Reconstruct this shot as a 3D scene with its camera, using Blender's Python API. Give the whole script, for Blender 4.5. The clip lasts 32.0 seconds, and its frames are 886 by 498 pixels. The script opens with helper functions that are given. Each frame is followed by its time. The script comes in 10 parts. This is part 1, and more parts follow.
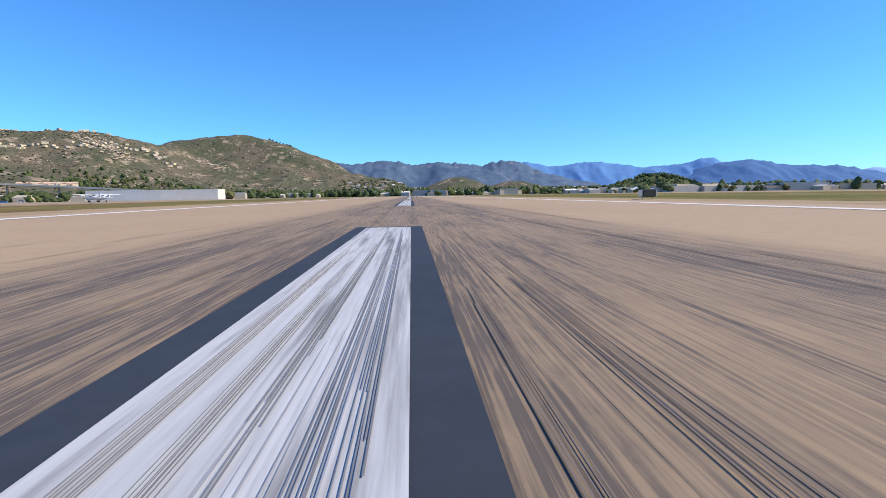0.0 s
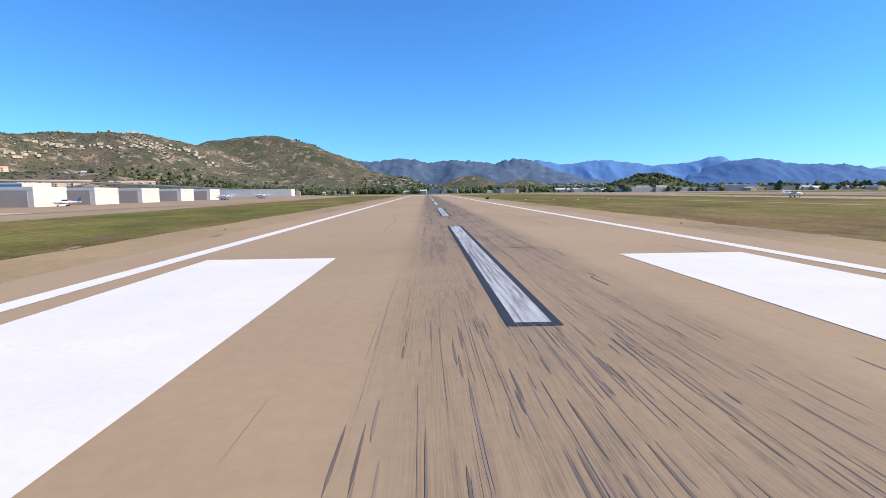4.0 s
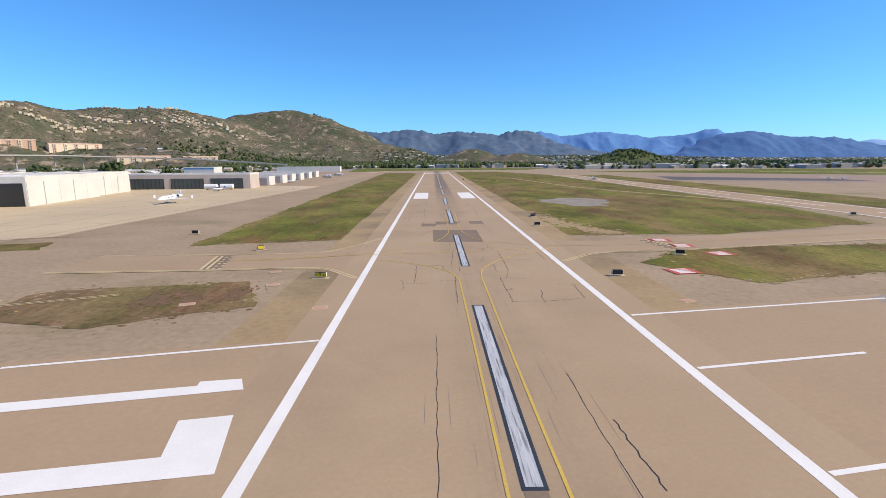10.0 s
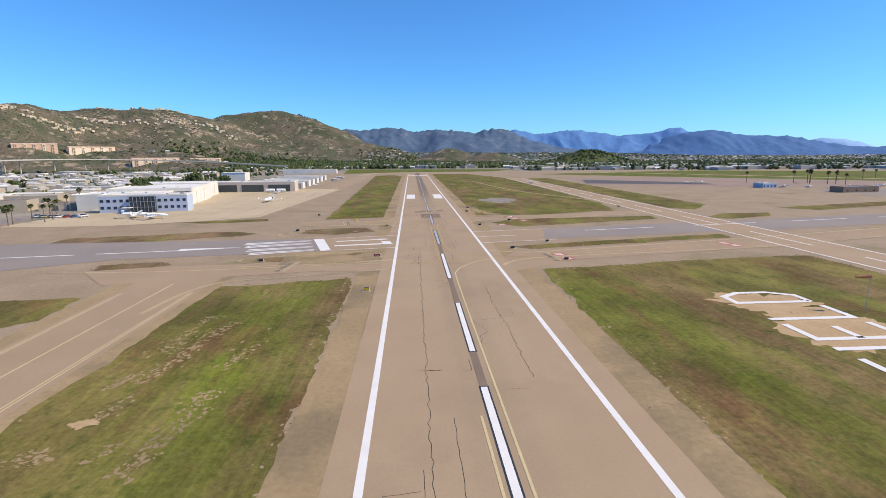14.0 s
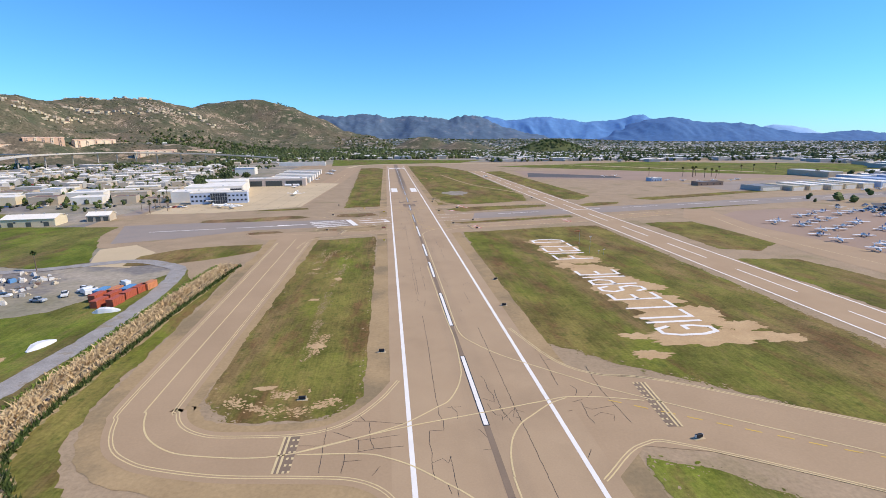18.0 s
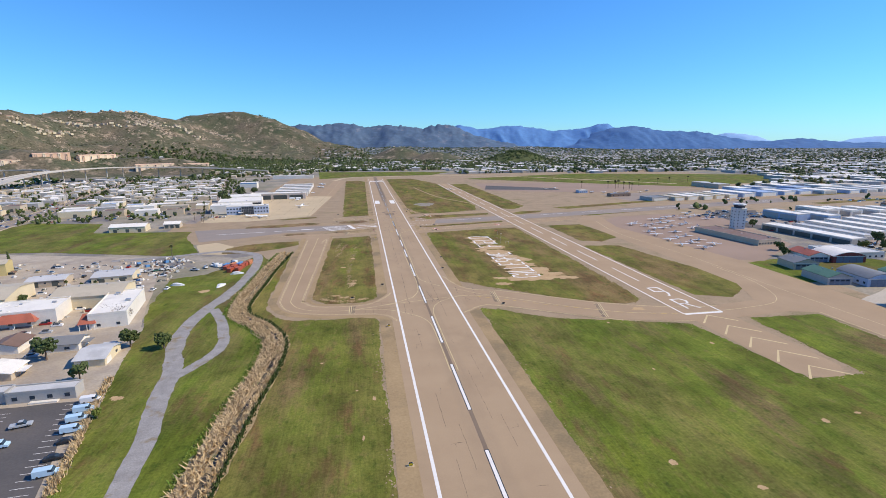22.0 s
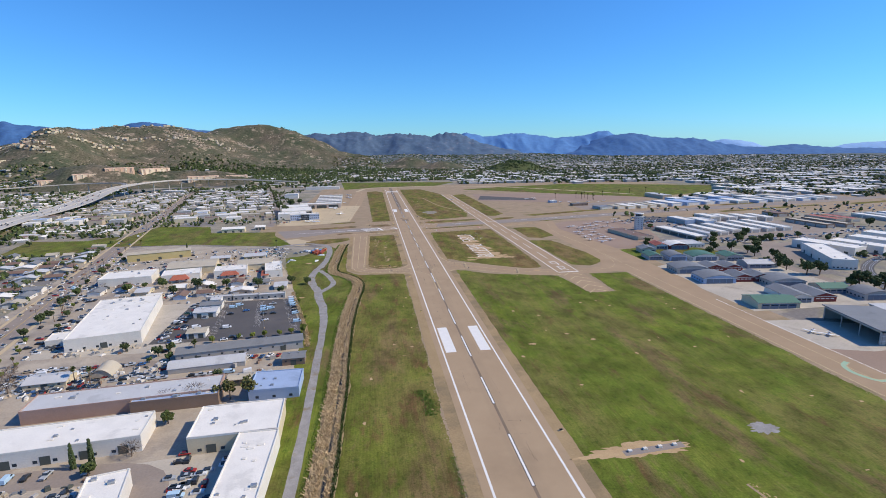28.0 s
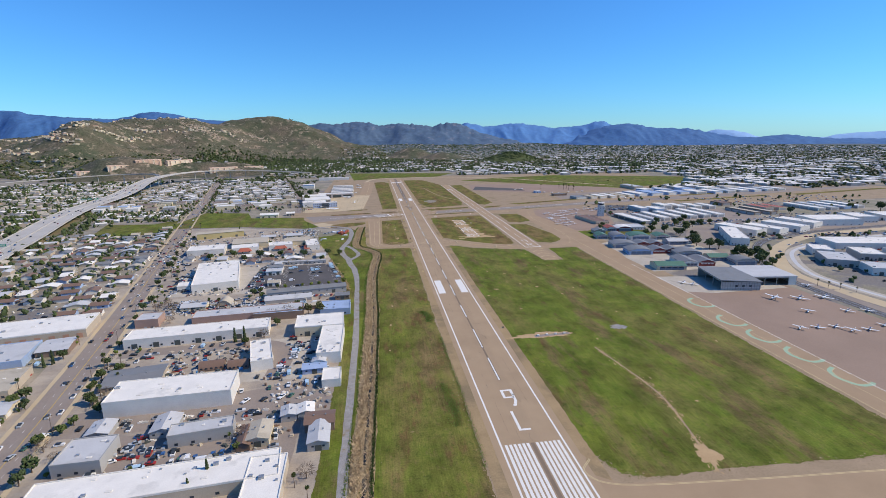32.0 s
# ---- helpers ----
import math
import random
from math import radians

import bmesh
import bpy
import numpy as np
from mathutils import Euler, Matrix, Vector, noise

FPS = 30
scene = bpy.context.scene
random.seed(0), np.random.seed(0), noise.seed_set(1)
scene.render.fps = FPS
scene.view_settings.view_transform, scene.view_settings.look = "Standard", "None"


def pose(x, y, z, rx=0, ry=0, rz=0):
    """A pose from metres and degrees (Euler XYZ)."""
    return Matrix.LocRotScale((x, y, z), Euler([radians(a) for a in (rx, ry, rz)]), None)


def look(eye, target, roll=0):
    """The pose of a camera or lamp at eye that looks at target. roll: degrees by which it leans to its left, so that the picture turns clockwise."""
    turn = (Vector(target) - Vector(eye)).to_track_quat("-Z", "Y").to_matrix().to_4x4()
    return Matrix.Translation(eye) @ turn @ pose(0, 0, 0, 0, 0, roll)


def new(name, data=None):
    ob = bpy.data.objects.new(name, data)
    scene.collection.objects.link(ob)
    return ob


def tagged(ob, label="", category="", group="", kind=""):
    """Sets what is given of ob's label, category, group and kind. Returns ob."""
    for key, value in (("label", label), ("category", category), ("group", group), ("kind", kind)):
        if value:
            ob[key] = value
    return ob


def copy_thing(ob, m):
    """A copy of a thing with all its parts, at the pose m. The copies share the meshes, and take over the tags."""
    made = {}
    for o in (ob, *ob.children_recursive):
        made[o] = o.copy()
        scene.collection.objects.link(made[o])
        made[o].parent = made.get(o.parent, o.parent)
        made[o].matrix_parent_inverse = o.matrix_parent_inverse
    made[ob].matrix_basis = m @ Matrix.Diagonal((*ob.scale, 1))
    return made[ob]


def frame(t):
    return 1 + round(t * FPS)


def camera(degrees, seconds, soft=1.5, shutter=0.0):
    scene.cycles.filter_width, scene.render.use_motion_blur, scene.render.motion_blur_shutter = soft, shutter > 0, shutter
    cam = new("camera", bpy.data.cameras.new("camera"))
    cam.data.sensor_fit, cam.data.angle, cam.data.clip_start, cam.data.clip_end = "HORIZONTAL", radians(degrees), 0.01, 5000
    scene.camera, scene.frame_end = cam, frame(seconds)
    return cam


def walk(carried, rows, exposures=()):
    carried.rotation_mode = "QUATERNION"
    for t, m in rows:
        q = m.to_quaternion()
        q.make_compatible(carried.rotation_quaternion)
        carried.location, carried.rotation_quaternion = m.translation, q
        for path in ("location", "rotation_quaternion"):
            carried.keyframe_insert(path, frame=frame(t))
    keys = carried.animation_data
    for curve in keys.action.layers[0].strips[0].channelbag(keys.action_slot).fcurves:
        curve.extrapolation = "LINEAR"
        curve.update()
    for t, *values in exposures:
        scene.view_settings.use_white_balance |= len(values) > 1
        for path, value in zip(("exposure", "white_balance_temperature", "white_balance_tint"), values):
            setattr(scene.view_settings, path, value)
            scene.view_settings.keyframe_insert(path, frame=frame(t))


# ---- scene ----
cam = camera(83.71, 32.0, soft=0.8)
PATH = [
    (0, (0.47, 19.57, 0.66), (3.55, 69.18, -4.78), -0.89),
    (0.5, (0.06, 2.24, 1.19), (2.50, 51.87, -4.40), -0.92),
    (1, (-0.26, -15.11, 1.58), (1.52, 34.53, -4.14), -0.96),
    (1.5, (-0.48, -32.50, 1.87), (1.08, 17.14, -3.88), -0.90),
    (2, (-0.76, -50.07, 2.11), (0.83, -0.43, -3.68), -0.81),
    (2.5, (-1.12, -67.85, 2.32), (0.64, -18.20, -3.34), -0.74),
    (3, (-1.49, -85.82, 2.63), (0.36, -36.18, -3.07), -0.68),
    (3.5, (-2.04, -103.89, 2.94), (-0.27, -54.25, -2.78), -0.63),
    (5.5, (-3.54, -177.29, 4.27), (-2.64, -127.70, -2.03), -0.91),
    (6, (-3.75, -195.52, 4.93), (-3.18, -145.96, -1.63), -0.98),
    (6.5, (-3.96, -213.84, 5.64), (-3.69, -164.33, -1.31), -1.01),
    (7, (-4.11, -232.30, 6.48), (-4.04, -182.85, -0.92), -0.97),
    (7.5, (-4.12, -250.89, 7.61), (-4.02, -201.51, -0.28), -0.87),
    (8, (-4.27, -269.54, 9.11), (-4.00, -220.22, 0.91), -0.80),
    (8.5, (-4.31, -288.25, 10.95), (-3.97, -238.96, 2.55), -0.69),
    (9, (-4.33, -306.94, 12.77), (-3.82, -257.67, 4.24), -0.56),
    (9.5, (-4.64, -325.48, 14.44), (-3.87, -276.26, 5.70), -0.45),
    (10, (-4.91, -343.94, 16.00), (-3.93, -294.75, 7.13), -0.35),
    (10.5, (-5.18, -362.37, 17.67), (-3.94, -313.17, 8.85), -0.29),
    (11, (-5.59, -380.82, 19.57), (-4.17, -331.63, 10.75), -0.29),
    (11.5, (-6.12, -399.47, 21.48), (-4.56, -350.29, 12.58), -0.32),
    (12, (-6.73, -418.36, 23.38), (-5.03, -369.17, 14.59), -0.39),
    (12.5, (-7.24, -437.44, 25.21), (-5.21, -388.22, 16.65), -0.41),
    (13, (-7.77, -456.56, 27.04), (-5.04, -407.39, 18.39), -0.39),
    (13.5, (-8.44, -475.58, 28.94), (-5.35, -426.50, 19.90), -0.37),
    (14, (-9.30, -494.54, 31.00), (-6.26, -445.51, 21.65), -0.33),
    (14.5, (-10.31, -513.44, 33.26), (-7.34, -464.43, 23.82), -0.37),
    (16.5, (-14.02, -589.56, 43.91), (-9.04, -541.03, 32.96), -0.46),
    (17, (-15.17, -608.61, 47.36), (-9.73, -560.15, 36.28), -0.35),
    (17.5, (-16.42, -627.62, 50.84), (-10.78, -579.20, 39.72), -0.26),
    (18, (-17.76, -646.55, 54.34), (-12.32, -598.07, 43.35), -0.30),
    (18.5, (-19.13, -665.47, 57.75), (-13.73, -616.94, 46.97), -0.37),
    (19, (-20.40, -684.45, 61.01), (-14.69, -635.90, 50.48), -0.44),
    (19.5, (-21.66, -703.55, 64.12), (-15.54, -655.02, 53.80), -0.48),
    (20, (-23.02, -722.76, 67.14), (-16.52, -674.28, 56.79), -0.48),
    (20.5, (-24.49, -742.06, 70.14), (-17.63, -693.65, 59.68), -0.43),
    (21, (-26.08, -761.41, 73.15), (-18.89, -713.07, 62.58), -0.42),
    (21.5, (-27.76, -780.74, 76.22), (-20.38, -732.44, 65.58), -0.43),
    (22, (-29.48, -799.99, 79.29), (-21.69, -751.73, 68.78), -0.41),
    (22.5, (-31.19, -819.20, 82.37), (-22.91, -771.01, 71.90), -0.37),
    (23, (-32.95, -838.26, 85.48), (-24.42, -790.15, 74.87), -0.27),
    (23.5, (-34.83, -857.13, 88.68), (-26.39, -809.01, 78.07), -0.22),
    (24, (-36.94, -875.85, 91.97), (-28.71, -827.65, 81.55), -0.21),
    (24.5, (-39.18, -894.50, 95.26), (-31.11, -846.26, 84.91), -0.26),
    (25, (-41.32, -913.23, 98.44), (-33.37, -864.98, 88.03), -0.25),
    (25.5, (-43.38, -931.99, 101.52), (-35.77, -883.71, 90.99), -0.23),
    (26, (-45.38, -950.76, 104.52), (-38.25, -902.41, 93.94), -0.26),
    (26.5, (-47.32, -969.54, 107.49), (-40.74, -921.08, 97.08), -0.36),
    (28.5, (-53.46, -1046.23, 119.29), (-46.23, -997.83, 109.05), -0.81),
    (29, (-55.24, -1065.34, 122.00), (-47.55, -1017.06, 111.52), -0.74),
    (29.5, (-57.10, -1084.43, 124.72), (-49.34, -1036.21, 113.97), -0.67),
    (30, (-59.05, -1103.50, 127.48), (-51.69, -1055.28, 116.50), -0.64),
    (30.5, (-61.10, -1122.58, 130.30), (-54.15, -1074.35, 119.10), -0.60),
    (31, (-63.21, -1141.63, 133.19), (-56.51, -1093.41, 121.78), -0.60),
    (31.5, (-65.39, -1160.64, 136.13), (-58.81, -1112.43, 124.60), -0.60),
    (32, (-67.59, -1179.62, 139.08), (-60.86, -1131.41, 127.66), -0.55),
]
walk(cam, [(t, look(eye, target, roll)) for t, eye, target, roll in PATH], [(0, 0.2, 6500, 10), (3, 0.2, 6500, 10), (6, 0.05, 6600, 10), (9, 0.03, 6750, 10), (14, 0.02, 6700, 10), (17, 0.1, 6550, 10), (20, 0.05, 6500, 10), (24, -0.03, 6420, 10), (26, -0.1, 6350, 10), (32, -0.2, 6250, 10)])

# ---- light ----
world = bpy.data.worlds.new("world")
scene.world = world
world.use_nodes = True
wn = world.node_tree.nodes
sky = wn.new("ShaderNodeTexSky")
sky.sky_type = "NISHITA"
sky.sun_disc = False
SUN_EL, SUN_AZ = 42.0, 99.0
sky.sun_elevation, sky.sun_rotation = radians(SUN_EL), radians(SUN_AZ)
sky.altitude, sky.air_density, sky.dust_density, sky.ozone_density = 300, 1.15, 0.0, 7.0
wn["Background"].inputs[1].default_value = 0.115
tint = wn.new("ShaderNodeMix")
tint.data_type, tint.blend_type = "RGBA", "MULTIPLY"
tint.inputs[0].default_value = 1.0
tint.inputs[7].default_value = (0.56, 1.06, 1.52, 1)
world.node_tree.links.new(sky.outputs[0], tint.inputs[6])
world.node_tree.links.new(tint.outputs[2], wn["Background"].inputs[0])
sun = new("sun", bpy.data.lights.new("sun", "SUN"))
sun.data.energy, sun.data.angle, sun.data.color = 4.95, radians(0.53), (1.0, 0.87, 0.66)
sd = Vector((math.sin(radians(SUN_AZ)) * math.cos(radians(SUN_EL)), math.cos(radians(SUN_AZ)) * math.cos(radians(SUN_EL)), math.sin(radians(SUN_EL))))
sun.matrix_world = look(sd * 500, (0, 0, 0))

# ---- materials ----
def material(name, a, b=None, scale=1.0, fine=20.0, rough=0.85, metal=0.0, bump=0.0, spread=0.25, mix=0.5, stretch=(1, 1, 1), c=None, cscale=0.1, cut=(0.55, 0.65), rand=0.0):
    """Two colours mixed by coarse and fine noise at world size, a third in patches, and a spread of brightness from thing to thing."""
    m = bpy.data.materials.new(name)
    m.use_nodes = True
    nt = m.node_tree
    n, ln = nt.nodes, nt.links
    bsdf = n["Principled BSDF"]
    bsdf.inputs["Roughness"].default_value, bsdf.inputs["Metallic"].default_value = rough, metal
    bsdf.inputs["Specular IOR Level"].default_value = 0.3
    geo = n.new("ShaderNodeNewGeometry")
    mp = n.new("ShaderNodeMapping")
    mp.inputs["Scale"].default_value = stretch
    ln.new(geo.outputs["Position"], mp.inputs["Vector"])

    def noise_at(s, detail=5.0):
        t = n.new("ShaderNodeTexNoise")
        t.inputs["Scale"].default_value, t.inputs["Detail"].default_value = s, detail
        t.inputs["Roughness"].default_value = 0.62
        ln.new(mp.outputs[0], t.inputs["Vector"])
        return t.outputs["Fac"]

    def blend(fac, x, y):
        k = n.new("ShaderNodeMix")
        k.data_type = "RGBA"
        ln.new(fac, k.inputs[0])
        for i, v in ((6, x), (7, y)):
            if isinstance(v, tuple):
                k.inputs[i].default_value = (*v, 1)
            else:
                ln.new(v, k.inputs[i])
        return k.outputs[2]

    def ramp(fac, lo, hi):
        r = n.new("ShaderNodeMapRange")
        r.inputs[1].default_value, r.inputs[2].default_value = lo, hi
        ln.new(fac, r.inputs[0])
        return r.outputs[0]

    coarse = noise_at(scale)
    col = blend(ramp(coarse, mix - 0.15, mix + 0.15), tuple(a), tuple(b or a))
    if c:
        col = blend(ramp(noise_at(cscale, 6.0), *cut), col, tuple(c))
    grain = noise_at(fine, 6.0)
    bright = n.new("ShaderNodeHueSaturation")
    val = ramp(grain, 0.25, 0.75)
    sc = n.new("ShaderNodeMath")
    sc.operation = "MULTIPLY_ADD"
    ln.new(val, sc.inputs[0])
    sc.inputs[1].default_value, sc.inputs[2].default_value = spread * 2, 1 - spread
    out = sc.outputs[0]
    if rand:
        info = n.new("ShaderNodeObjectInfo")
        s2 = n.new("ShaderNodeMath")
        s2.operation = "MULTIPLY_ADD"
        ln.new(info.outputs["Random"], s2.inputs[0])
        s2.inputs[1].default_value, s2.inputs[2].default_value = rand * 2, 1 - rand
        s3 = n.new("ShaderNodeMath")
        s3.operation = "MULTIPLY"
        ln.new(out, s3.inputs[0])
        ln.new(s2.outputs[0], s3.inputs[1])
        out = s3.outputs[0]
    ln.new(out, bright.inputs["Value"])
    ln.new(col, bright.inputs["Color"])
    ln.new(bright.outputs[0], bsdf.inputs["Base Color"])
    if bump:
        bp = n.new("ShaderNodeBump")
        bp.inputs["Strength"].default_value, bp.inputs["Distance"].default_value = 0.6, bump
        ln.new(grain, bp.inputs["Height"])
        ln.new(bp.outputs[0], bsdf.inputs["Normal"])
    return m


M = {}
M["pave"] = material("weathered_tan_asphalt", (0.403, 0.286, 0.175), (0.364, 0.254, 0.153), 0.06, 3.0, 0.9, bump=0.01, spread=0.07)
M["taxi"] = material("taxiway_asphalt", (0.389, 0.275, 0.169), (0.348, 0.245, 0.149), 0.05, 2.0, 0.9, bump=0.01, spread=0.08)
M["patch"] = material("asphalt_patch", (0.195, 0.142, 0.100), (0.235, 0.172, 0.120), 0.1, 3.0, 0.9, spread=0.08)
M["grey"] = material("grey_asphalt", (0.252, 0.215, 0.190), (0.304, 0.250, 0.209), 0.03, 1.5, 0.9, bump=0.01, spread=0.1)
M["lot"] = material("dark_car_park_asphalt", (0.092, 0.086, 0.084), (0.120, 0.108, 0.102), 0.05, 1.5, 0.9, spread=0.15, c=(0.13, 0.115, 0.105), cscale=0.05, cut=(0.6, 0.72))
M["street"] = material("street_asphalt", (0.31, 0.255, 0.21), (0.26, 0.212, 0.178), 0.04, 1.0, 0.9, spread=0.12, c=(0.29, 0.245, 0.21), cscale=0.06, cut=(0.55, 0.7))
M["concrete"] = material("apron_concrete", (0.546, 0.430, 0.271), (0.483, 0.380, 0.241), 0.03, 1.0, 0.85, spread=0.08)
M["padgrey"] = material("pale_grey_concrete", (0.50, 0.44, 0.36), (0.42, 0.37, 0.30), 0.05, 1.0, 0.88, spread=0.12, c=(0.33, 0.29, 0.24), cscale=0.06, cut=(0.55, 0.7))
M["ramp"] = material("red_brown_ramp_asphalt", (0.330, 0.235, 0.175), (0.290, 0.205, 0.152), 0.02, 1.0, 0.9, spread=0.1)
M["dirt"] = material("bare_dirt", (0.378, 0.268, 0.143), (0.316, 0.222, 0.117), 0.08, 1.2, 0.95, bump=0.03, spread=0.16, c=(0.237, 0.176, 0.099), cscale=0.03, cut=(0.5, 0.62))
M["sand"] = material("pale_bare_soil", (0.500, 0.349, 0.189), (0.420, 0.281, 0.146), 0.15, 1.5, 0.95, bump=0.03, spread=0.15)
M["gravelpad"] = material("broken_grey_asphalt", (0.30, 0.265, 0.23), (0.245, 0.205, 0.165), 0.2, 2.0, 0.95, spread=0.2, c=(0.19, 0.175, 0.085), cscale=0.12, cut=(0.54, 0.66))
M["gravel"] = material("grey_gravel", (0.335, 0.315, 0.300), (0.255, 0.238, 0.225), 0.25, 2.5, 0.95, bump=0.05, spread=0.28, c=(0.245, 0.195, 0.125), cscale=0.16, cut=(0.56, 0.66))


def grass_material(name, g1, g2, olive, brown, k_olive, k_brown):
    """Rough grass: two greens, olive and brown drifts at several sizes, mown streaks and tufts."""
    m = bpy.data.materials.new(name)
    m.use_nodes = True
    n, ln = m.node_tree.nodes, m.node_tree.links
    bsdf = n["Principled BSDF"]
    bsdf.inputs["Roughness"].default_value, bsdf.inputs["Specular IOR Level"].default_value = 0.95, 0.1
    geo = n.new("ShaderNodeNewGeometry")

    def nz(scale, stretch=(1, 1, 1), detail=6.0, turn=0.0, rough=0.65):
        mp = n.new("ShaderNodeMapping")
        mp.inputs["Scale"].default_value = stretch
        mp.inputs["Rotation"].default_value = (0, 0, turn)
        ln.new(geo.outputs["Position"], mp.inputs["Vector"])
        t = n.new("ShaderNodeTexNoise")
        t.inputs["Scale"].default_value, t.inputs["Detail"].default_value, t.inputs["Roughness"].default_value = scale, detail, rough
        ln.new(mp.outputs[0], t.inputs["Vector"])
        return t.outputs["Fac"]

    def rng_(fac, lo, hi, a=0.0, b=1.0):
        r = n.new("ShaderNodeMapRange")
        r.inputs[1].default_value, r.inputs[2].default_value, r.inputs[3].default_value, r.inputs[4].default_value = lo, hi, a, b
        ln.new(fac, r.inputs[0])
        return r.outputs[0]

    def mixc(fac, x, y):
        k = n.new("ShaderNodeMix")
        k.data_type = "RGBA"
        ln.new(fac, k.inputs[0])
        for i, v in ((6, x), (7, y)):
            if isinstance(v, tuple):
                k.inputs[i].default_value = (*v, 1)
            else:
                ln.new(v, k.inputs[i])
        return k.outputs[2]

    col = mixc(rng_(nz(0.05), 0.4, 0.6), g1, g2)
    col = mixc(rng_(nz(0.012, (1.7, 0.6, 1)), k_olive, k_olive + 0.14), col, olive)
    col = mixc(rng_(nz(0.03, (1.3, 0.5, 1), turn=-0.3, detail=8.0), 0.54, 0.70, 0, 0.75), col, (0.150, 0.178, 0.020))
    col = mixc(rng_(nz(0.018, (2.2, 0.55, 1), turn=0.35, detail=8.0), k_brown, k_brown + 0.10), col, brown)
    col = mixc(rng_(nz(0.06, (1.6, 0.5, 1), turn=-0.2, detail=8.0), k_brown + 0.03, k_brown + 0.15, 0, 0.8), col, tuple(v * w for v, w in zip(brown, (0.85, 0.66, 0.72))))
    col = mixc(rng_(nz(0.22, (1.2, 0.8, 1)), 0.55, 0.74, 0, 0.7), col, brown)
    col = mixc(rng_(nz(0.045, (1, 1, 1), detail=9.0), 0.70, 0.76, 0, 0.8), col, (0.33, 0.245, 0.15))
    col = mixc(rng_(nz(0.35, (1.0, 0.7, 1), detail=9.0, rough=0.72), 0.52, 0.66, 0, 0.75), col, tuple(v * w for v, w in zip(g1, (0.55, 0.66, 0.7))))
    col = mixc(rng_(nz(0.13, (1.4, 0.6, 1), detail=10.0, rough=0.7, turn=0.5), 0.60, 0.70, 0, 0.7), col, tuple(v * w for v, w in zip(olive, (1.35, 1.25, 1.3))))
    hs = n.new("ShaderNodeHueSaturation")
    mul = n.new("ShaderNodeMath")
    mul.operation = "MULTIPLY"
    m2 = n.new("ShaderNodeMath")
    m2.operation = "MULTIPLY"
    ln.new(rng_(nz(1.1, detail=7.0, rough=0.75), 0.3, 0.7, 0.62, 1.30), m2.inputs[0])
    ln.new(rng_(nz(0.055, (1.2, 0.7, 1), detail=3.0), 0.36, 0.64, 0.72, 1.28), m2.inputs[1])
    ln.new(m2.outputs[0], mul.inputs[0])
    ln.new(rng_(nz(0.5, (3.0, 0.12, 1), turn=-0.25), 0.35, 0.65, 0.86, 1.14), mul.inputs[1])
    ln.new(mul.outputs[0], hs.inputs["Value"])
    ln.new(col, hs.inputs["Color"])
    ln.new(hs.outputs[0], bsdf.inputs["Base Color"])
    bp = n.new("ShaderNodeBump")
    bp.inputs["Strength"].default_value, bp.inputs["Distance"].default_value = 0.6, 0.14
    ln.new(nz(1.4, detail=4.0), bp.inputs["Height"])
    ln.new(bp.outputs[0], bsdf.inputs["Normal"])
    return m


M["grass"] = grass_material("rough_grass", (0.128, 0.132, 0.026), (0.158, 0.150, 0.034), (0.195, 0.158, 0.047), (0.198, 0.139, 0.058), 0.45, 0.495)
M["brown_grass"] = grass_material("red_brown_grass", (0.150, 0.130, 0.040), (0.185, 0.140, 0.055), (0.235, 0.175, 0.085), (0.235, 0.150, 0.082), 0.42, 0.47)
M["verge"] = material("thin_dry_verge", (0.365, 0.268, 0.172), (0.300, 0.222, 0.138), 0.07, 1.2, 0.95, bump=0.03, spread=0.2, c=(0.222, 0.180, 0.088), cscale=0.03, cut=(0.56, 0.72))
M["midgrass"] = grass_material("patchy_grass", (0.120, 0.140, 0.023), (0.150, 0.155, 0.030), (0.180, 0.154, 0.045), (0.185, 0.134, 0.056), 0.455, 0.505)
M["redsoil"] = material("red_brown_soil", (0.20, 0.105, 0.055), (0.15, 0.10, 0.05), 0.2, 1.5, 0.95, bump=0.03, spread=0.2)
M["lush"] = grass_material("green_grass", (0.112, 0.148, 0.020), (0.142, 0.162, 0.026), (0.162, 0.150, 0.042), (0.165, 0.125, 0.052), 0.47, 0.53)


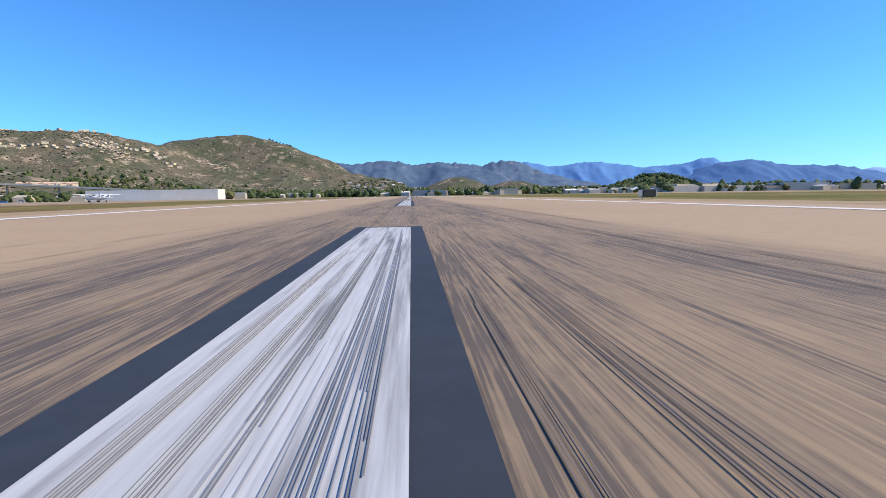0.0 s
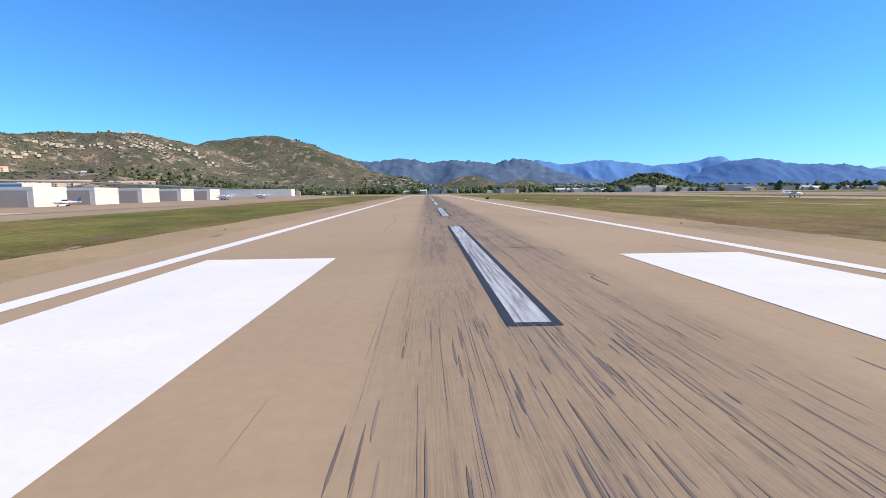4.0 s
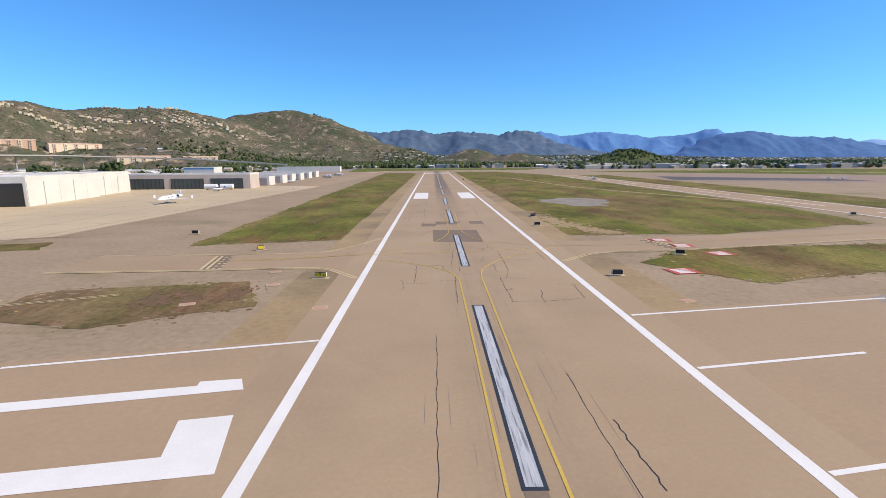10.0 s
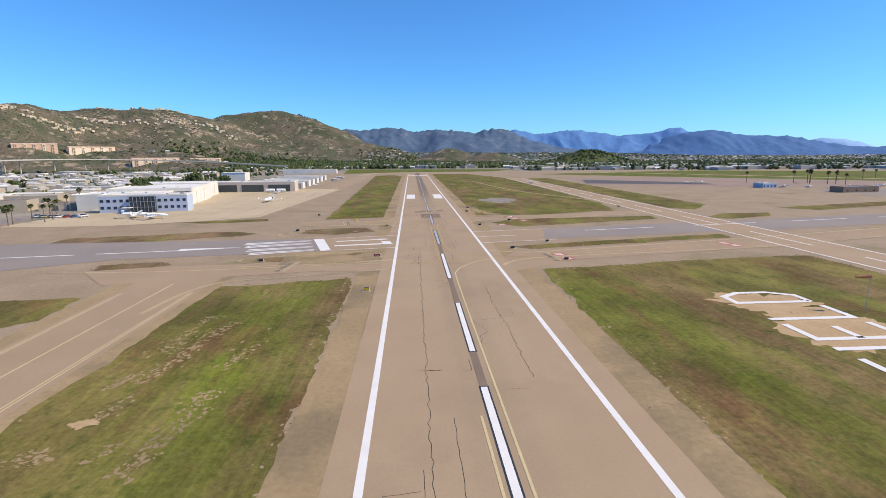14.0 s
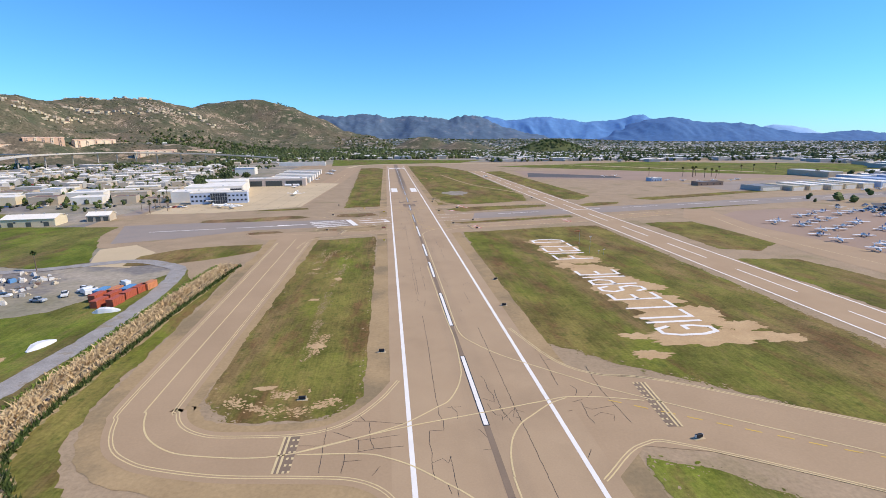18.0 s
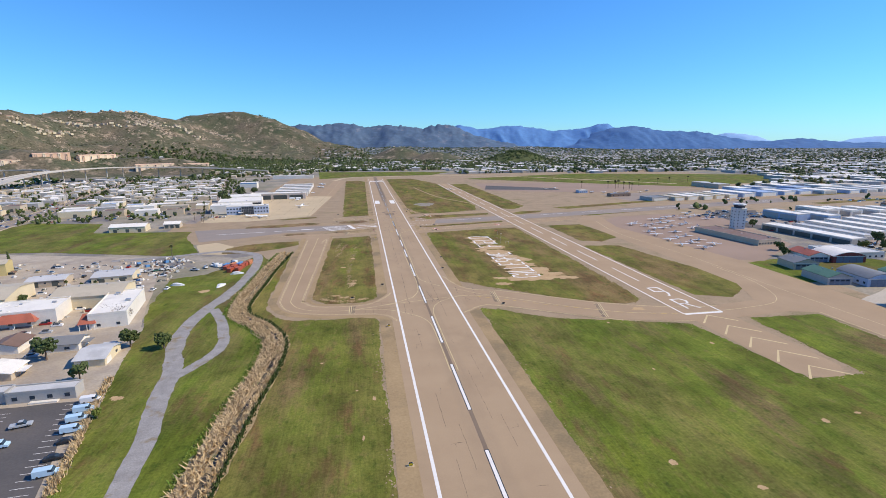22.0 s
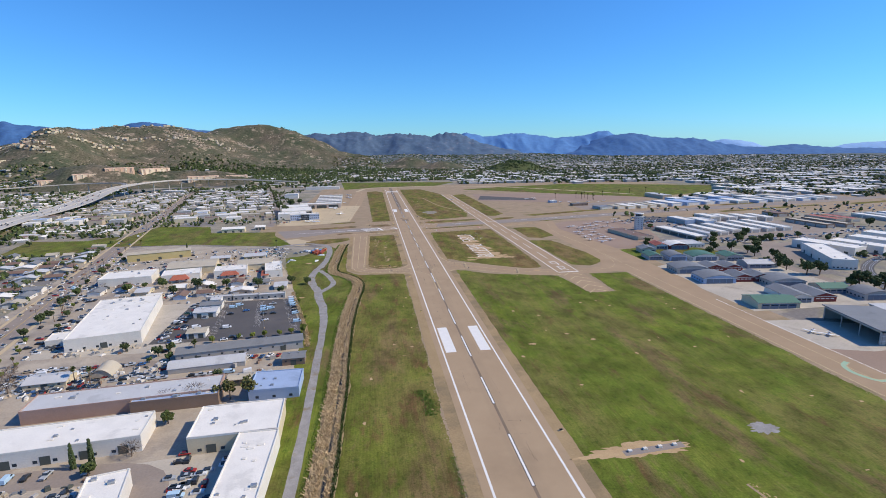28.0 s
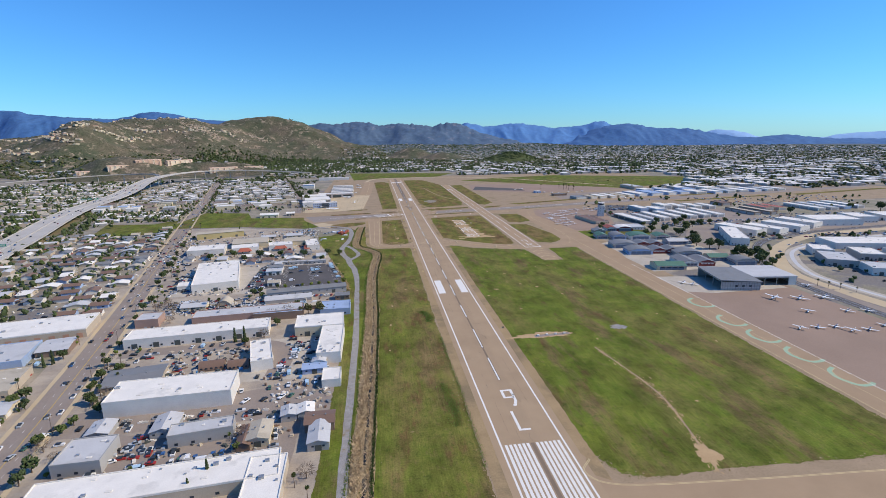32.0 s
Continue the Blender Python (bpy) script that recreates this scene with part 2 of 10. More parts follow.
def runway_material(name, a, b, rubber):
    """Tan asphalt with tyre rubber streaked along it near the middle of the touchdown stretch."""
    m = material(name, a, b, 0.06, 3.0, 0.9, bump=0.01, spread=0.07, c=tuple(v * 0.86 for v in b), cscale=0.035, cut=(0.52, 0.75))
    n, ln = m.node_tree.nodes, m.node_tree.links
    bsdf = n["Principled BSDF"]
    base = bsdf.inputs["Base Color"].links[0].from_socket
    geo = n.new("ShaderNodeNewGeometry")
    xyz = n.new("ShaderNodeSeparateXYZ")
    ln.new(geo.outputs["Position"], xyz.inputs[0])

    def op(kind, x, y=None):
        k = n.new("ShaderNodeMath")
        k.operation = kind
        for i, v in enumerate((x, y)):
            if v is None:
                continue
            if isinstance(v, (int, float)):
                k.inputs[i].default_value = v
            else:
                ln.new(v, k.inputs[i])
        return k.outputs[0]

    def span(v, lo, hi, p=0.0, q=1.0):
        r = n.new("ShaderNodeMapRange")
        r.interpolation_type = "SMOOTHSTEP"
        r.inputs[1].default_value, r.inputs[2].default_value, r.inputs[3].default_value, r.inputs[4].default_value = lo, hi, p, q
        ln.new(v, r.inputs[0])
        return r.outputs[0]

    def streak(sx, sy, seed):
        mp = n.new("ShaderNodeMapping")
        mp.inputs["Scale"].default_value = (sx, sy, 1)
        mp.inputs["Location"].default_value = (seed, seed, 0)
        ln.new(geo.outputs["Position"], mp.inputs["Vector"])
        t = n.new("ShaderNodeTexNoise")
        t.inputs["Scale"].default_value, t.inputs["Detail"].default_value, t.inputs["Roughness"].default_value = 1.0, 3.0, 0.6
        ln.new(mp.outputs[0], t.inputs["Vector"])
        return t.outputs["Fac"]

    ax = op("ABSOLUTE", op("ADD", op("SUBTRACT", xyz.outputs[0], 0.55), op("MULTIPLY", op("SUBTRACT", streak(0.02, 0.02, 3.0), 0.5), 1.6)))
    across = span(ax, 2.7, 4.9, 1.0, 0.0)
    along = op("MAXIMUM", span(xyz.outputs[1], -190, -20, 0.12, 1.0), span(xyz.outputs[1], -330, -230, 0.0, 0.12))
    zone = op("MULTIPLY", across, along)
    s1 = span(streak(2.6, 0.07, 0.0), 0.43, 0.60, 0.0, 0.84)
    s2 = span(streak(8.5, 0.15, 7.0), 0.45, 0.64, 0.0, 0.72)
    s3 = span(streak(46.0, 0.8, 2.0), 0.38, 0.62, -0.34, 0.5)
    both = op("ADD", op("MAXIMUM", op("MULTIPLY", op("MAXIMUM", s1, s2), 0.9), 0.5), op("MULTIPLY", s3, op("MAXIMUM", s1, 0.5)))
    patch = span(streak(0.7, 0.22, 11.0), 0.34, 0.66, 0.78, 1.22)
    grit = span(streak(14.0, 5.0, 5.0), 0.3, 0.7, 0.9, 1.18)
    fac = op("MULTIPLY", op("MULTIPLY", op("MULTIPLY", both, patch), grit), zone)
    k = n.new("ShaderNodeMix")
    k.data_type = "RGBA"
    ln.new(fac, k.inputs[0])
    ln.new(base, k.inputs[6])
    k.inputs[7].default_value = (*rubber, 1)
    ln.new(k.outputs[2], bsdf.inputs["Base Color"])
    return m


M["runway"] = runway_material("streaked_runway_asphalt", (0.403, 0.290, 0.180), (0.372, 0.264, 0.163), (0.108, 0.088, 0.074))
M["town"] = material("town_ground", (0.37, 0.315, 0.25), (0.195, 0.182, 0.118), 0.02, 0.5, 0.95, spread=0.25, c=(0.20, 0.18, 0.165), cscale=0.016, cut=(0.5, 0.56))
# blue-grey base colour carries the distance haze over the far town
M["hazetown"] = material("haze_tinted_town_ground", (0.115, 0.130, 0.130), (0.085, 0.105, 0.095), 0.02, 0.3, 0.95, spread=0.25)
M["yardmix"] = material("patchy_yard_paving", (0.46, 0.39, 0.305), (0.36, 0.295, 0.225), 0.045, 1.2, 0.92, spread=0.16, c=(0.27, 0.23, 0.195), cscale=0.05, cut=(0.48, 0.7))
M["freeway"] = material("freeway_concrete", (0.50, 0.465, 0.42), (0.43, 0.40, 0.36), 0.02, 0.8, 0.9, spread=0.1)
M["white"] = material("white_paint", (0.80, 0.765, 0.72), (0.74, 0.705, 0.66), 0.3, 6.0, 0.7, spread=0.05)
M["worn"] = material("worn_white_paint", (0.516, 0.525, 0.542), (0.404, 0.408, 0.421), 0.6, 5.0, 0.75, spread=0.16, stretch=(8, 0.3, 1), c=(0.189, 0.185, 0.189), cscale=0.7, cut=(0.50, 0.64))
M["yellow"] = material("yellow_paint", (0.60, 0.40, 0.075), (0.52, 0.36, 0.10), 0.4, 5.0, 0.7, spread=0.12)
M["paleyellow"] = material("faded_yellow_paint", (0.62, 0.49, 0.26), (0.55, 0.43, 0.24), 0.3, 4.0, 0.7, spread=0.1)
M["redpaint"] = material("red_pavement_paint", (0.52, 0.11, 0.065), (0.45, 0.10, 0.06), 0.5, 4.0, 0.75, spread=0.12)
M["greenpaint"] = material("faded_green_paint", (0.30, 0.46, 0.31), (0.36, 0.45, 0.31), 0.5, 4.0, 0.75, spread=0.1)
M["black"] = material("black_paint", (0.026, 0.034, 0.048), (0.036, 0.043, 0.056), 0.5, 6.0, 0.8, spread=0.15)
M["rubber_grey"] = material("grey_rubber_smears", (0.26, 0.26, 0.275), (0.36, 0.36, 0.375), 0.6, 4.0, 0.9, spread=0.15, stretch=(4, 0.4, 1))
M["skidgrey"] = material("rubber_on_paint", (0.15, 0.15, 0.16), (0.24, 0.24, 0.25), 0.6, 4.0, 0.9, spread=0.2, stretch=(4, 0.4, 1))
M["rubber"] = material("tyre_rubber_marks", (0.13, 0.105, 0.09), (0.20, 0.16, 0.13), 0.6, 4.0, 0.9, spread=0.15, stretch=(4, 0.4, 1))
M["tar"] = material("crack_sealant", (0.032, 0.025, 0.022), (0.05, 0.04, 0.034), 0.5, 6.0, 0.6, spread=0.12)
M["glass"] = material("dark_window_glass", (0.03, 0.045, 0.06), (0.05, 0.06, 0.075), 0.3, 2.0, 0.12, spread=0.05)
M["bark"] = material("bark", (0.14, 0.10, 0.07), (0.20, 0.15, 0.11), 0.8, 6.0, 0.95, spread=0.2)
M["steel"] = material("galvanised_steel", (0.45, 0.46, 0.47), (0.38, 0.39, 0.40), 0.4, 5.0, 0.45, 0.6, spread=0.08)
M["tyre"] = material("tyre", (0.025, 0.025, 0.027), (0.03, 0.03, 0.03), 1, 8, 0.85)


def paint(name, c, rough=0.6, metal=0.0, rand=0.0, spread=0.07, c2=None, cscale=0.15):
    d = tuple(v * 0.9 for v in c)
    M[name] = material(name, c, d, 0.12, 2.0, rough, metal, spread=spread, rand=rand, c=c2, cscale=cscale)
    return M[name]


for nm, cc in dict(roof_white=(0.84, 0.79, 0.71), roof_pale=(0.56, 0.55, 0.54), roof_blue=(0.36, 0.45, 0.62), roof_grey=(0.225, 0.225, 0.225), roof_tan=(0.52, 0.45, 0.34),
                   roof_red=(0.42, 0.13, 0.08), roof_brown=(0.22, 0.14, 0.10), roof_green=(0.10, 0.20, 0.14), wall_white=(0.76, 0.71, 0.63), wall_tan=(0.52, 0.43, 0.32),
                   wall_pink=(0.42, 0.28, 0.22), wall_grey=(0.42, 0.40, 0.37), wall_blue=(0.36, 0.45, 0.60), wall_cream=(0.66, 0.56, 0.38), wall_yellow=(0.55, 0.44, 0.20), wall_brown=(0.26, 0.18, 0.13),
                   wall_terra=(0.52, 0.30, 0.20), container_red=(0.42, 0.10, 0.055), container_orange=(0.55, 0.22, 0.10), container_blue=(0.12, 0.28, 0.52), dark_open=(0.035, 0.038, 0.04),
                   door_dark=(0.09, 0.10, 0.09), sign_yellow=(0.72, 0.52, 0.03), sign_black=(0.02, 0.02, 0.022), aircraft_white=(0.82, 0.82, 0.82), tower_grey=(0.62, 0.62, 0.60)).items():
    paint(nm, cc, spread=0.1, c2=tuple(v * 0.8 for v in cc) if nm.startswith("roof") else None, cscale=0.09)
M["mud"] = material("ditch_mud", (0.15, 0.115, 0.075), (0.09, 0.075, 0.05), 0.3, 2.0, 0.9, bump=0.05, spread=0.2)
M["water"] = material("dark_water", (0.02, 0.025, 0.03), (0.03, 0.035, 0.035), 0.5, 2.0, 0.08, spread=0.05)
M["reed"] = material("dry_reeds", (0.60, 0.455, 0.265), (0.46, 0.335, 0.185), 0.35, 1.5, 0.95, spread=0.3)
M["straw"] = material("trampled_straw", (0.40, 0.295, 0.165), (0.27, 0.195, 0.10), 0.3, 2.5, 0.95, bump=0.08, spread=0.35, c=(0.10, 0.13, 0.03), cscale=0.12, cut=(0.56, 0.66))
M["darkweed"] = material("dark_weeds", (0.045, 0.075, 0.016), (0.075, 0.095, 0.025), 0.4, 2.0, 0.95, spread=0.3)
M["weed"] = material("rank_weeds", (0.13, 0.22, 0.03), (0.18, 0.23, 0.05), 0.4, 2.0, 0.95, spread=0.3)
M["dryslope"] = material("dry_verge", (0.24, 0.175, 0.10), (0.13, 0.125, 0.05), 0.03, 0.6, 0.95, bump=0.05, spread=0.22)

# ---- builders ----
def mesh_of(bm, name, mat, smooth=False):
    me = bpy.data.meshes.new(name)
    bm.to_mesh(me)
    bm.free()
    for k in (mat if isinstance(mat, (list, tuple)) else [mat]):
        me.materials.append(M[k])
    if smooth:
        me.shade_smooth()
    return me


def part(name, bm, mat, parent=None, label="", smooth=False):
    ob = new(name, mesh_of(bm, name, mat, smooth))
    ob.parent = parent
    return tagged(ob, label)


def thing(name, at, turn=0.0, label="", category="", group="", kind=""):
    if label and len(label.split()) < 4:
        label += " near the airfield"
    ob = new(name)
    ob.matrix_world = pose(*at, 0, 0, turn)
    return tagged(ob, label, category, group, kind)


def box(bm, x0, x1, y0, y1, z0, z1, bevel=0.0):
    r = bmesh.ops.create_cube(bm, size=1.0, matrix=Matrix.Translation(((x0 + x1) / 2, (y0 + y1) / 2, (z0 + z1) / 2)) @ Matrix.Diagonal((x1 - x0, y1 - y0, z1 - z0, 1)))
    if bevel:
        es = list({e for v in r["verts"] for e in v.link_edges})
        bmesh.ops.bevel(bm, geom=es, offset=bevel, segments=2, profile=0.6, affect="EDGES")
    return r["verts"]


def boxm(*a, **k):
    bm = bmesh.new()
    box(bm, *a, **k)
    return bm


def tube(bm, p, q, r0, r1=None, n=8, caps=True):
    p, q = Vector(p), Vector(q)
    d = q - p
    m = Matrix.Translation((p + q) / 2) @ d.to_track_quat("Z", "Y").to_matrix().to_4x4()
    return bmesh.ops.create_cone(bm, cap_ends=caps, segments=n, radius1=r0, radius2=r0 if r1 is None else r1, depth=d.length, matrix=m)["verts"]


def tubem(*a, **k):
    bm = bmesh.new()
    tube(bm, *a, **k)
    return bm


def ragged(pts, step, amp, seed=0):
    """A closed outline with its sides broken into steps and shaken sideways."""
    out = []
    n = len(pts)
    for i in range(n):
        a, b = Vector((*pts[i], 0)), Vector((*pts[(i + 1) % n], 0))
        k = max(1, int((b - a).length / step))
        nn = (b - a).normalized().cross(Vector((0, 0, 1)))
        for j in range(k):
            p = a.lerp(b, j / k)
            s = noise.noise((p.x * 0.11 + seed, p.y * 0.11, seed * 1.7)) + 0.6 * noise.noise((p.x * 0.5 + seed, p.y * 0.5, 3.1)) + 0.5 * noise.noise((p.x * 1.3, p.y * 1.3 + seed, 7.7))
            q = p + nn * s * amp
            out.append((q.x, q.y))
    return out


def sheet_bm(pts, z, thick=0.0):
    bm = bmesh.new()
    vs = [bm.verts.new((x, y, z)) for x, y in pts]
    f = bm.faces.new(vs)
    f.normal_update()
    if f.normal.z < 0:
        f.normal_flip()
    bmesh.ops.triangulate(bm, faces=[f])
    return bm


def sheet(name, pts, z, mat, label="", kind="structure", parent=None, step=0, amp=0, seed=0, category=""):
    if step:
        pts = ragged(pts, step, amp, seed)
    ob = part(name, sheet_bm(pts, z), mat, parent, label)
    if parent is None:
        tagged(ob, "", category, "", kind)
    return ob


def smooth_line(pts, n=6):
    """Points along a rounded line through the given ones."""
    p = [Vector((*q, 0)) if len(q) == 2 else Vector(q) for q in pts]
    p = [p[0] * 2 - p[1]] + p + [p[-1] * 2 - p[-2]]
    out = []
    for i in range(1, len(p) - 2):
        a, b, c, d = p[i - 1:i + 3]
        for k in range(n):
            t = k / n
            out.append(0.5 * (2 * b + (c - a) * t + (2 * a - 5 * b + 4 * c - d) * t * t + (3 * b - a - 3 * c + d) * t ** 3))
    out.append(p[-2])
    return out


def ribbon_bm(pts, width, z, bm=None, dash=None, shift=0.0):
    """A flat band along a line; dash: (on, off) metres; shift: sideways."""
    bm = bm or bmesh.new()
    pts = [Vector((q[0], q[1], 0)) for q in pts]
    if dash:
        cut, total = [], 0.0
        for a, b in zip(pts, pts[1:]):
            k = max(1, int((b - a).length / 0.3))
            cut += [a.lerp(b, j / k) for j in range(k)]
        pts, cum = cut, [0.0]
        for a, b in zip(pts, pts[1:]):
            cum.append(cum[-1] + (b - a).length)
    side = []
    for i, p in enumerate(pts):
        d = (pts[min(i + 1, len(pts) - 1)] - pts[max(i - 1, 0)]).normalized()
        s = Vector((d.y, -d.x, 0))
        side.append((p + s * (shift - width / 2), p + s * (shift + width / 2)))
    prev = None
    for i, (l, r) in enumerate(side):
        if dash and cum[i] % (dash[0] + dash[1]) > dash[0]:
            prev = None
            continue
        cur = (bm.verts.new((l.x, l.y, z)), bm.verts.new((r.x, r.y, z)))
        if prev:
            bm.faces.new((prev[0], prev[1], cur[1], cur[0]))
        prev = cur
    bmesh.ops.recalc_face_normals(bm, faces=bm.faces)
    for f in bm.faces:
        if f.normal.z < 0:
            f.normal_flip()
    return bm


def line(name, pts, width, z, mat, parent, dash=None, rounded=0, shift=0.0, label=""):
    return part(name, ribbon_bm(smooth_line(pts, rounded) if rounded else pts, width, z, dash=dash, shift=shift), mat, parent, label)

# ---- ground ----
STREET = [(-204, -1130), (-235, -950), (-243, -905), (-259, -825), (-293, -668), (-333, -491), (-382, -275), (-404, -169), (-543, 465), (-600, 720)]


def street_x(y):
    """Where the middle of the long street lies at y."""
    for (xa, ya), (xb, yb) in zip(STREET, STREET[1:]):
        if y <= yb:
            break
    return xa + (xb - xa) * (y - ya) / (yb - ya)


def offset_line(pts, d):
    """A line beside the given one, d metres to its right."""
    ps = smooth_line(pts, 6)
    out = []
    for i, p in enumerate(ps):
        t = (ps[min(i + 1, len(ps) - 1)] - ps[max(i - 1, 0)]).normalized()
        out.append((p.x + t.y * d, p.y - t.x * d))
    return out


gm = bmesh.new()
bmesh.ops.create_grid(gm, x_segments=60, y_segments=60, size=4900, matrix=Matrix.Translation((0, 900, -0.12)))
ground = tagged(part("ground", gm, "town", None, "dusty town ground with dry weeds and paving"), kind="structure", category="ground")

industrial = sheet("industrial_yards", [(-300, -1130), (-262, -920), (-318, -640), (-372, -396), (-300, -392), (-180, -424), (-166, -450), (-147, -513), (-128, -580), (-112, -640), (-93, -740), (-91, -1000), (-91, -1130)], -0.10, "yardmix", "patchy concrete and dirt yards between the workshops", step=9, amp=1.0, category="yard")
airfield = sheet("airfield_ground", [(-66, -1130), (-66, -650), (-84, -560), (-104, -430), (-150, -385), (-205, -372), (-215, -260), (-190, -232), (-185, 420), (-40, 470), (760, 470), (900, 60), (1180, 20), (1190, -300), (760, -306), (640, -298), (524, -310), (404, -334), (330, -345), (235, -520), (222, -700), (225, -1130)],
                 -0.06, "verge", "bare tan earth between the runways and grass", step=14, amp=1.2, category="ground")
GRASS = [
    ("grass_strip", "midgrass", [(-75, -1130), (-73.5, -1000), (-72, -900), (-70.5, -800), (-70, -700), (-67, -640), (-62, -612), (-64, -597), (-69.5, -577), (-58, -577), (-47.8, -578), (-32.5, -577.8), (-26.4, -580.2), (-24.4, -586), (-24.8, -598), (-24.6, -1130)], "green and brown rough grass beside the runway", 1),
    ("grass_strip", "grass", [(-57, -547), (-59.2, -532), (-58.6, -480), (-59.4, -377), (-25, -369.5), (-23.2, -470), (-23.5, -514), (-24, -550), (-29, -553.5), (-36, -557), (-50, -555)], "rough grass with a worn dirt track", 2),
    ("grass_strip", "grass", [(26, -364), (89, -354), (113, -352), (112, -450), (111, -560), (109, -576), (104, -581), (95, -581.5), (82, -578), (71, -572), (62.7, -560.5), (50.4, -550.5), (36.6, -539), (23, -524), (21.6, -507), (24, -445)], "rough grass round the painted field name", 3),
    ("grass_field", "lush", [(25.5, -575.5), (36, -579.8), (45.3, -588.3), (55, -594.5), (66, -598), (84, -603), (112, -613), (119, -667), (140, -667), (143, -610), (178, -612), (177, -1018), (149.7, -1018.5), (76.6, -1015.6), (40.3, -1016.4), (30.2, -1012.0), (25.1, -1001.6), (17.9, -969.4), (25, -590)], "wide green field between runway and taxiway", 4),
    ("grass_strip", "grass", [(146, -348), (180, -347), (184, -415), (160, -432), (145, -424)], "rough grass island between taxiways", 5),
    ("grass_strip", "grass", [(138, -444), (166, -449), (182, -540), (178, -566), (158, -582), (141, -574)], "rough grass island between taxiways", 6),
    ("grass_strip", "grass", [(-52, -249), (-22, -243), (-20, 250), (-40, 300), (-64, 280)], "rough green grass beside the runway", 7),
    ("grass_strip", "grass", [(24.5, 330), (21, -240), (58, -240), (103, -225), (113, -180), (115, 180), (80, 330)], "rough grass between the two runways", 8),
    ("grass_strip", "brown_grass", [(-142, -297), (-84, -285), (-73, -291), (-77, -297), (-125, -313), (-142, -310)], "thin grass island beside the crossing runway", 9),
    ("grass_strip", "grass", [(-133.7, -421.6), (-135.6, -402.8), (-123.2, -390.6), (-103.8, -384.6), (-83.2, -382.8), (-81.7, -398.5), (-94.2, -410.3), (-115.2, -422.5)], "rough grass between the crossing runway and the track", 25),
    ("grass_strip", "grass", [(-88, -500), (-85.8, -442), (-83, -432), (-81.5, -470), (-80, -545), (-77.5, -561), (-72, -571), (-64, -577), (-66, -592), (-72, -585), (-84, -570), (-88.5, -556)], "narrow green strip between ditch and taxiway", 26),
    ("grass_strip", "grass", [(-119, -253), (-82, -243), (-78, -252), (-108, -258)], "thin grass island beside the apron", 10),
    ("grass_strip", "brown_grass", [(-55, -293), (-54, -283), (-30, -278), (-25, -290), (-39, -297)], "brown grass island between taxiways", 11),
    ("grass_strip", "brown_grass", [(-58, -347), (-57, -342), (-40, -338), (-36, -343), (-47, -348)], "brown grass island between taxiways", 12),
    ("grass_strip", "brown_grass", [(-100, -348), (-84, -345), (-80, -349), (-85, -355), (-98, -356)], "brown grass island between taxiways", 13),
    ("grass_strip", "grass", [(28, -269), (40, -256), (112, -252), (109, -263), (38, -282)], "long grass island beside the crossing runway", 14),
    ("grass_strip", "grass", [(25, -329), (40, -325), (111, -310), (110, -318), (31, -334)], "long grass island beside the crossing runway", 15),
    ("grass_strip", "grass", [(136, -259), (152, -246), (180, -244), (171, -258), (142, -267)], "small grass island between taxiways", 16),
    ("grass_strip", "grass", [(139, -215), (139, 150), (170, 160), (172, -200), (150, -226)], "rough grass beside the second runway", 17),
    ("grass_strip", "grass", [(200, -222), (480, -140), (486, -150), (215, -236)], "grass strip beside the crossing runway", 18),
    ("grass_strip", "grass", [(600, -168), (900, -108), (904, -117), (604, -180)], "grass strip beside the crossing runway", 27),
    ("grass_strip", "grass", [(540, -248), (780, -204), (784, -216), (545, -262)], "grass strip beside the crossing runway", 28),
    ("grass_strip", "grass", [(850, -200), (1150, -140), (1154, -156), (855, -218)], "grass strip beside the crossing runway", 29),
    ("grass_strip", "grass", [(205, -284), (330, -252), (334, -262), (208, -296)], "grass strip beside the crossing runway", 19),
    ("grass_field", "lush", [(-390, -385), (-372, -228), (-294, -248), (-276, -306), (-188, -316), (-182, -348), (-153, -412), (-167, -423), (-270, -390)], "open green field beside the town", 20),
    ("grass_field", "lush", [(-473.9, -407.6), (-494.0, -326.8), (-418.5, -337.2), (-394.7, -294.4), (-373.6, -391.3), (-394.9, -425.1), (-442.0, -444.3)], "green wedge between the houses and the freeway", 24),
    ("grass_field", "lush", [(190, 290), (330, 350), (520, 400), (900, 255), (815, 85), (552, -2), (420, 100)], "open green field past the far ramp", 21),
    ("grass_field", "lush", [(-150, 650), (215, 570), (140, 440), (-30, 425), (-125, 365)], "open green field past the runway end", 22),
    ("grass_field", "lush", [(-98, -740), (-104.6, -684), (-109, -661), (-118, -624), (-127.8, -576), (-138, -540), (-141, -516), (-146, -490), (-128, -482), (-104, -430), (-96, -450), (-84, -430), (-94, -520), (-92, -560), (-69, -610), (-69, -1130), (-100, -1130), (-93, -880)], "grass bank beside the gravel track", 23),
]
for nm, mt, pts, lab, sd_ in GRASS:
    sheet(nm, pts, -0.03 + sd_ * 0.0004, mt, lab, step=1.5, amp=1.15 if mt != "lush" else 1.0, seed=sd_ * 3.3, category="grass")

# bare soil patches
def blotch(name, x, y, rx, ry, mat, seed, label, z=-0.005, n=96, turn=0.0):
    pts = []
    for i in range(n):
        a = i / n * math.tau
        c_, s_ = math.cos(a), math.sin(a)
        k = 1 + sum(w * noise.noise((c_ * f + seed * 7.1, s_ * f, seed * 2.3)) for f, w in ((1.0, 0.45), (2.6, 0.34), (6.0, 0.26), (13.0, 0.16)))
        u, v = rx * k * math.cos(a), ry * k * math.sin(a)
        pts.append((x + u * math.cos(turn) - v * math.sin(turn), y + u * math.sin(turn) + v * math.cos(turn)))
    return sheet(name, pts, z, mat, label, category="bare soil")


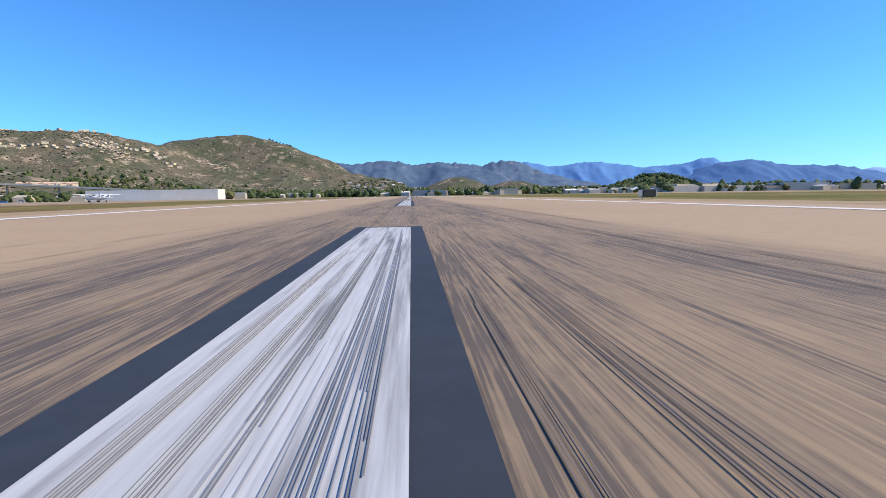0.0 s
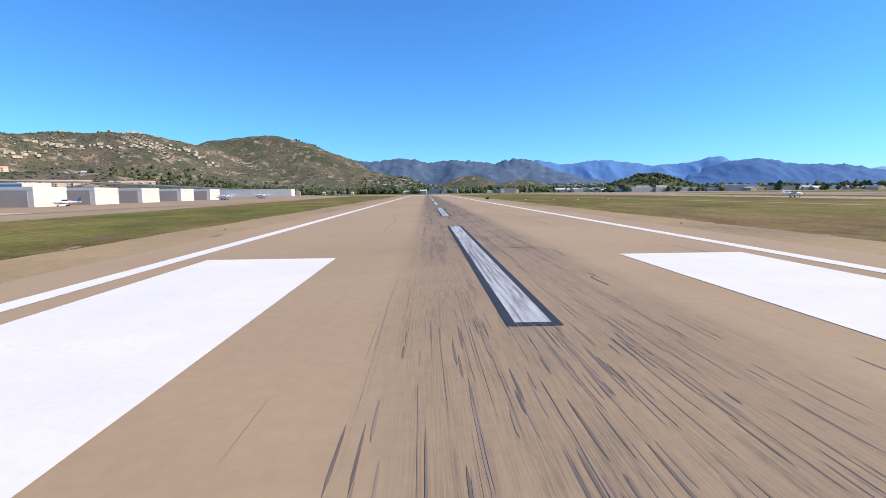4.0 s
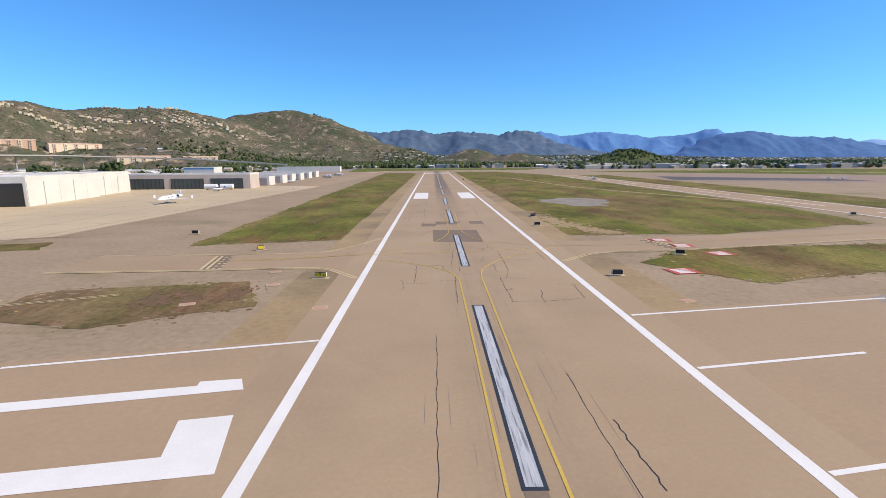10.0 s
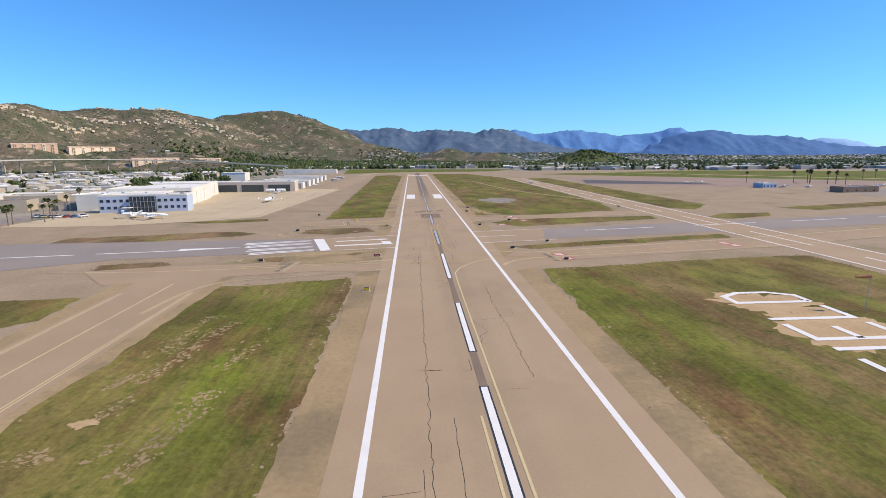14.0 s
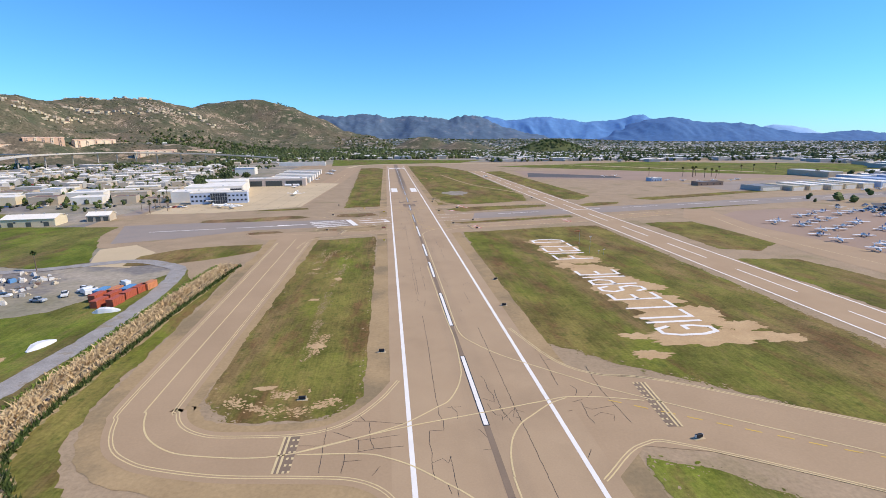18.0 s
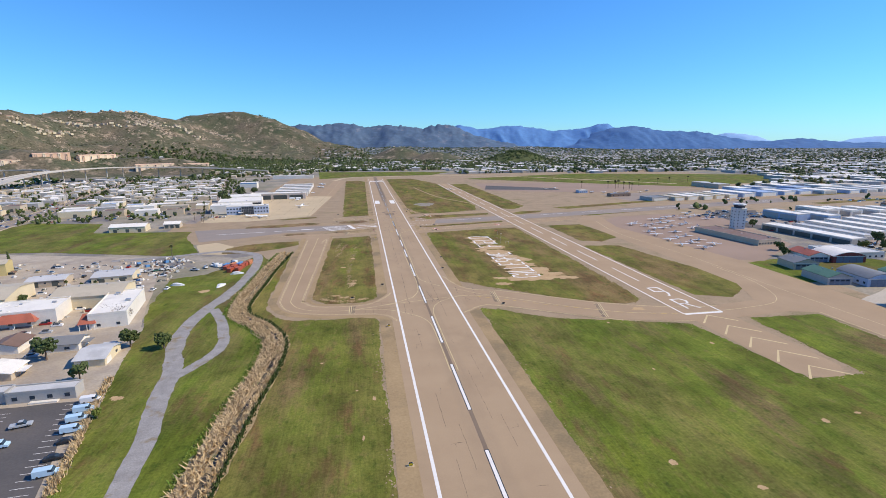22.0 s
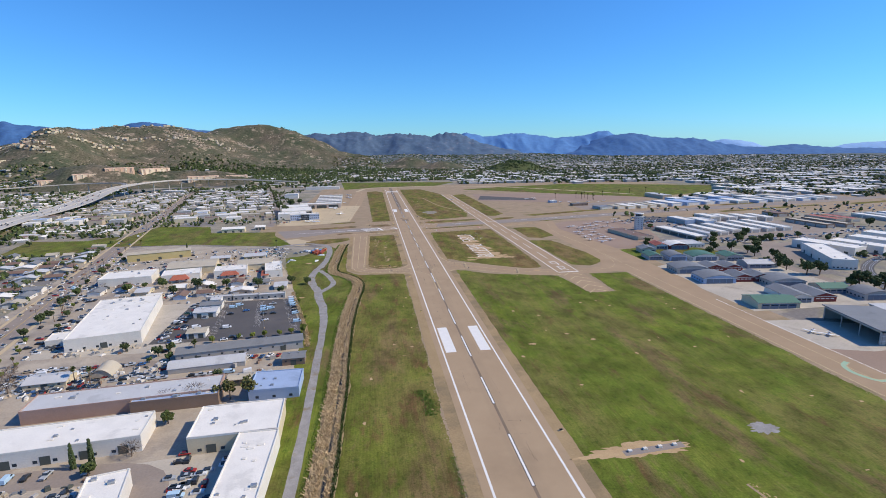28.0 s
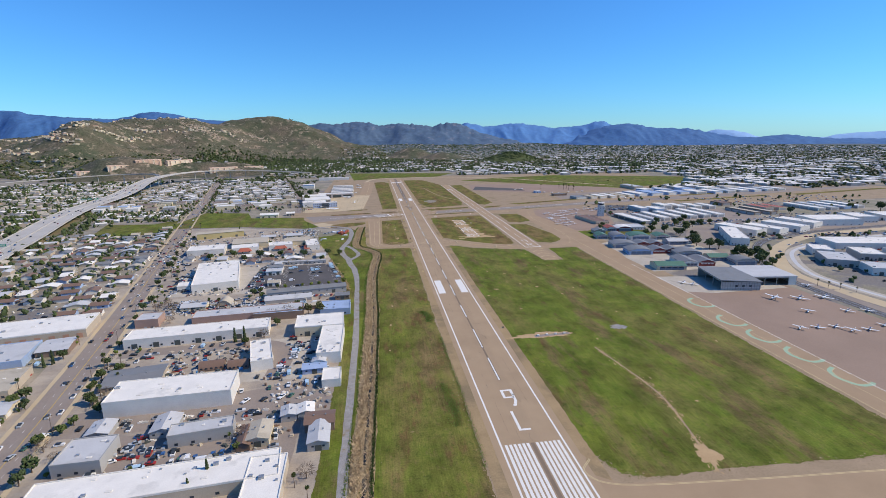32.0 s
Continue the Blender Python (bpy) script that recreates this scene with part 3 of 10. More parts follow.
SOIL = [(65, -398, 10, 7), (67, -415, 10, 9), (67, -437, 10, 8), (68, -456, 10, 9), (68, -474, 10, 10), (69, -492, 11, 11), (70, -511, 13, 11), (70, -526, 17, 6), (58, -446, 4, 5), (60, -482, 4, 6), (84, -520, 7, 4), (90, -530, 7, 3), (80, -508, 6, 6), (78, -480, 6, 5), (48, -536, 6, 3), (50, -524, 4, 2.5),
        (-38, -520, 2.2, 1.6), (-44, -480, 1.6, 1.2), (-48.4, -438.4, 1.6, 1.1), (-38, -455, 1.5, 2), (-46, -542, 2.2, 0.9),
        (78, -759, 1.6, 1.4), (66, -748, 1.2, 1), (45, -700, 1, 1.2), (118, -700, 1, 0.8), (40, -760, 2.2, 1.2), (60, -712, 1.1, 0.7), (100, -690, 1, 1), (74, -1006, 4.5, 8), (100, -590, 3, 2),
        (-118, -520, 3, 2.5), (-90, -480, 4, 2), (-110, -640, 2, 1.5)]
for i, (x, y, a, b) in enumerate(SOIL):
    blotch("bare_soil_patch", x, y, a, b, "sand", i + 1, "pale sandy patch of bare soil in the grass", z=-0.006 + i * 0.0002)
blotch("old_pad", 50, -156, 11.5, 17, "gravelpad", 91, "disused round pad of grey broken asphalt in the grass", z=-0.004, n=40)
line("old_track", [(62, 100), (80, -60), (110, -150), (113, -175)], 3.2, -0.004, "dirt", None, rounded=6)
tagged(bpy.data.objects["old_track"], "faint old track across the grass", "track", kind="structure")
blotch("gravel_pad", 105, -862, 6, 3.5, "gravel", 5, "grey gravel pad in the green field", z=0.0)
blotch("bare_soil_patch", 46, -867.5, 20, 5.0, "sand", 3, "pale sandy patch of bare soil in the grass", z=0.0)
field_track = line("field_track", [(73.4, -891.9), (77.1, -914.4), (80.3, -935.6), (81.6, -959.3), (77.5, -985.1), (72.8, -1006.2), (70.7, -1018.3)], 1.0, -0.003, "verge", None, rounded=8)
tagged(field_track, "thin worn dirt track across the green field", "track", kind="structure")
ft = random.Random(3)
FT = [tuple(p[:2]) for p in smooth_line([(73.4, -891.9), (77.1, -914.4), (80.3, -935.6), (81.6, -959.3), (77.5, -985.1), (72.8, -1006.2), (70.7, -1018.3)], 10)]
for k in range(36):
    x, y = ft.choice((ft.uniform(-62, -27), ft.uniform(28, 172))), ft.uniform(-1000, -600)
    blotch("bare_soil_patch", x, y, ft.uniform(0.3, 1.1), ft.uniform(0.3, 1.4), "sand", 300 + k, "pale sandy patch of bare soil in the grass", z=-0.004 + k * 0.00005)


def scraps(name, lines, sd, n, lo, hi, mat, label, z, seed, category="bare soil", longer=2.2, side=0.0):
    """Loose ragged flakes strewn along lines: sd is how far they stray, side pushes them to one side."""
    rng = np.random.default_rng(seed)
    segs = [(Vector(a), Vector(b)) for l in lines for a, b in zip(l, l[1:])]
    cum = np.cumsum([(b - a).length for a, b in segs])
    v, f = [], []
    for k in range(n):
        r = rng.random() * cum[-1]
        i = int(np.searchsorted(cum, r))
        a, b = segs[i]
        L_ = (b - a).length
        d = (b - a) / max(L_, 1e-6)
        o = rng.normal(side, sd)
        c = a + d * (L_ * rng.random()) + Vector((d.y, -d.x)) * o
        if noise.noise((c.x * 0.23, c.y * 0.11, seed)) < -0.12:
            continue
        w = lo * (hi / lo) ** (rng.random() ** 1.6)
        ln = w * rng.uniform(1.0, longer)
        tn = math.atan2(d.y, d.x) + rng.normal(0, 0.45)
        m, b0, zz = 7, len(v), z + 0.0025 * rng.random()
        for j in range(m):
            g = j / m * math.tau
            q = rng.uniform(0.55, 1.15)
            x, y = ln * q * math.cos(g), w * q * math.sin(g)
            v.append((c.x + x * math.cos(tn) - y * math.sin(tn), c.y + x * math.sin(tn) + y * math.cos(tn), zz))
        f.append(list(range(b0, b0 + m)))
    me = bpy.data.meshes.new(name)
    me.from_pydata(v, [], f)
    me.materials.append(M[mat])
    return tagged(new(name, me), label, category, kind="stuff")


scraps("bare_soil_scraps", [[(-50.2, -445), (-47.5, -439.7), (-47.0, -420.5), (-43.5, -402.4)], [(-38.9, -449.4), (-37.2, -441.6), (-37.2, -430)], [(-50.2, -429.6), (-50.1, -415.7), (-48.5, -398.6)], [(-37.6, -424.2), (-36.2, -416.8), (-36.6, -406.0)], [(-54.5, -443.6), (-50.6, -444.9), (-41.7, -444.5)], [(-40, -455), (-39.5, -500), (-38.5, -530)]], 1.0, 3000, 0.06, 0.32, "dirt", "sandy soil showing through thin grass", -0.004, 21)
scraps("bare_soil_scraps", [[(-54, -545), (-48, -550), (-38, -553), (-29, -549)], [(-49, -543), (-42, -546), (-36, -544)], [(-36, -512), (-38.5, -525)]], 0.9, 1300, 0.07, 0.4, "sand", "pale sandy soil showing through thin grass", -0.004, 22)
scraps("bare_soil_scraps", [FT], 1.3, 1500, 0.08, 0.5, "sand", "pale dry scraps along the field track", -0.002, 23)
scraps("bare_soil_scraps", [[(24, -190), (26, -212), (30, -230), (36, -238)]], 1.7, 1500, 0.15, 0.8, "dirt", "bare sandy dirt in the grass beside the runway", -0.02, 25)
scraps("bare_soil_scraps", [[(-21.5, -40), (-22, -150), (-22.5, -236)], [(22.5, -60), (22.6, -190)]], 1.3, 2200, 0.07, 0.42, "verge", "bare tan earth showing through the grass edge", -0.02, 24)
# frayed seams between the grass and the bare verges
for nm, mt, pts, lab, sd_ in GRASS:
    if sd_ in (1, 2, 3, 4, 7, 8, 9, 11, 12, 13, 14, 15):
        near_ = [q for q in pts] + [pts[0]]
        run = sum((Vector(b) - Vector(a)).length for a, b in zip(near_, near_[1:]))
        k = int(min(4200, run * 3.2))
        scraps("grass_scraps", [near_], 0.9, k, 0.06, 0.40, mt, "ragged tufts along the edge of the grass", -0.028 + sd_ * 0.0004, 40 + sd_, "grass", 1.8)
        scraps("bare_soil_scraps", [near_], 1.1, k, 0.06, 0.36, "verge", "bare tan earth showing through the grass edge", -0.0265 + sd_ * 0.0004, 60 + sd_, longer=2.0)
sheet("bare_verge", [(-50, -333.6), (-32.4, -331.8), (-19.4, -329.8), (-19.0, -347.0), (-24.5, -348.6), (-30.1, -350.2), (-48, -354)], -0.0054, "dirt", "bare dirt verge beside the cross runway", step=1.2, amp=0.5, seed=5.1, category="verge")
scraps("dry_grass_scraps", [[(-29, -343), (-27.5, -339), (-25, -336)], [(-30, -341), (-27, -337)]], 1.0, 1500, 0.06, 0.34, "brown_grass", "patch of dry olive grass on bare dirt", -0.0046, 31, "grass", 1.8)
scraps("dry_grass_scraps", [[(-40, -288), (-34, -285), (-28, -285)]], 2.0, 1300, 0.07, 0.4, "redsoil", "red-brown dry weeds on the grass island", -0.004, 34, "bare soil", 2.0)
scraps("dry_grass_scraps", [[(-50, -345), (-40, -343), (-34, -345)], [(-22, -350), (-46, -353)]], 1.4, 900, 0.05, 0.28, "brown_grass", "thin dry grass on bare dirt", -0.0046, 32, "grass", 1.8)
scraps("dry_grass_scraps", [[(-31.5, -165), (-29.5, -150), (-27.5, -110), (-27, -70)], [(-34, -190), (-38, -220)]], 0.9, 2200, 0.06, 0.4, "redsoil", "red-brown bare streak in the grass", -0.02, 33, "bare soil", 3.0)
papi = sheet("light_pad", [(40, -870.5), (66, -868.5), (66, -865), (40, -867)], 0.01, "grey", "grey pad under approach lights", category="pad")
for k in range(4):
    part("light_box", boxm(42 + k * 6.5, 43.6 + k * 6.5, -868.6 + k * 0.4, -867.4 + k * 0.4, 0, 0.8, bevel=0.1), "wall_white", papi, "white light box")

# ---- pavements ----
runway = tagged(part("runway", sheet_bm([(-18.4, -1128), (-18.4, 400), (18.8, 400), (18.8, -1128)], 0.0), "runway", None, "long tan runway with worn white paint and rubber marks"), category="runway", kind="structure")
for sx in (-1, 1):
    sheet("runway_shoulder", [(sx * 18.3, -1128), (sx * 18.3, 400), (sx * 24.3, 400), (sx * 24.3, -1128)] if sx > 0 else [(-24, -1128), (-24, 400), (-18.3, 400), (-18.3, -1128)], -0.012, "dirt", "bare earth shoulder of the runway", step=2, amp=0.55, seed=40 + sx, category="shoulder")
cross_l = sheet("crossing_runway", [(-165, -371), (-186, -312), (-147, -308), (-100, -308), (-45, -306.5), (-38, -332), (-100, -340), (-137, -361)], -0.008, "grey", "grey asphalt runway that crosses the main one", category="runway")
cross_m = sheet("crossing_runway", [(-46, -306.5), (48, -288), (44, -317), (-39, -332)], -0.010, "taxi", "tan asphalt runway crossing", category="runway")
cross_r = sheet("crossing_runway", [(46, -289), (186, -265), (560, -190), (760, -150), (1170, -72), (1176, -106), (770, -185), (570, -222), (152, -299), (40, -315)], -0.008, "grey", "grey asphalt runway that crosses the main one", category="runway")
second = sheet("second_runway", [(116, -602), (116, 170), (137.5, 170), (137.5, -602)], -0.004, "pave", "narrower tan runway beside the main one", category="runway")
overrun = sheet("overrun", [(116, -601.5), (137.5, -601.5), (137.5, -660), (132, -667), (123, -667), (117, -662)], -0.007, "taxi", "rounded paved overrun with yellow chevrons", category="overrun")
taxi = {}
U_OUT = [(-78.5, -366), (-76.6, -380), (-75, -460), (-73.8, -540), (-72.4, -552), (-68.6, -561), (-63, -566), (-57, -568.7), (-46.4, -571.6), (-33, -573.4), (-24.5, -575), (-19, -579), (-16, -586)]
U_IN = [(-60.4, -366), (-60.6, -380), (-61.2, -460), (-62.3, -542), (-61.4, -550), (-58.6, -555.4), (-54, -558.8), (-48.6, -560.2), (-35, -561), (-27, -558), (-20.8, -550.5), (-16.5, -542)]
sheet("taxiway_shoulder", offset_line(U_OUT, 5.6) + offset_line(U_IN, -4.2)[::-1], -0.0135, "dirt", "bare earth shoulder of the taxiway", step=1.5, amp=0.9, seed=61, category="shoulder")
for key, pts, lab in [
    ("n_u", offset_line(U_OUT, 1.6) + offset_line(U_IN, -1.6)[::-1], "tan taxiway bending in a U to the runway"),
    ("s_b", [(16, -512), (22, -536), (30, -545), (44, -549), (86, -577), (118, -590), (140, -592), (165, -588), (178, -560), (182, -440), (195, -400), (195, -600), (188, -612), (168, -606), (120, -611), (84, -603), (38, -575), (27, -572), (16, -582)], "tan taxiway curving away from the runway"),
    ("s_par", [(180, -1128), (180, -590), (181, -440), (184, -330), (210, -290), (224, -300), (207, -370), (221, -507), (217, -650), (205, -700), (205, -1128)], "long tan taxiway beside the hangars"),
    ("w_ent", [(14, -984), (20, -1000), (15.5, -1008.7), (27.2, -1017.8), (74.0, -1022.3), (140.8, -1026.2), (185, -1027), (185, -1072), (14, -1072)], "tan taxiway entrance to the runway"),
    ("b_n", [(-62, -259), (-40, -259.5), (-28, -258), (-21, -253.5), (-15.5, -241), (-15.5, -279), (-21, -271), (-27, -270), (-40, -271.5), (-62, -272)], "tan taxiway across the runway"),
    ("b_s", [(15.5, -236), (19, -246), (26, -248), (60, -240), (116, -228), (116, -241), (60, -254), (42, -257.5), (27, -259.5), (21, -261.5), (15.5, -267)], "tan taxiway across the runway"),
    ("a_n", [(-86, -372), (-100, -356), (-78, -351), (-56, -350), (-36, -345), (-17, -343), (-17, -362), (-36, -361), (-60, -366)], "tan taxiway beside the crossing runway"),
    ("a_s", [(16, -352), (24, -338), (38, -335), (112, -320), (190, -300), (190, -315), (112, -338), (38, -352), (28, -360), (16, -366)], "tan taxiway beside the crossing runway"),
    ("n_par", [(-86, -236), (-74, -26), (-64, 300), (-90, 310), (-100, 0), (-104, -236)], "tan taxiway along the apron")]:
    taxi[key] = sheet("taxiway", pts, -0.002 - 0.0007 * len(taxi), "taxi", lab, category="taxiway")
apron = sheet("apron", [(-150, -262), (-115, -250), (-88, -236), (-76, -26), (-100, -18), (-196, -28), (-196, -262)], -0.006, "concrete", "pale concrete aircraft apron", category="apron")
for k in range(9):
    line("apron_joint", [(-192, -250 + k * 27), (-80, -236 + k * 25)], 0.22, -0.002, "patch", apron, label="dark joint between slabs")
for k in range(8):
    line("apron_joint", [(-190 + k * 14, -252), (-184 + k * 14, -34)], 0.22, -0.0016, "patch", apron, label="dark joint between slabs")
ramp_s = sheet("ramp", [(205, -1060), (205, -790), (226, -795), (304, -792), (306, -880), (312, -1060)], -0.0065, "ramp", "reddish brown aircraft parking ramp", category="apron")
ramp_t = sheet("ramp", [(195, -340), (194, -500), (236, -515), (300, -470), (318, -420), (345, -330), (300, -300), (240, -308)], -0.0066, "ramp", "brown aircraft tie-down ramp by the tower", category="apron")
pad_h = sheet("concrete_pad", [(203, -748), (203, -795), (226, -803), (300, -800), (300, -780), (226, -750)], 0.004, "padgrey", "pale concrete pad in front of the open hangar", category="apron")
far_ramp = sheet("ramp", [(175, 10), (330, -60), (560, -20), (420, 90), (320, 150), (190, 160)], -0.0067, "ramp", "brown far aircraft ramp", category="apron")
far_dark = sheet("ramp", [(178, 30), (300, -10), (300, 30), (200, 110)], -0.004, "lot", "dark asphalt of the far ramp", category="apron")
end_track = line("perimeter_road", [(-90, 300), (-60, 395), (20, 410), (140, 420), (330, 330), (560, 60)], 9, -0.003, "concrete", None, rounded=6)
tagged(end_track, "pale road round the end of the runway", "road", kind="structure")

# ---- runway paint ----
Z1, Z2, Z3, Z4 = 0.008, 0.014, 0.020, 0.026
STRIPES = [(296, 263), (243, 210), (190, 157), (136, 104), (83, 51), (29.7, -3), (-25.5, -57.4), (-77.3, -110.5), (-132, -164), (-185.4, -217.4), (-238.5, -270), (-291, -322), (-340, -372), (-393.5, -420), (-432.5, -457),
           (-478, -509.7), (-531, -562), (-582.4, -614), (-634.5, -666.5), (-687, -719), (-740, -771), (-797, -824), (-849, -881), (-897, -926)]
for i, (f, n_) in enumerate(STRIPES):
    part("stripe_border", sheet_bm([(-0.68, n_ - 0.3), (-0.68, f + 0.3), (0.68, f + 0.3), (0.68, n_ - 0.3)], Z2), "black", runway, "black border of a centre stripe")
    part("centre_stripe", sheet_bm([(-0.45, n_), (-0.45, f), (0.45, f), (0.45, n_)], Z3), "worn" if f > -300 else "white", runway, "white centre stripe streaked with rubber")
    if i and f < -330:
        part("blacked_out_stripe", sheet_bm([(-0.6, f + 0.3), (-0.6, STRIPES[i - 1][1] - 0.3), (0.6, STRIPES[i - 1][1] - 0.3), (0.6, f + 0.3)], Z2), "patch", runway, "dark strip over old paint")
for sx in (-1, 1):
    part("edge_line", sheet_bm([(sx * 14.35, -1060), (sx * 14.35, 330), (sx * 15.25, 330), (sx * 15.25, -1060)], Z2), "white", runway, "white edge line")
    part("aiming_mark", sheet_bm([(sx * 7.0, -764), (sx * 7.0, -724), (sx * 13.2, -724), (sx * 13.2, -764)], Z2), "white", runway, "broad white aiming block")
    part("aiming_mark", sheet_bm([(sx * 7.0, -136), (sx * 7.0, -98), (sx * 13.2, -98), (sx * 13.2, -136)], Z2), "white", runway, "broad white aiming block")
    for k in range(6):
        x = sx * (2.2 + k * 2.05)
        part("threshold_bar", sheet_bm([(x - 0.65, -1030), (x - 0.65, -986), (x + 0.65, -986), (x + 0.65, -1030)], Z2), "white", runway, "white threshold bar")
        part("threshold_bar", sheet_bm([(x - 0.65, 255), (x - 0.65, 285), (x + 0.65, 285), (x + 0.65, 255)], Z2), "white", runway, "white threshold bar")
part("worn_patch", sheet_bm([(-0.9, -1030), (-0.9, -986), (0.9, -986), (0.9, -1030)], Z1), "patch", runway, "dark strip between the bars")


def strokes(name, shapes, origin, right, up, w, h, width, z, mat, parent, label):
    """A character from straight strokes in a unit box, laid on the ground."""
    bm = bmesh.new()
    o, r, u = Vector(origin), Vector(right) * w, Vector(up) * h
    for st in shapes:
        pts = [o + r * a + u * b for a, b in st]
        ribbon_miter(bm, pts, width, z)
    return part(name, bm, mat, parent, label)


def ribbon_miter(bm, pts, width, z):
    n = len(pts)
    left, right = [], []
    for i, p in enumerate(pts):
        d0 = (p - pts[i - 1]).normalized() if i else (pts[1] - p).normalized()
        d1 = (pts[i + 1] - p).normalized() if i < n - 1 else d0
        t = (d0 + d1).normalized()
        s = Vector((t.y, -t.x)) * (width / 2) / max(0.45, t.dot(d1))
        left.append(bm.verts.new((p.x - s.x, p.y - s.y, z)))
        right.append(bm.verts.new((p.x + s.x, p.y + s.y, z)))
    for i in range(n - 1):
        f = bm.faces.new((left[i], right[i], right[i + 1], left[i + 1]))
        f.normal_update()
        if f.normal.z < 0:
            f.normal_flip()


GL = {
    "G": [[(1, 0.72), (0.75, 0.96), (0.25, 0.96), (0.02, 0.7), (0.02, 0.3), (0.25, 0.04), (0.75, 0.04), (0.98, 0.3), (0.98, 0.46), (0.55, 0.46)]],
    "I": [[(0.5, 0), (0.5, 1)]], "L": [[(0.05, 1), (0.05, 0.04), (1, 0.04)]],
    "E": [[(1, 0.96), (0.05, 0.96), (0.05, 0.04), (1, 0.04)], [(0.05, 0.5), (0.8, 0.5)]],
    "S": [[(0.97, 0.74), (0.75, 0.96), (0.25, 0.96), (0.03, 0.74), (0.25, 0.52), (0.75, 0.5), (0.97, 0.26), (0.75, 0.04), (0.25, 0.04), (0.03, 0.26)]],
    "P": [[(0.05, 0), (0.05, 0.96), (0.75, 0.96), (0.97, 0.74), (0.75, 0.48), (0.05, 0.48)]],
    "F": [[(1, 0.96), (0.05, 0.96), (0.05, 0)], [(0.05, 0.5), (0.8, 0.5)]],
    "D": [[(0.05, 0.04), (0.05, 0.96), (0.65, 0.96), (0.97, 0.7), (0.97, 0.3), (0.65, 0.04), (0.05, 0.04)]],
    "R": [[(0.05, 0), (0.05, 0.96), (0.75, 0.96), (0.97, 0.74), (0.75, 0.5), (0.05, 0.5)], [(0.45, 0.5), (1, 0)]],
    "9": [[(0.97, 0.62), (0.97, 0.94), (0.03, 0.94), (0.03, 0.5), (0.97, 0.5)], [(0.97, 0.66), (0.97, 0.3), (0.7, 0.03), (0.5, 0.03)]],
    "1": [[(0.5, 0), (0.5, 1)]], "7": [[(0.0, 0.95), (0.95, 0.95), (0.45, 0)]], "B": [[(0.05, 0.04), (0.05, 0.96), (0.7, 0.96), (0.9, 0.74), (0.7, 0.52), (0.05, 0.52)], [(0.7, 0.52), (0.95, 0.28), (0.7, 0.04), (0.05, 0.04)]],
}
strokes("painted_numeral", GL["9"], (-2.3, -954), (1, 0), (0, 1), 5.4, 17, 1.5, Z2, "white", runway, "white painted 9")
strokes("painted_letter", GL["L"], (-2.6, -976), (1, 0), (0, 1), 5.4, 17, 1.4, Z2, "white", runway, "white painted L")
strokes("painted_numeral", GL["9"], (123.5, -574), (1, 0), (0, 1), 6.0, 16, 1.1, Z2, "white", second, "white painted 9")
strokes("painted_letter", GL["R"], (123.5, -594), (1, 0), (0, 1), 7.0, 15, 1.1, Z2, "white", second, "white painted R")
part("painted_numeral", sheet_bm([(-37.5, -312.9), (-22.1, -310.1), (-22.2, -309.4), (-19.3, -309.0), (-18.5, -310.8), (-37.0, -314.3)], Z2), "white", cross_m, "white painted 1")
part("painted_numeral", sheet_bm([(-21.0, -315.0), (-17.8, -314.4), (-16.4, -320.5), (-36.5, -323.4), (-36.9, -321.6), (-20.0, -318.9)], Z2), "white", cross_m, "white painted 7")
for a_, b_ in (((-39.2, -306.4), (-15.3, -301.2)), ((15.6, -295.0), (47.2, -289.9)), ((15.5, -308.3), (31, -305.7)), ((15.4, -321.4), (44, -316.6)), ((-39, -331.6), (-15.5, -327.6))):
    line("edge_line", [a_, b_], 0.4, Z2, "white", cross_m, label="thin white edge line")
for x0, ln_ in ((116.9, 0), (136.6, 0)):
    part("edge_line", sheet_bm([(x0 - 0.4, -601), (x0 - 0.4, 165), (x0 + 0.4, 165), (x0 + 0.4, -601)], Z1), "white", second, "white edge line")
for k in range(14):
    y = -545 + k * 52
    part("centre_stripe", sheet_bm([(126.4, y), (126.4, y + 32), (127.1, y + 32), (127.1, y)], Z1), "paleyellow" if k > 11 else "white", second, "thin white centre stripe")
part("threshold_line", sheet_bm([(117, -602), (117, -600), (136.6, -600), (136.6, -602)], Z2), "white", second, "white threshold line")
for k in range(5):
    y = -604 - k * 13.5
    line("chevron", [(118.2, y - 9), (126.5, y), (135.2, y - 9)], 0.9, Z1, "paleyellow", overrun, label="faded yellow chevron")
# crossing runway paint
ux, uy = 0.988, 0.152
for (xa, ya), (xb, yb) in (((-62, -335.2), (-42.3, -329.6)), ((-64.5, -328.9), (-43.9, -323.5)), ((-67, -322), (-45.6, -316.8)), ((-69, -316.6), (-46.9, -311.2))):
    for d_ in (-1.15, 1.15):
        part("threshold_bar", sheet_bm([(xa, ya + d_ * 1.1 - 0.75), (xa, ya + d_ * 1.1 + 0.75), (xb, yb + d_ * 0.62 + 0.3), (xb, yb + d_ * 0.62 - 0.3)], Z2 + 0.0005 * (d_ > 0)), "white", cross_l, "white threshold bar")
part("threshold_block", sheet_bm([(-46.6, -307.8), (-42.9, -307.5), (-36.4, -331.4), (-39.8, -331.7)], Z2), "white", cross_l, "broad white threshold block")
line("arrow_shaft", [(-112, -330.5), (-88, -327)], 0.9, Z2, "white", cross_l, label="white centre line")
bmx = bmesh.new()
vs = [bmx.verts.new((x, y, Z2)) for x, y in ((-88, -327.8), (-88, -323.8), (-68, -322.6))]
bmx.faces.new(vs).normal_update()
for f in bmx.faces:
    if f.normal.z < 0:
        f.normal_flip()
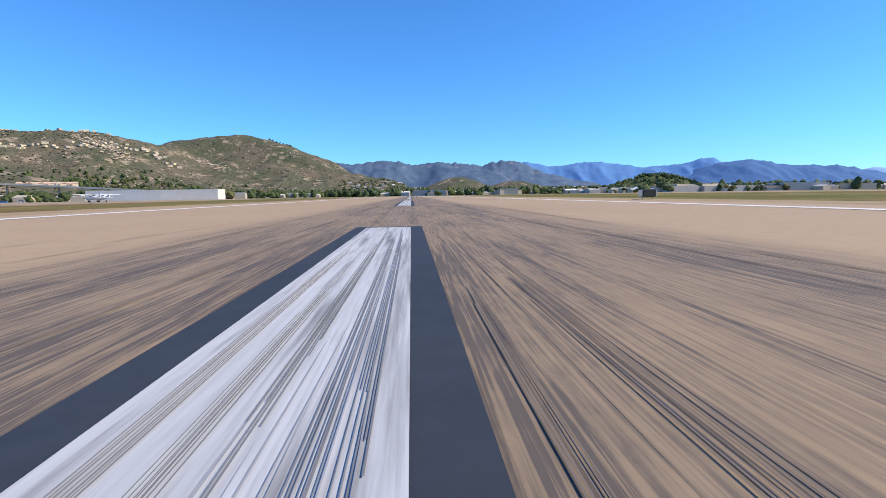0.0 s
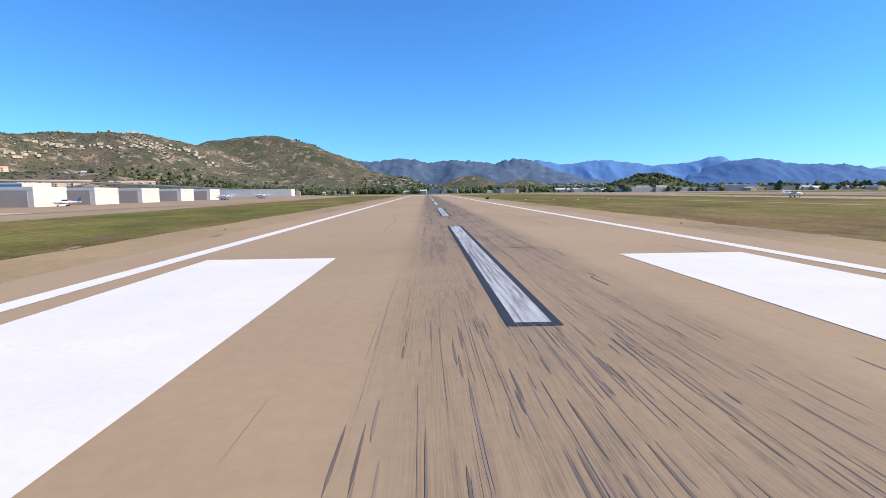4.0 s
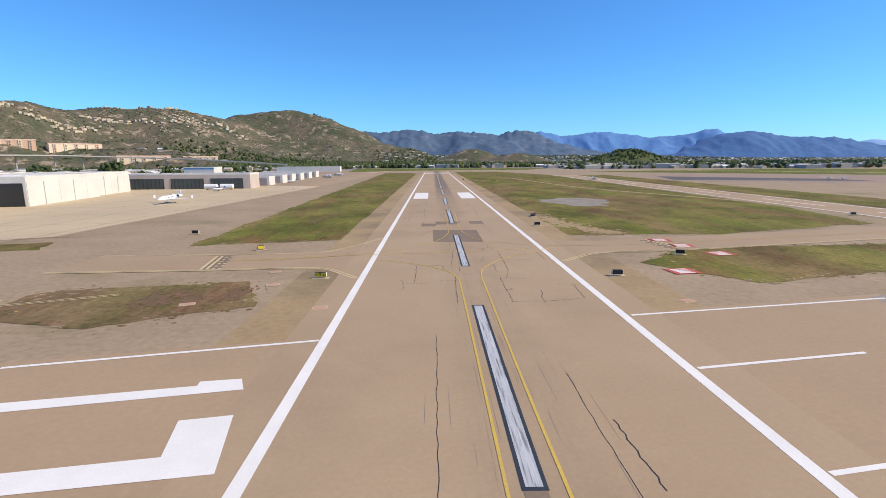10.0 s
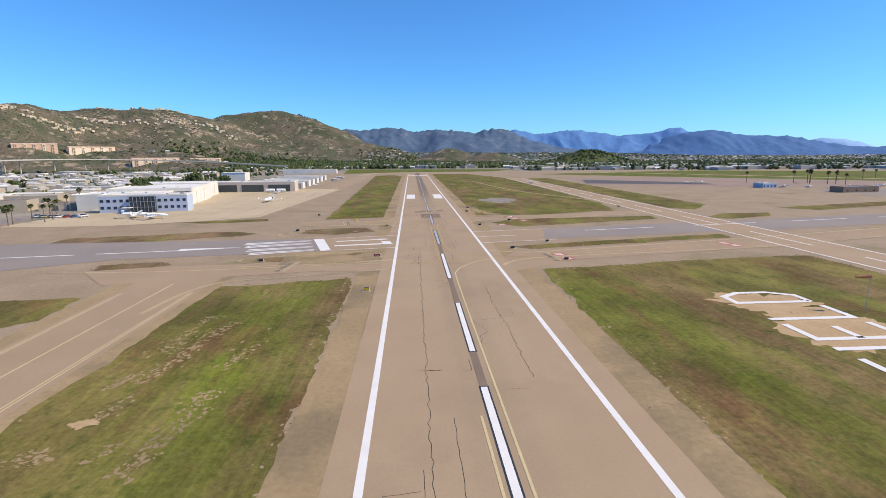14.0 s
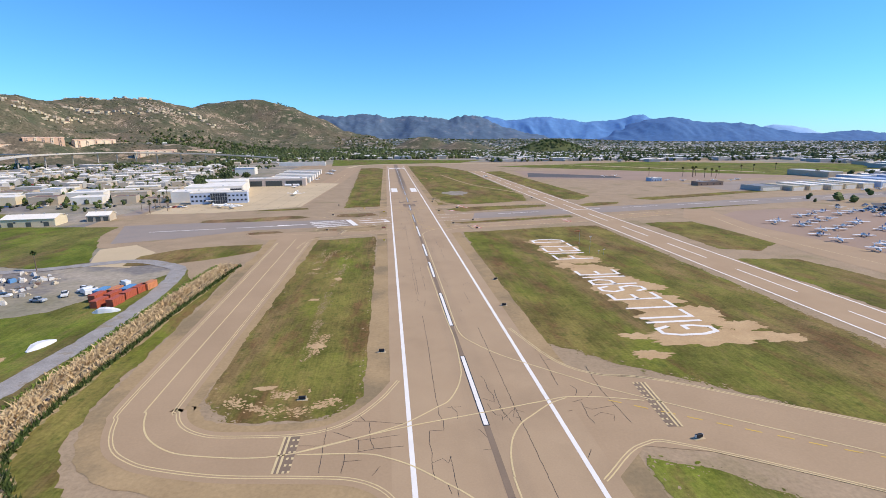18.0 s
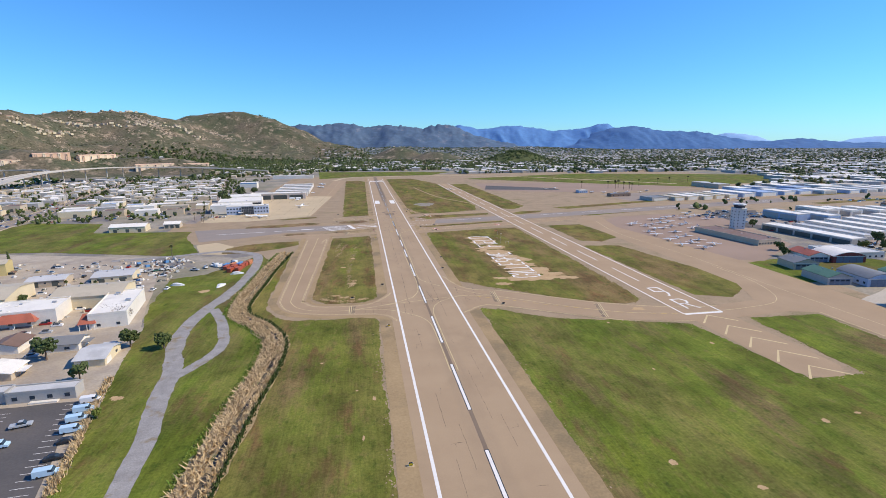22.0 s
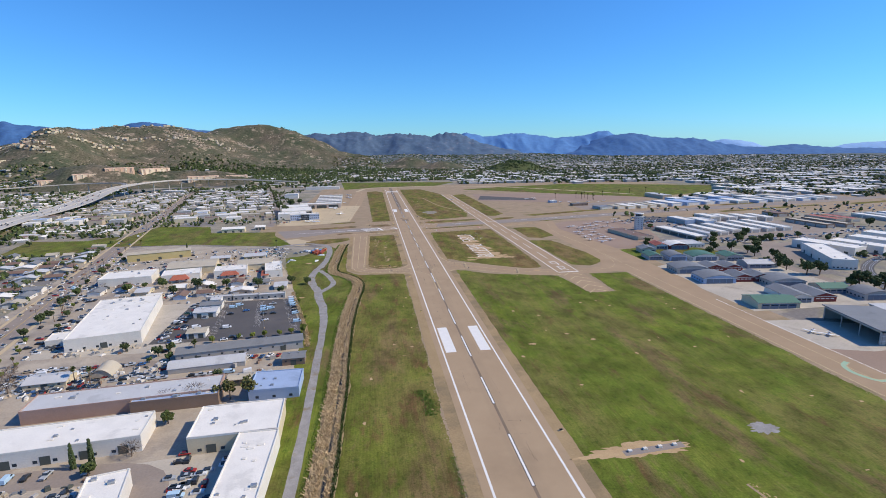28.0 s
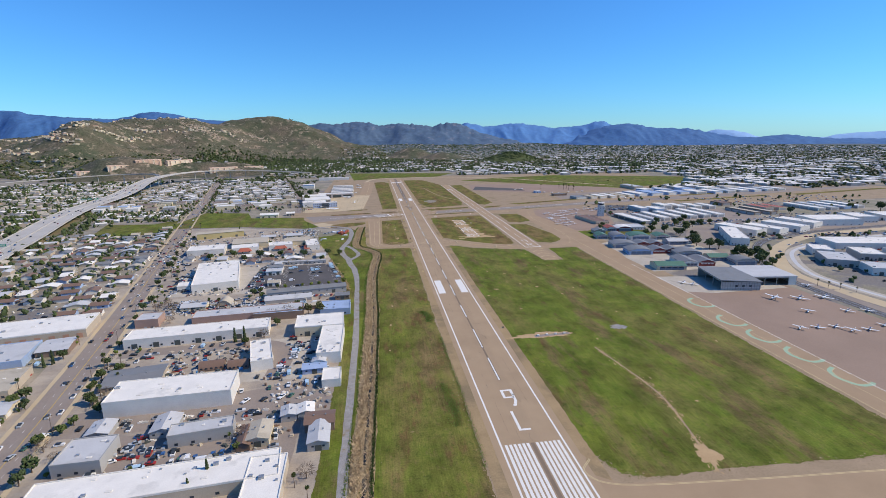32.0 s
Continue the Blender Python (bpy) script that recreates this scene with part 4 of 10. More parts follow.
part("arrow_head", bmx, "white", cross_l, "white arrow head")
line("centre_stripe", [(-160, -338), (-118, -331.5)], 0.9, Z2, "white", cross_l, label="white centre line")
for k in range(9):
    x = 62 + k * 52
    line("centre_stripe", [(x, -296 + (x - 62) * 0.178), (x + 32, -296 + (x - 30) * 0.178)], 0.8, Z2, "white", cross_r, label="thin white centre stripe")

# ---- yellow lines ----
def yl(pts, parent, w=0.2, z=Z4, mat="yellow", rounded=6, dash=None, shift=0.0):
    return line("taxi_line", pts, w, z, mat, parent, dash=dash, rounded=rounded, shift=shift, label="yellow taxi line")


yl([(-1.2, -185.0), (-1.3, -205), (-1.35, -226), (-2.0, -238), (-5.8, -249), (-13.6, -257), (-24, -262), (-35, -264.5)], runway, 0.14)
yl([(-13.6, -264.9), (-7.9, -268), (-3.4, -272.7), (-1.7, -277.3), (-1.4, -284), (-1.4, -330), (-1.3, -352)], runway)
yl([(1.75, -183.2), (1.65, -205), (1.45, -224), (1.9, -235), (4.5, -245), (10.5, -250), (18, -252.6), (33, -252.3), (60, -247), (112, -236)], runway, 0.13)
yl([(18, -254), (13.6, -257.8), (7.1, -263.7), (2.9, -271), (1.8, -276.5), (1.7, -284), (1.6, -318), (2.2, -330), (6, -340), (14, -345), (30, -347)], runway)
yl([(-40, -264.8), (-14, -259.8), (-3, -258.6), (13, -255.3)], runway, 0.2)
yl([(-14.1, -353.4), (-1.2, -350.9), (14, -348.2), (27, -345.9)], runway, 0.2, Z4 + 0.003, rounded=0)
yl([(15.8, -347.9), (13.5, -349.7), (10.1, -352.0), (6, -357), (2.6, -364), (1.7, -378), (1.6, -470), (1.3, -502), (1.6, -515.7), (4.0, -522.5), (9.7, -531.2), (17.4, -539.2), (23.5, -545.2), (34.8, -555.4), (84, -590), (118, -600)], runway, 0.32, mat="paleyellow")
yl([(-1.4, -440), (-0.9, -500), (-0.5, -519.6), (-1.3, -536.9), (-2.2, -542.6), (-3.8, -547.7), (-6.2, -552.3), (-9, -554.6), (-13.2, -557.9), (-17.2, -560.4), (-25.6, -563.7), (-35.1, -566.6), (-42, -567.2), (-50, -566), (-57.7, -563.6), (-64, -558), (-67.6, -550), (-68.4, -540), (-68.6, -460), (-68.6, -372)], runway, 0.32, mat="paleyellow")
yl([(-35, -567.1), (-23.3, -568.3), (-19.3, -569.8), (-14.9, -572.6), (-10.2, -577.0), (-5.4, -582.2), (-2.2, -590), (-1.2, -604), (-1.2, -640)], runway, 0.32, mat="paleyellow")
yl([(-35, -566.5), (-26.6, -563.9), (-15, -560.7), (-1.3, -557.9), (13.8, -554.7), (19.1, -553.7), (26.3, -554.6), (34.8, -557.1)], runway, 0.32, Z4 + 0.003, mat="paleyellow")
yl([(19, -554.0), (14.6, -556.0), (9.9, -559.7), (6.8, -562.4), (4.1, -566.7), (2.5, -571.6), (1.7, -577), (1.5, -584), (1.6, -640)], runway, 0.32, mat="paleyellow")
for sh in (-0.3, 0.3):
    yl([(-62, -272), (-40, -271.2), (-27, -270.3), (-21, -271.2), (-15.4, -277.4)], taxi["b_n"], 0.28, Z2, "paleyellow", shift=sh)
    yl([(-62, -259), (-28.7, -258.2), (-21.5, -253.6), (-15.7, -242)], taxi["b_n"], 0.22, Z2, "paleyellow", shift=sh)
    yl([(15.9, -267), (21.8, -261.5), (27.3, -259.6), (42, -257.8), (116, -241)], taxi["b_s"], 0.28, Z2, "paleyellow", shift=sh)
    yl(U_OUT[1:], taxi["n_u"], 0.22, Z2, "paleyellow", shift=sh)
    yl(U_IN[1:], taxi["n_u"], 0.22, Z2, "paleyellow", shift=sh)
    yl([(16.5, -514), (22.5, -536), (30, -544.5), (44, -549.5), (86, -577.5), (118, -590.5), (140, -592.5)], taxi["s_b"], 0.25, Z2, "paleyellow", shift=sh)
    yl([(16, -580), (27, -571.5), (38, -574.5), (84, -602.5), (116, -610)], taxi["s_b"], 0.25, Z2, "paleyellow", shift=sh)
    yl([(15.6, -335.8), (20.4, -337.7), (27, -340), (38, -338), (112, -321), (186, -302)], taxi["a_s"], 0.25, Z2, "paleyellow", shift=sh)
    yl([(16.5, -358), (18.9, -354.2), (24, -350.5), (38, -347), (112, -337), (186, -316)], taxi["a_s"], 0.25, Z2, "paleyellow", shift=sh)
    yl([(181, -1060), (181, -700), (181, -610)], taxi["s_par"], 0.25, Z2, "paleyellow", shift=sh, rounded=0)
    yl([(204, -1128), (204, -700)], taxi["s_par"], 0.25, Z2, "white", shift=sh, rounded=0)
    yl([(21, -1001), (15.5, -1009.3), (27.2, -1018.4), (74.0, -1022.9), (140.8, -1026.8)], taxi["w_ent"], 0.3, Z2, "paleyellow", shift=sh)
for sh in (-0.3, 0.3):
    yl([(-60, -354), (-46, -353), (-32.7, -352), (-26.6, -350.5), (-15.6, -347.9)], taxi["a_n"], 0.22, Z2, "paleyellow", shift=sh)
    yl([(-64, -396), (-62.5, -382), (-59.2, -373.6), (-53.6, -370), (-42.6, -367.8), (-27.2, -363.2), (-16, -360)], taxi["a_n"], 0.2, Z2, "paleyellow", shift=sh)
    yl([(-24.5, -333.2), (-42.9, -337.9), (-58, -341), (-61.4, -344), (-60, -348), (-52, -350.5)], taxi["a_n"], 0.2, Z2, "paleyellow", shift=sh)
    yl([(-43.3, -284.5), (-58, -290.6), (-62, -294), (-61.5, -298), (-57, -301.5), (-44, -304.5)], cross_l, 0.2, Z2, "paleyellow", shift=sh)
yl([(-74, -297), (-64, -294.5), (-50, -291)], cross_l, 0.25, Z2, "yellow", dash=(1.5, 1.5), rounded=0)
yl([(193, -1128), (193, -620), (196, -500), (192, -400), (205, -330)], taxi["s_par"], 0.3, Z2, "paleyellow")
yl([(118, -600), (150, -598), (176, -590), (190, -560), (193, -520)], taxi["s_b"], 0.3, Z2, "paleyellow")
yl([(-94, -230), (-84, -26), (-76, 290)], taxi["n_par"], 0.3, Z2, "paleyellow")
yl([(-110, -357), (-80, -358), (-56, -356), (-18, -352)], taxi["a_n"], 0.3, Z2, "paleyellow")
yl([(28, -555), (60, -575), (90, -592), (118, -600)], taxi["s_b"], 0.35, Z3, "yellow", dash=(3, 2), rounded=0, shift=1.2)
yl([(40, -344), (112, -329), (186, -309)], taxi["a_s"], 0.3, Z3, "yellow", dash=(3, 3), rounded=0)


def hold_line(name, a, b, parent):
    """Four hold lines across a taxiway on a black ground: two solid, two dashed."""
    a, b = Vector(a), Vector(b)
    d = (b - a).normalized()
    s = Vector((d.y, -d.x))
    base = part("hold_line_ground", ribbon_bm([a, b], 3.0, Z2), "patch", parent, "dark ground of the hold lines")
    for k, o in enumerate((-1.3, -0.45, 0.45, 1.3)):
        part("hold_line", ribbon_bm([a + s * o, b + s * o], 0.42, Z4, dash=(0.9, 0.9) if k > 1 else None), "paleyellow", base, "pale yellow hold line")


hold_line("hold", (-38.6, -270.5), (-40.5, -260), taxi["b_n"])
hold_line("hold", (-36.9, -572), (-36.7, -561.5), taxi["n_u"])
hold_line("hold", (37.6, -549.5), (36, -567), taxi["s_b"])
hold_line("hold", (37.2, -247), (39.2, -257), taxi["b_s"])
hold_line("hold", (33, -341), (34, -354), taxi["a_s"])
hold_line("hold", (-44, -347.5), (-46, -361), taxi["a_n"])
hold_line("hold", (84, -579), (79, -598), taxi["s_b"])
hold_line("hold", (42, -1031), (40, -1070), taxi["w_ent"])
for x, y, tn in ((40.2, -247.5, -8), (41.4, -254.0, -8), (36.6, -344, 10), (37.4, -350.5, 10), (100, -330, 12), (101, -334.5, 12), (44, -262, 8), (31, -275, 8)):
    r = part("red_hold_mark", boxm(-2.0, 2.0, -1.7, 1.7, 0, 0.012), "redpaint", taxi["b_s"], "red painted hold sign with white figures")
    r.matrix_world = pose(x, y, Z2, 0, 0, tn)
    for k in range(4):
        w = part("figure_bar", boxm(-1.2, 1.2, -0.22, 0.22, 0.012, 0.018), "white", r)
        w.matrix_basis = pose(0, -1.1 + k * 0.75, 0)
for x, y in ((194, -820), (191, -860), (192, -890), (195, -920), (197, -950), (198, -985)):
    pts = smooth_line([(x + 4, y + 8), (x - 2, y + 4), (x - 4.5, y - 4), (x - 1, y - 13), (x + 6, y - 14), (x + 10, y - 12)], 6)
    part("painted_island_edge", ribbon_bm(pts, 2.4, Z1), "greenpaint", taxi["s_par"], "faded green painted crescent")
    part("island_outline", ribbon_bm(pts, 0.3, Z2, shift=-1.5), "paleyellow", taxi["s_par"])

# ---- painted name in the grass ----
name_sign = thing("field_name_lettering", (66, -458, 0), 0, "large white stone letters GILLESPIE FIELD laid on bare soil", "lettering")
YS = {"GILLESPIE": (-525.0, -455.5), "FIELD": (-435.5, -391.0)}
for word, (ya, yb) in YS.items():
    wid = {"I": 0.35}
    tot = sum(wid.get(c, 1.0) for c in word) + 0.32 * (len(word) - 1)
    unit = (yb - ya) / tot
    y = ya
    for ch in word:
        w = wid.get(ch, 1.0) * unit
        strokes("letter", GL[ch], (75.5, y), (0, 1), (-1, 0), w, 17.5, 1.35, 0.05, "white", name_sign, "white letter " + ch)
        y += w + 0.32 * unit
name_sign.location = (0, 0, 0)

# ---- hills and mountains ----
HILLS = [(-1325, 1264, 130, 107, 162), (-1903, 1304, 113, 339, 346), (-1144, 1781, 135, 236, 210), (-905, 1769, 71, 133, 244), (-648, 2035, 73, 215, 183), (-410, 2064, 125, 205, 196), (-83, 1807, 35, 70, 240), (-769, 2060, 121, 179, 80), (-1402, 1717, 120, 281, 320),
         (-850, 740, 42, 150, 75), (-930, 650, 54, 95, 60), (-575, 755, 30, 95, 60), (-700, 820, 8, 260, 160), (-1000, 1240, 14, 180, 200), (-620, 1560, 22, 190, 200)]


def hill_height(x, y):
    h = sum(a * math.exp(-((x - cx) / sx) ** 2 / 2 - ((y - cy) / sy) ** 2 / 2) for cx, cy, a, sx, sy in HILLS)
    k = min(1.0, max(0.0, h / 40))
    h += k * (13 * (1 - 2 * abs(noise.noise((x / 150, y / 150, 0.3)))) - 7 + 6 * noise.noise((x / 55, y / 55, 2.0)) + 3 * noise.noise((x / 22, y / 22, 5.0)))
    return h - 6


def field_mesh(name, x0, x1, y0, y1, step, fn, mat, label, category="hill"):
    nx, ny = int((x1 - x0) / step) + 1, int((y1 - y0) / step) + 1
    vs = [(x0 + i * step, y0 + j * step, fn(x0 + i * step, y0 + j * step)) for i in range(nx) for j in range(ny)]
    fs = []
    for i in range(nx - 1):
        for j in range(ny - 1):
            q = (i * ny + j, (i + 1) * ny + j, (i + 1) * ny + j + 1, i * ny + j + 1)
            if max(vs[k][2] for k in q) > -1.5:
                fs.append(q)
    me = bpy.data.meshes.new(name)
    me.from_pydata(vs, [], fs)
    me.materials.append(M[mat])
    me.shade_smooth()
    return tagged(new(name, me), label, category, kind="structure")


M["hill"] = material("chaparral_hillside", (0.066, 0.078, 0.042), (0.140, 0.113, 0.076), 0.010, 0.16, 0.95, bump=2.0, spread=0.55, c=(0.33, 0.255, 0.18), cscale=0.028, cut=(0.56, 0.66))
# far ranges: the blue of distant haze is mixed into these base colours
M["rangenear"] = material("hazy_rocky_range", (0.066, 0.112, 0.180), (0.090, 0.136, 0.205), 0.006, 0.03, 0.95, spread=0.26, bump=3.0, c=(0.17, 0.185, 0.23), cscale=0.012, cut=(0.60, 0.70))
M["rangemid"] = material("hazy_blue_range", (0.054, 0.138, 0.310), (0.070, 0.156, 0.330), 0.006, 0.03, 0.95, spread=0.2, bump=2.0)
M["rangeblue"] = material("hazy_dome_range", (0.088, 0.212, 0.450), (0.105, 0.230, 0.470), 0.006, 0.03, 0.95, spread=0.13, bump=2.0)
M["rangefar"] = material("hazy_pale_range", (0.30, 0.47, 0.72), (0.32, 0.49, 0.74), 0.003, 0.02, 0.95, spread=0.04)
hill = field_mesh("rocky_hill", -2600, 160, 365, 2765, 15, hill_height, "hill", "brown chaparral hill with pale rock outcrops")


def mountain_range(name, crest, y0, depth, mat, label, seed, rough):
    """A ridge along the far side of the plain: crest heights as (bearing, elevation angle) from high over the runway's end."""
    bx, by, bz = -29.5, -800.0, 79.3
    bm = bmesh.new()
    a0, a1 = crest[0][0], crest[-1][0]
    n = int((a1 - a0) / 0.16) + 1
    rows = 34
    grid = []
    for i in range(n):
        a = a0 + (a1 - a0) * i / (n - 1)
        k = max(j for j in range(len(crest) - 1) if crest[j][0] <= a + 1e-6)
        (b0, e0), (b1, e1) = crest[k], crest[k + 1]
        t = (a - b0) / (b1 - b0)
        e = e0 + (e1 - e0) * t * t * (3 - 2 * t)
        sa, ca = math.sin(radians(a)), math.cos(radians(a))
        R = (y0 - by) / (ca + 0.15 * sa)
        top = bz + R * math.tan(radians(e))
        jag = rough * (noise.noise((a * 2.1, seed, 0)) + 0.6 * noise.noise((a * 5.3, seed, 1)) + 0.4 * noise.noise((a * 12.0, seed, 2)))
        col = []
        for j in range(rows):
            f = j / (rows - 1)
            rr = R - depth * (1 - f)
            X, Y = bx + rr * sa, by + rr * ca
            fold = sum(w * (1 - 2.4 * abs(noise.noise((X / s_, Y / s_ * 0.6, seed)))) for s_, w in ((420, 0.30), (190, 0.17), (80, 0.07)))
            h = top * min(f ** 1.15 * (1 + fold * (1 - f) * 1.5) + fold * 0.07 * (1 - f) * f * 4, 0.42 + 0.58 * f) - 14 * (1 - f) + jag * f ** 6
            col.append(bm.verts.new((X, Y, h)))
        col.append(bm.verts.new((bx + (R + 25) * sa, by + (R + 25) * ca, -20)))
        grid.append(col)
    for p, q in zip(grid, grid[1:]):
        for j in range(rows):
            bm.faces.new((p[j], p[j + 1], q[j + 1], q[j]))
    bmesh.ops.recalc_face_normals(bm, faces=bm.faces)
    return tagged(part(name, bm, mat, None, label, True), kind="structure", category="mountains")


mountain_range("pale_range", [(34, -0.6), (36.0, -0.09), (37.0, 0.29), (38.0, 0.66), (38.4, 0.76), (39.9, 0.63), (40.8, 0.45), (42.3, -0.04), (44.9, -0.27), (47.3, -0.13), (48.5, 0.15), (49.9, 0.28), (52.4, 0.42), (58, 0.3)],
               3850, 160, "rangefar", "mountains on the horizon in a very pale haze colour", 8.0, 2)
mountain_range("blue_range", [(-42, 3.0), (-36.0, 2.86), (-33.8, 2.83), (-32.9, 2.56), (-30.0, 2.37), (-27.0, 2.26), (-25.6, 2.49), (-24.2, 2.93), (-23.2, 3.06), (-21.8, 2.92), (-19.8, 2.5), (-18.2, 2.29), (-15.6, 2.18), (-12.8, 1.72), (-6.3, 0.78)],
               3780, 700, "rangemid", "mountains far beyond the hill in a blue haze colour", 3.0, 6)
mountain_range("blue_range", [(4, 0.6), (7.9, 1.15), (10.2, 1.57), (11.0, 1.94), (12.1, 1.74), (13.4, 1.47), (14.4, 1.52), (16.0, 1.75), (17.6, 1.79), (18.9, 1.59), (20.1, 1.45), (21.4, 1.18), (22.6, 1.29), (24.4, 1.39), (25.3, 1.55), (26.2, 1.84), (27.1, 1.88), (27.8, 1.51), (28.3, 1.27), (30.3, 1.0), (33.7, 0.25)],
               3800, 420, "rangeblue", "mountains with a round pale dome in a blue haze colour", 6.0, 6)
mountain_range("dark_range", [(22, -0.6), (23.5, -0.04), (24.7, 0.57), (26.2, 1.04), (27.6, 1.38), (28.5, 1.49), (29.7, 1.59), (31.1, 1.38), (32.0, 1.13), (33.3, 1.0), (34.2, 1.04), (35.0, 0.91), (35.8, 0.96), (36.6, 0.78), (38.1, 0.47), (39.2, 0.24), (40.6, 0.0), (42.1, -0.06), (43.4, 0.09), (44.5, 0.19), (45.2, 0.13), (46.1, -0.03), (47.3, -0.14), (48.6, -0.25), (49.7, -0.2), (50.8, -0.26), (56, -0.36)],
               3660, 460, "rangemid", "wooded mountains beyond the town in a dark blue haze colour", 11.0, 6)
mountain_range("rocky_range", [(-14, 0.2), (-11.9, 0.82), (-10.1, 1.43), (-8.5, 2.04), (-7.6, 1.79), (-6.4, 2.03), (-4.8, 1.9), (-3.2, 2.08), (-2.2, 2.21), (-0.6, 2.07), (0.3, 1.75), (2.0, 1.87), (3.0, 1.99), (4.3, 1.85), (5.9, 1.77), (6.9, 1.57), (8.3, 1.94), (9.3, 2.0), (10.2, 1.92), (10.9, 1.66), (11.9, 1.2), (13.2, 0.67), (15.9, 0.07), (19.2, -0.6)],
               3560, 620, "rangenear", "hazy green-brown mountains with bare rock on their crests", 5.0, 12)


def rise(x, y):
    """How the plain climbs towards the mountains."""
    f = min(1.0, max(0.0, (y - 2150 + 0.15 * x) / 1300))
    return (58 + 14 * noise.noise((x / 420, y / 420, 1.0))) * min(1.0, max(0.22, 1 - (x - 500) / 2200)) * f * f * (3 - 2 * f) - 0.16


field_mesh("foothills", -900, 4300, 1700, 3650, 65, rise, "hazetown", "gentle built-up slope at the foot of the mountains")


def knoll(x, y, a, s, mat, label):
    def fn(u, v):
        h = a * math.exp(-((u - x) / s) ** 2 / 2 - ((v - y) / (s * 0.8)) ** 2 / 2)
        return h + min(1, h / 10) * 3 * noise.noise((u / 30, v / 30, x)) - 3
    return field_mesh("knoll", x - 3 * s, x + 3 * s, y - 3 * s, y + 3 * s, s / 10, fn, mat, label)


knoll(160, 1700, 62, 90, "hill", "small brown hill beyond the airfield")
knoll(310, 1500, 42, 80, "hill", "small brown hill beyond the airfield")
M["woodland"] = material("wooded_slope", (0.060, 0.082, 0.022), (0.105, 0.112, 0.040), 0.03, 0.3, 0.95, bump=1.0, spread=0.35)
knoll(620, 1250, 46, 80, "woodland", "small green wooded hill in the town")

# ---- buildings ----
def wall_windows(b, side, x0, x1, y0, y1, z0, z1, n, w, mat="glass", name="window", out=0.04):
    """A row of n panes with frames on one side (w, e, s, n) of a block."""
    for k in range(n):
        f = (k + 0.5) / n
        if side in "we":
            yy = y0 if side == "w" else y1
            sg = -1 if side == "w" else 1
            c = x0 + (x1 - x0) * f
            a, bb = sorted((yy + sg * 0.01, yy + sg * (out + 0.01)))
            p = part(name, boxm(c - w / 2, c + w / 2, a, bb, z0, z1), mat, b)
        else:
            xx = x0 if side == "n" else x1
            sg = -1 if side == "n" else 1
            c = y0 + (y1 - y0) * f
            a, bb = sorted((xx + sg * 0.01, xx + sg * (out + 0.01)))
            p = part(name, boxm(a, bb, c - w / 2, c + w / 2, z0, z1), mat, b)


def flat_building(x0, x1, y0, y1, h, roof="roof_white", wall="wall_white", turn=0.0, name="warehouse", label="", vents=6, doors=0, windows=0, dmat="door_dark", seed=0, group="", ndoors=0, band=None):
    """A low flat-roofed block with a parapet, roof vents, west doors and windows."""
    cx, cy = (x0 + x1) / 2, (y0 + y1) / 2
    w, d = (x1 - x0) / 2, (y1 - y0) / 2
    rng = random.Random(seed or int(abs(cx * 7 + cy * 3)))
    b = thing(name, (cx, cy, -0.12), turn, label or "low flat-roofed industrial building", "building", group)
    part("wall", boxm(-w, w, -d, d, 0, h), wall, b)
    part("roof", boxm(-w + 0.3, w - 0.3, -d + 0.3, d - 0.3, h, h + 0.12), roof, b)
    bm = bmesh.new()
    for q in ((-w - 0.06, w + 0.06, -d - 0.06, -d + 0.3), (-w - 0.06, w + 0.06, d - 0.3, d + 0.06), (-w - 0.06, -w + 0.3, -d + 0.3, d - 0.3), (w - 0.3, w + 0.06, -d + 0.3, d - 0.3)):
        box(bm, *q, h - 0.3, h + 0.55)
    part("parapet", bm, wall if roof != "roof_white" else "wall_white", b)
    for k in range(int(vents * 0.75 + 0.5)):
        u, v = rng.uniform(-w + 2, w - 2), rng.uniform(-d + 1.5, d - 1.5)
        s = rng.uniform(0.4, 1.1)
        if rng.random() < 0.5:
            part("roof_vent", boxm(u - s, u + s, v - s * 0.7, v + s * 0.7, h + 0.12, h + 0.12 + s, bevel=0.08), "steel", b)
        else:
            part("skylight", boxm(u - s * 1.3, u + s * 1.3, v - 0.6, v + 0.6, h + 0.12, h + 0.4, bevel=0.1), "wall_white", b)
    for k in range(doors):
        c = -w + (k + 0.5) * 2 * w / doors
        part("roller_door", boxm(c - 1.8, c + 1.8, -d - 0.09, -d - 0.02, 0, min(3.6, h - 1)), dmat, b)
    for k in range(ndoors):
        c = -d + (k + 0.5) * 2 * d / ndoors
        part("roller_door", boxm(-w - 0.09, -w - 0.02, c - 1.7, c + 1.7, 0, min(3.6, h - 1)), dmat, b)
    if windows:
        wall_windows(b, "w", -w, w, -d, d, 1.0, 2.2, windows, 1.5)
    if band:
        part("wall_band", boxm(-w - 0.08, w + 0.08, -d - 0.08, -d - 0.03, h - 1.6, h - 0.4), band, b)
    return b


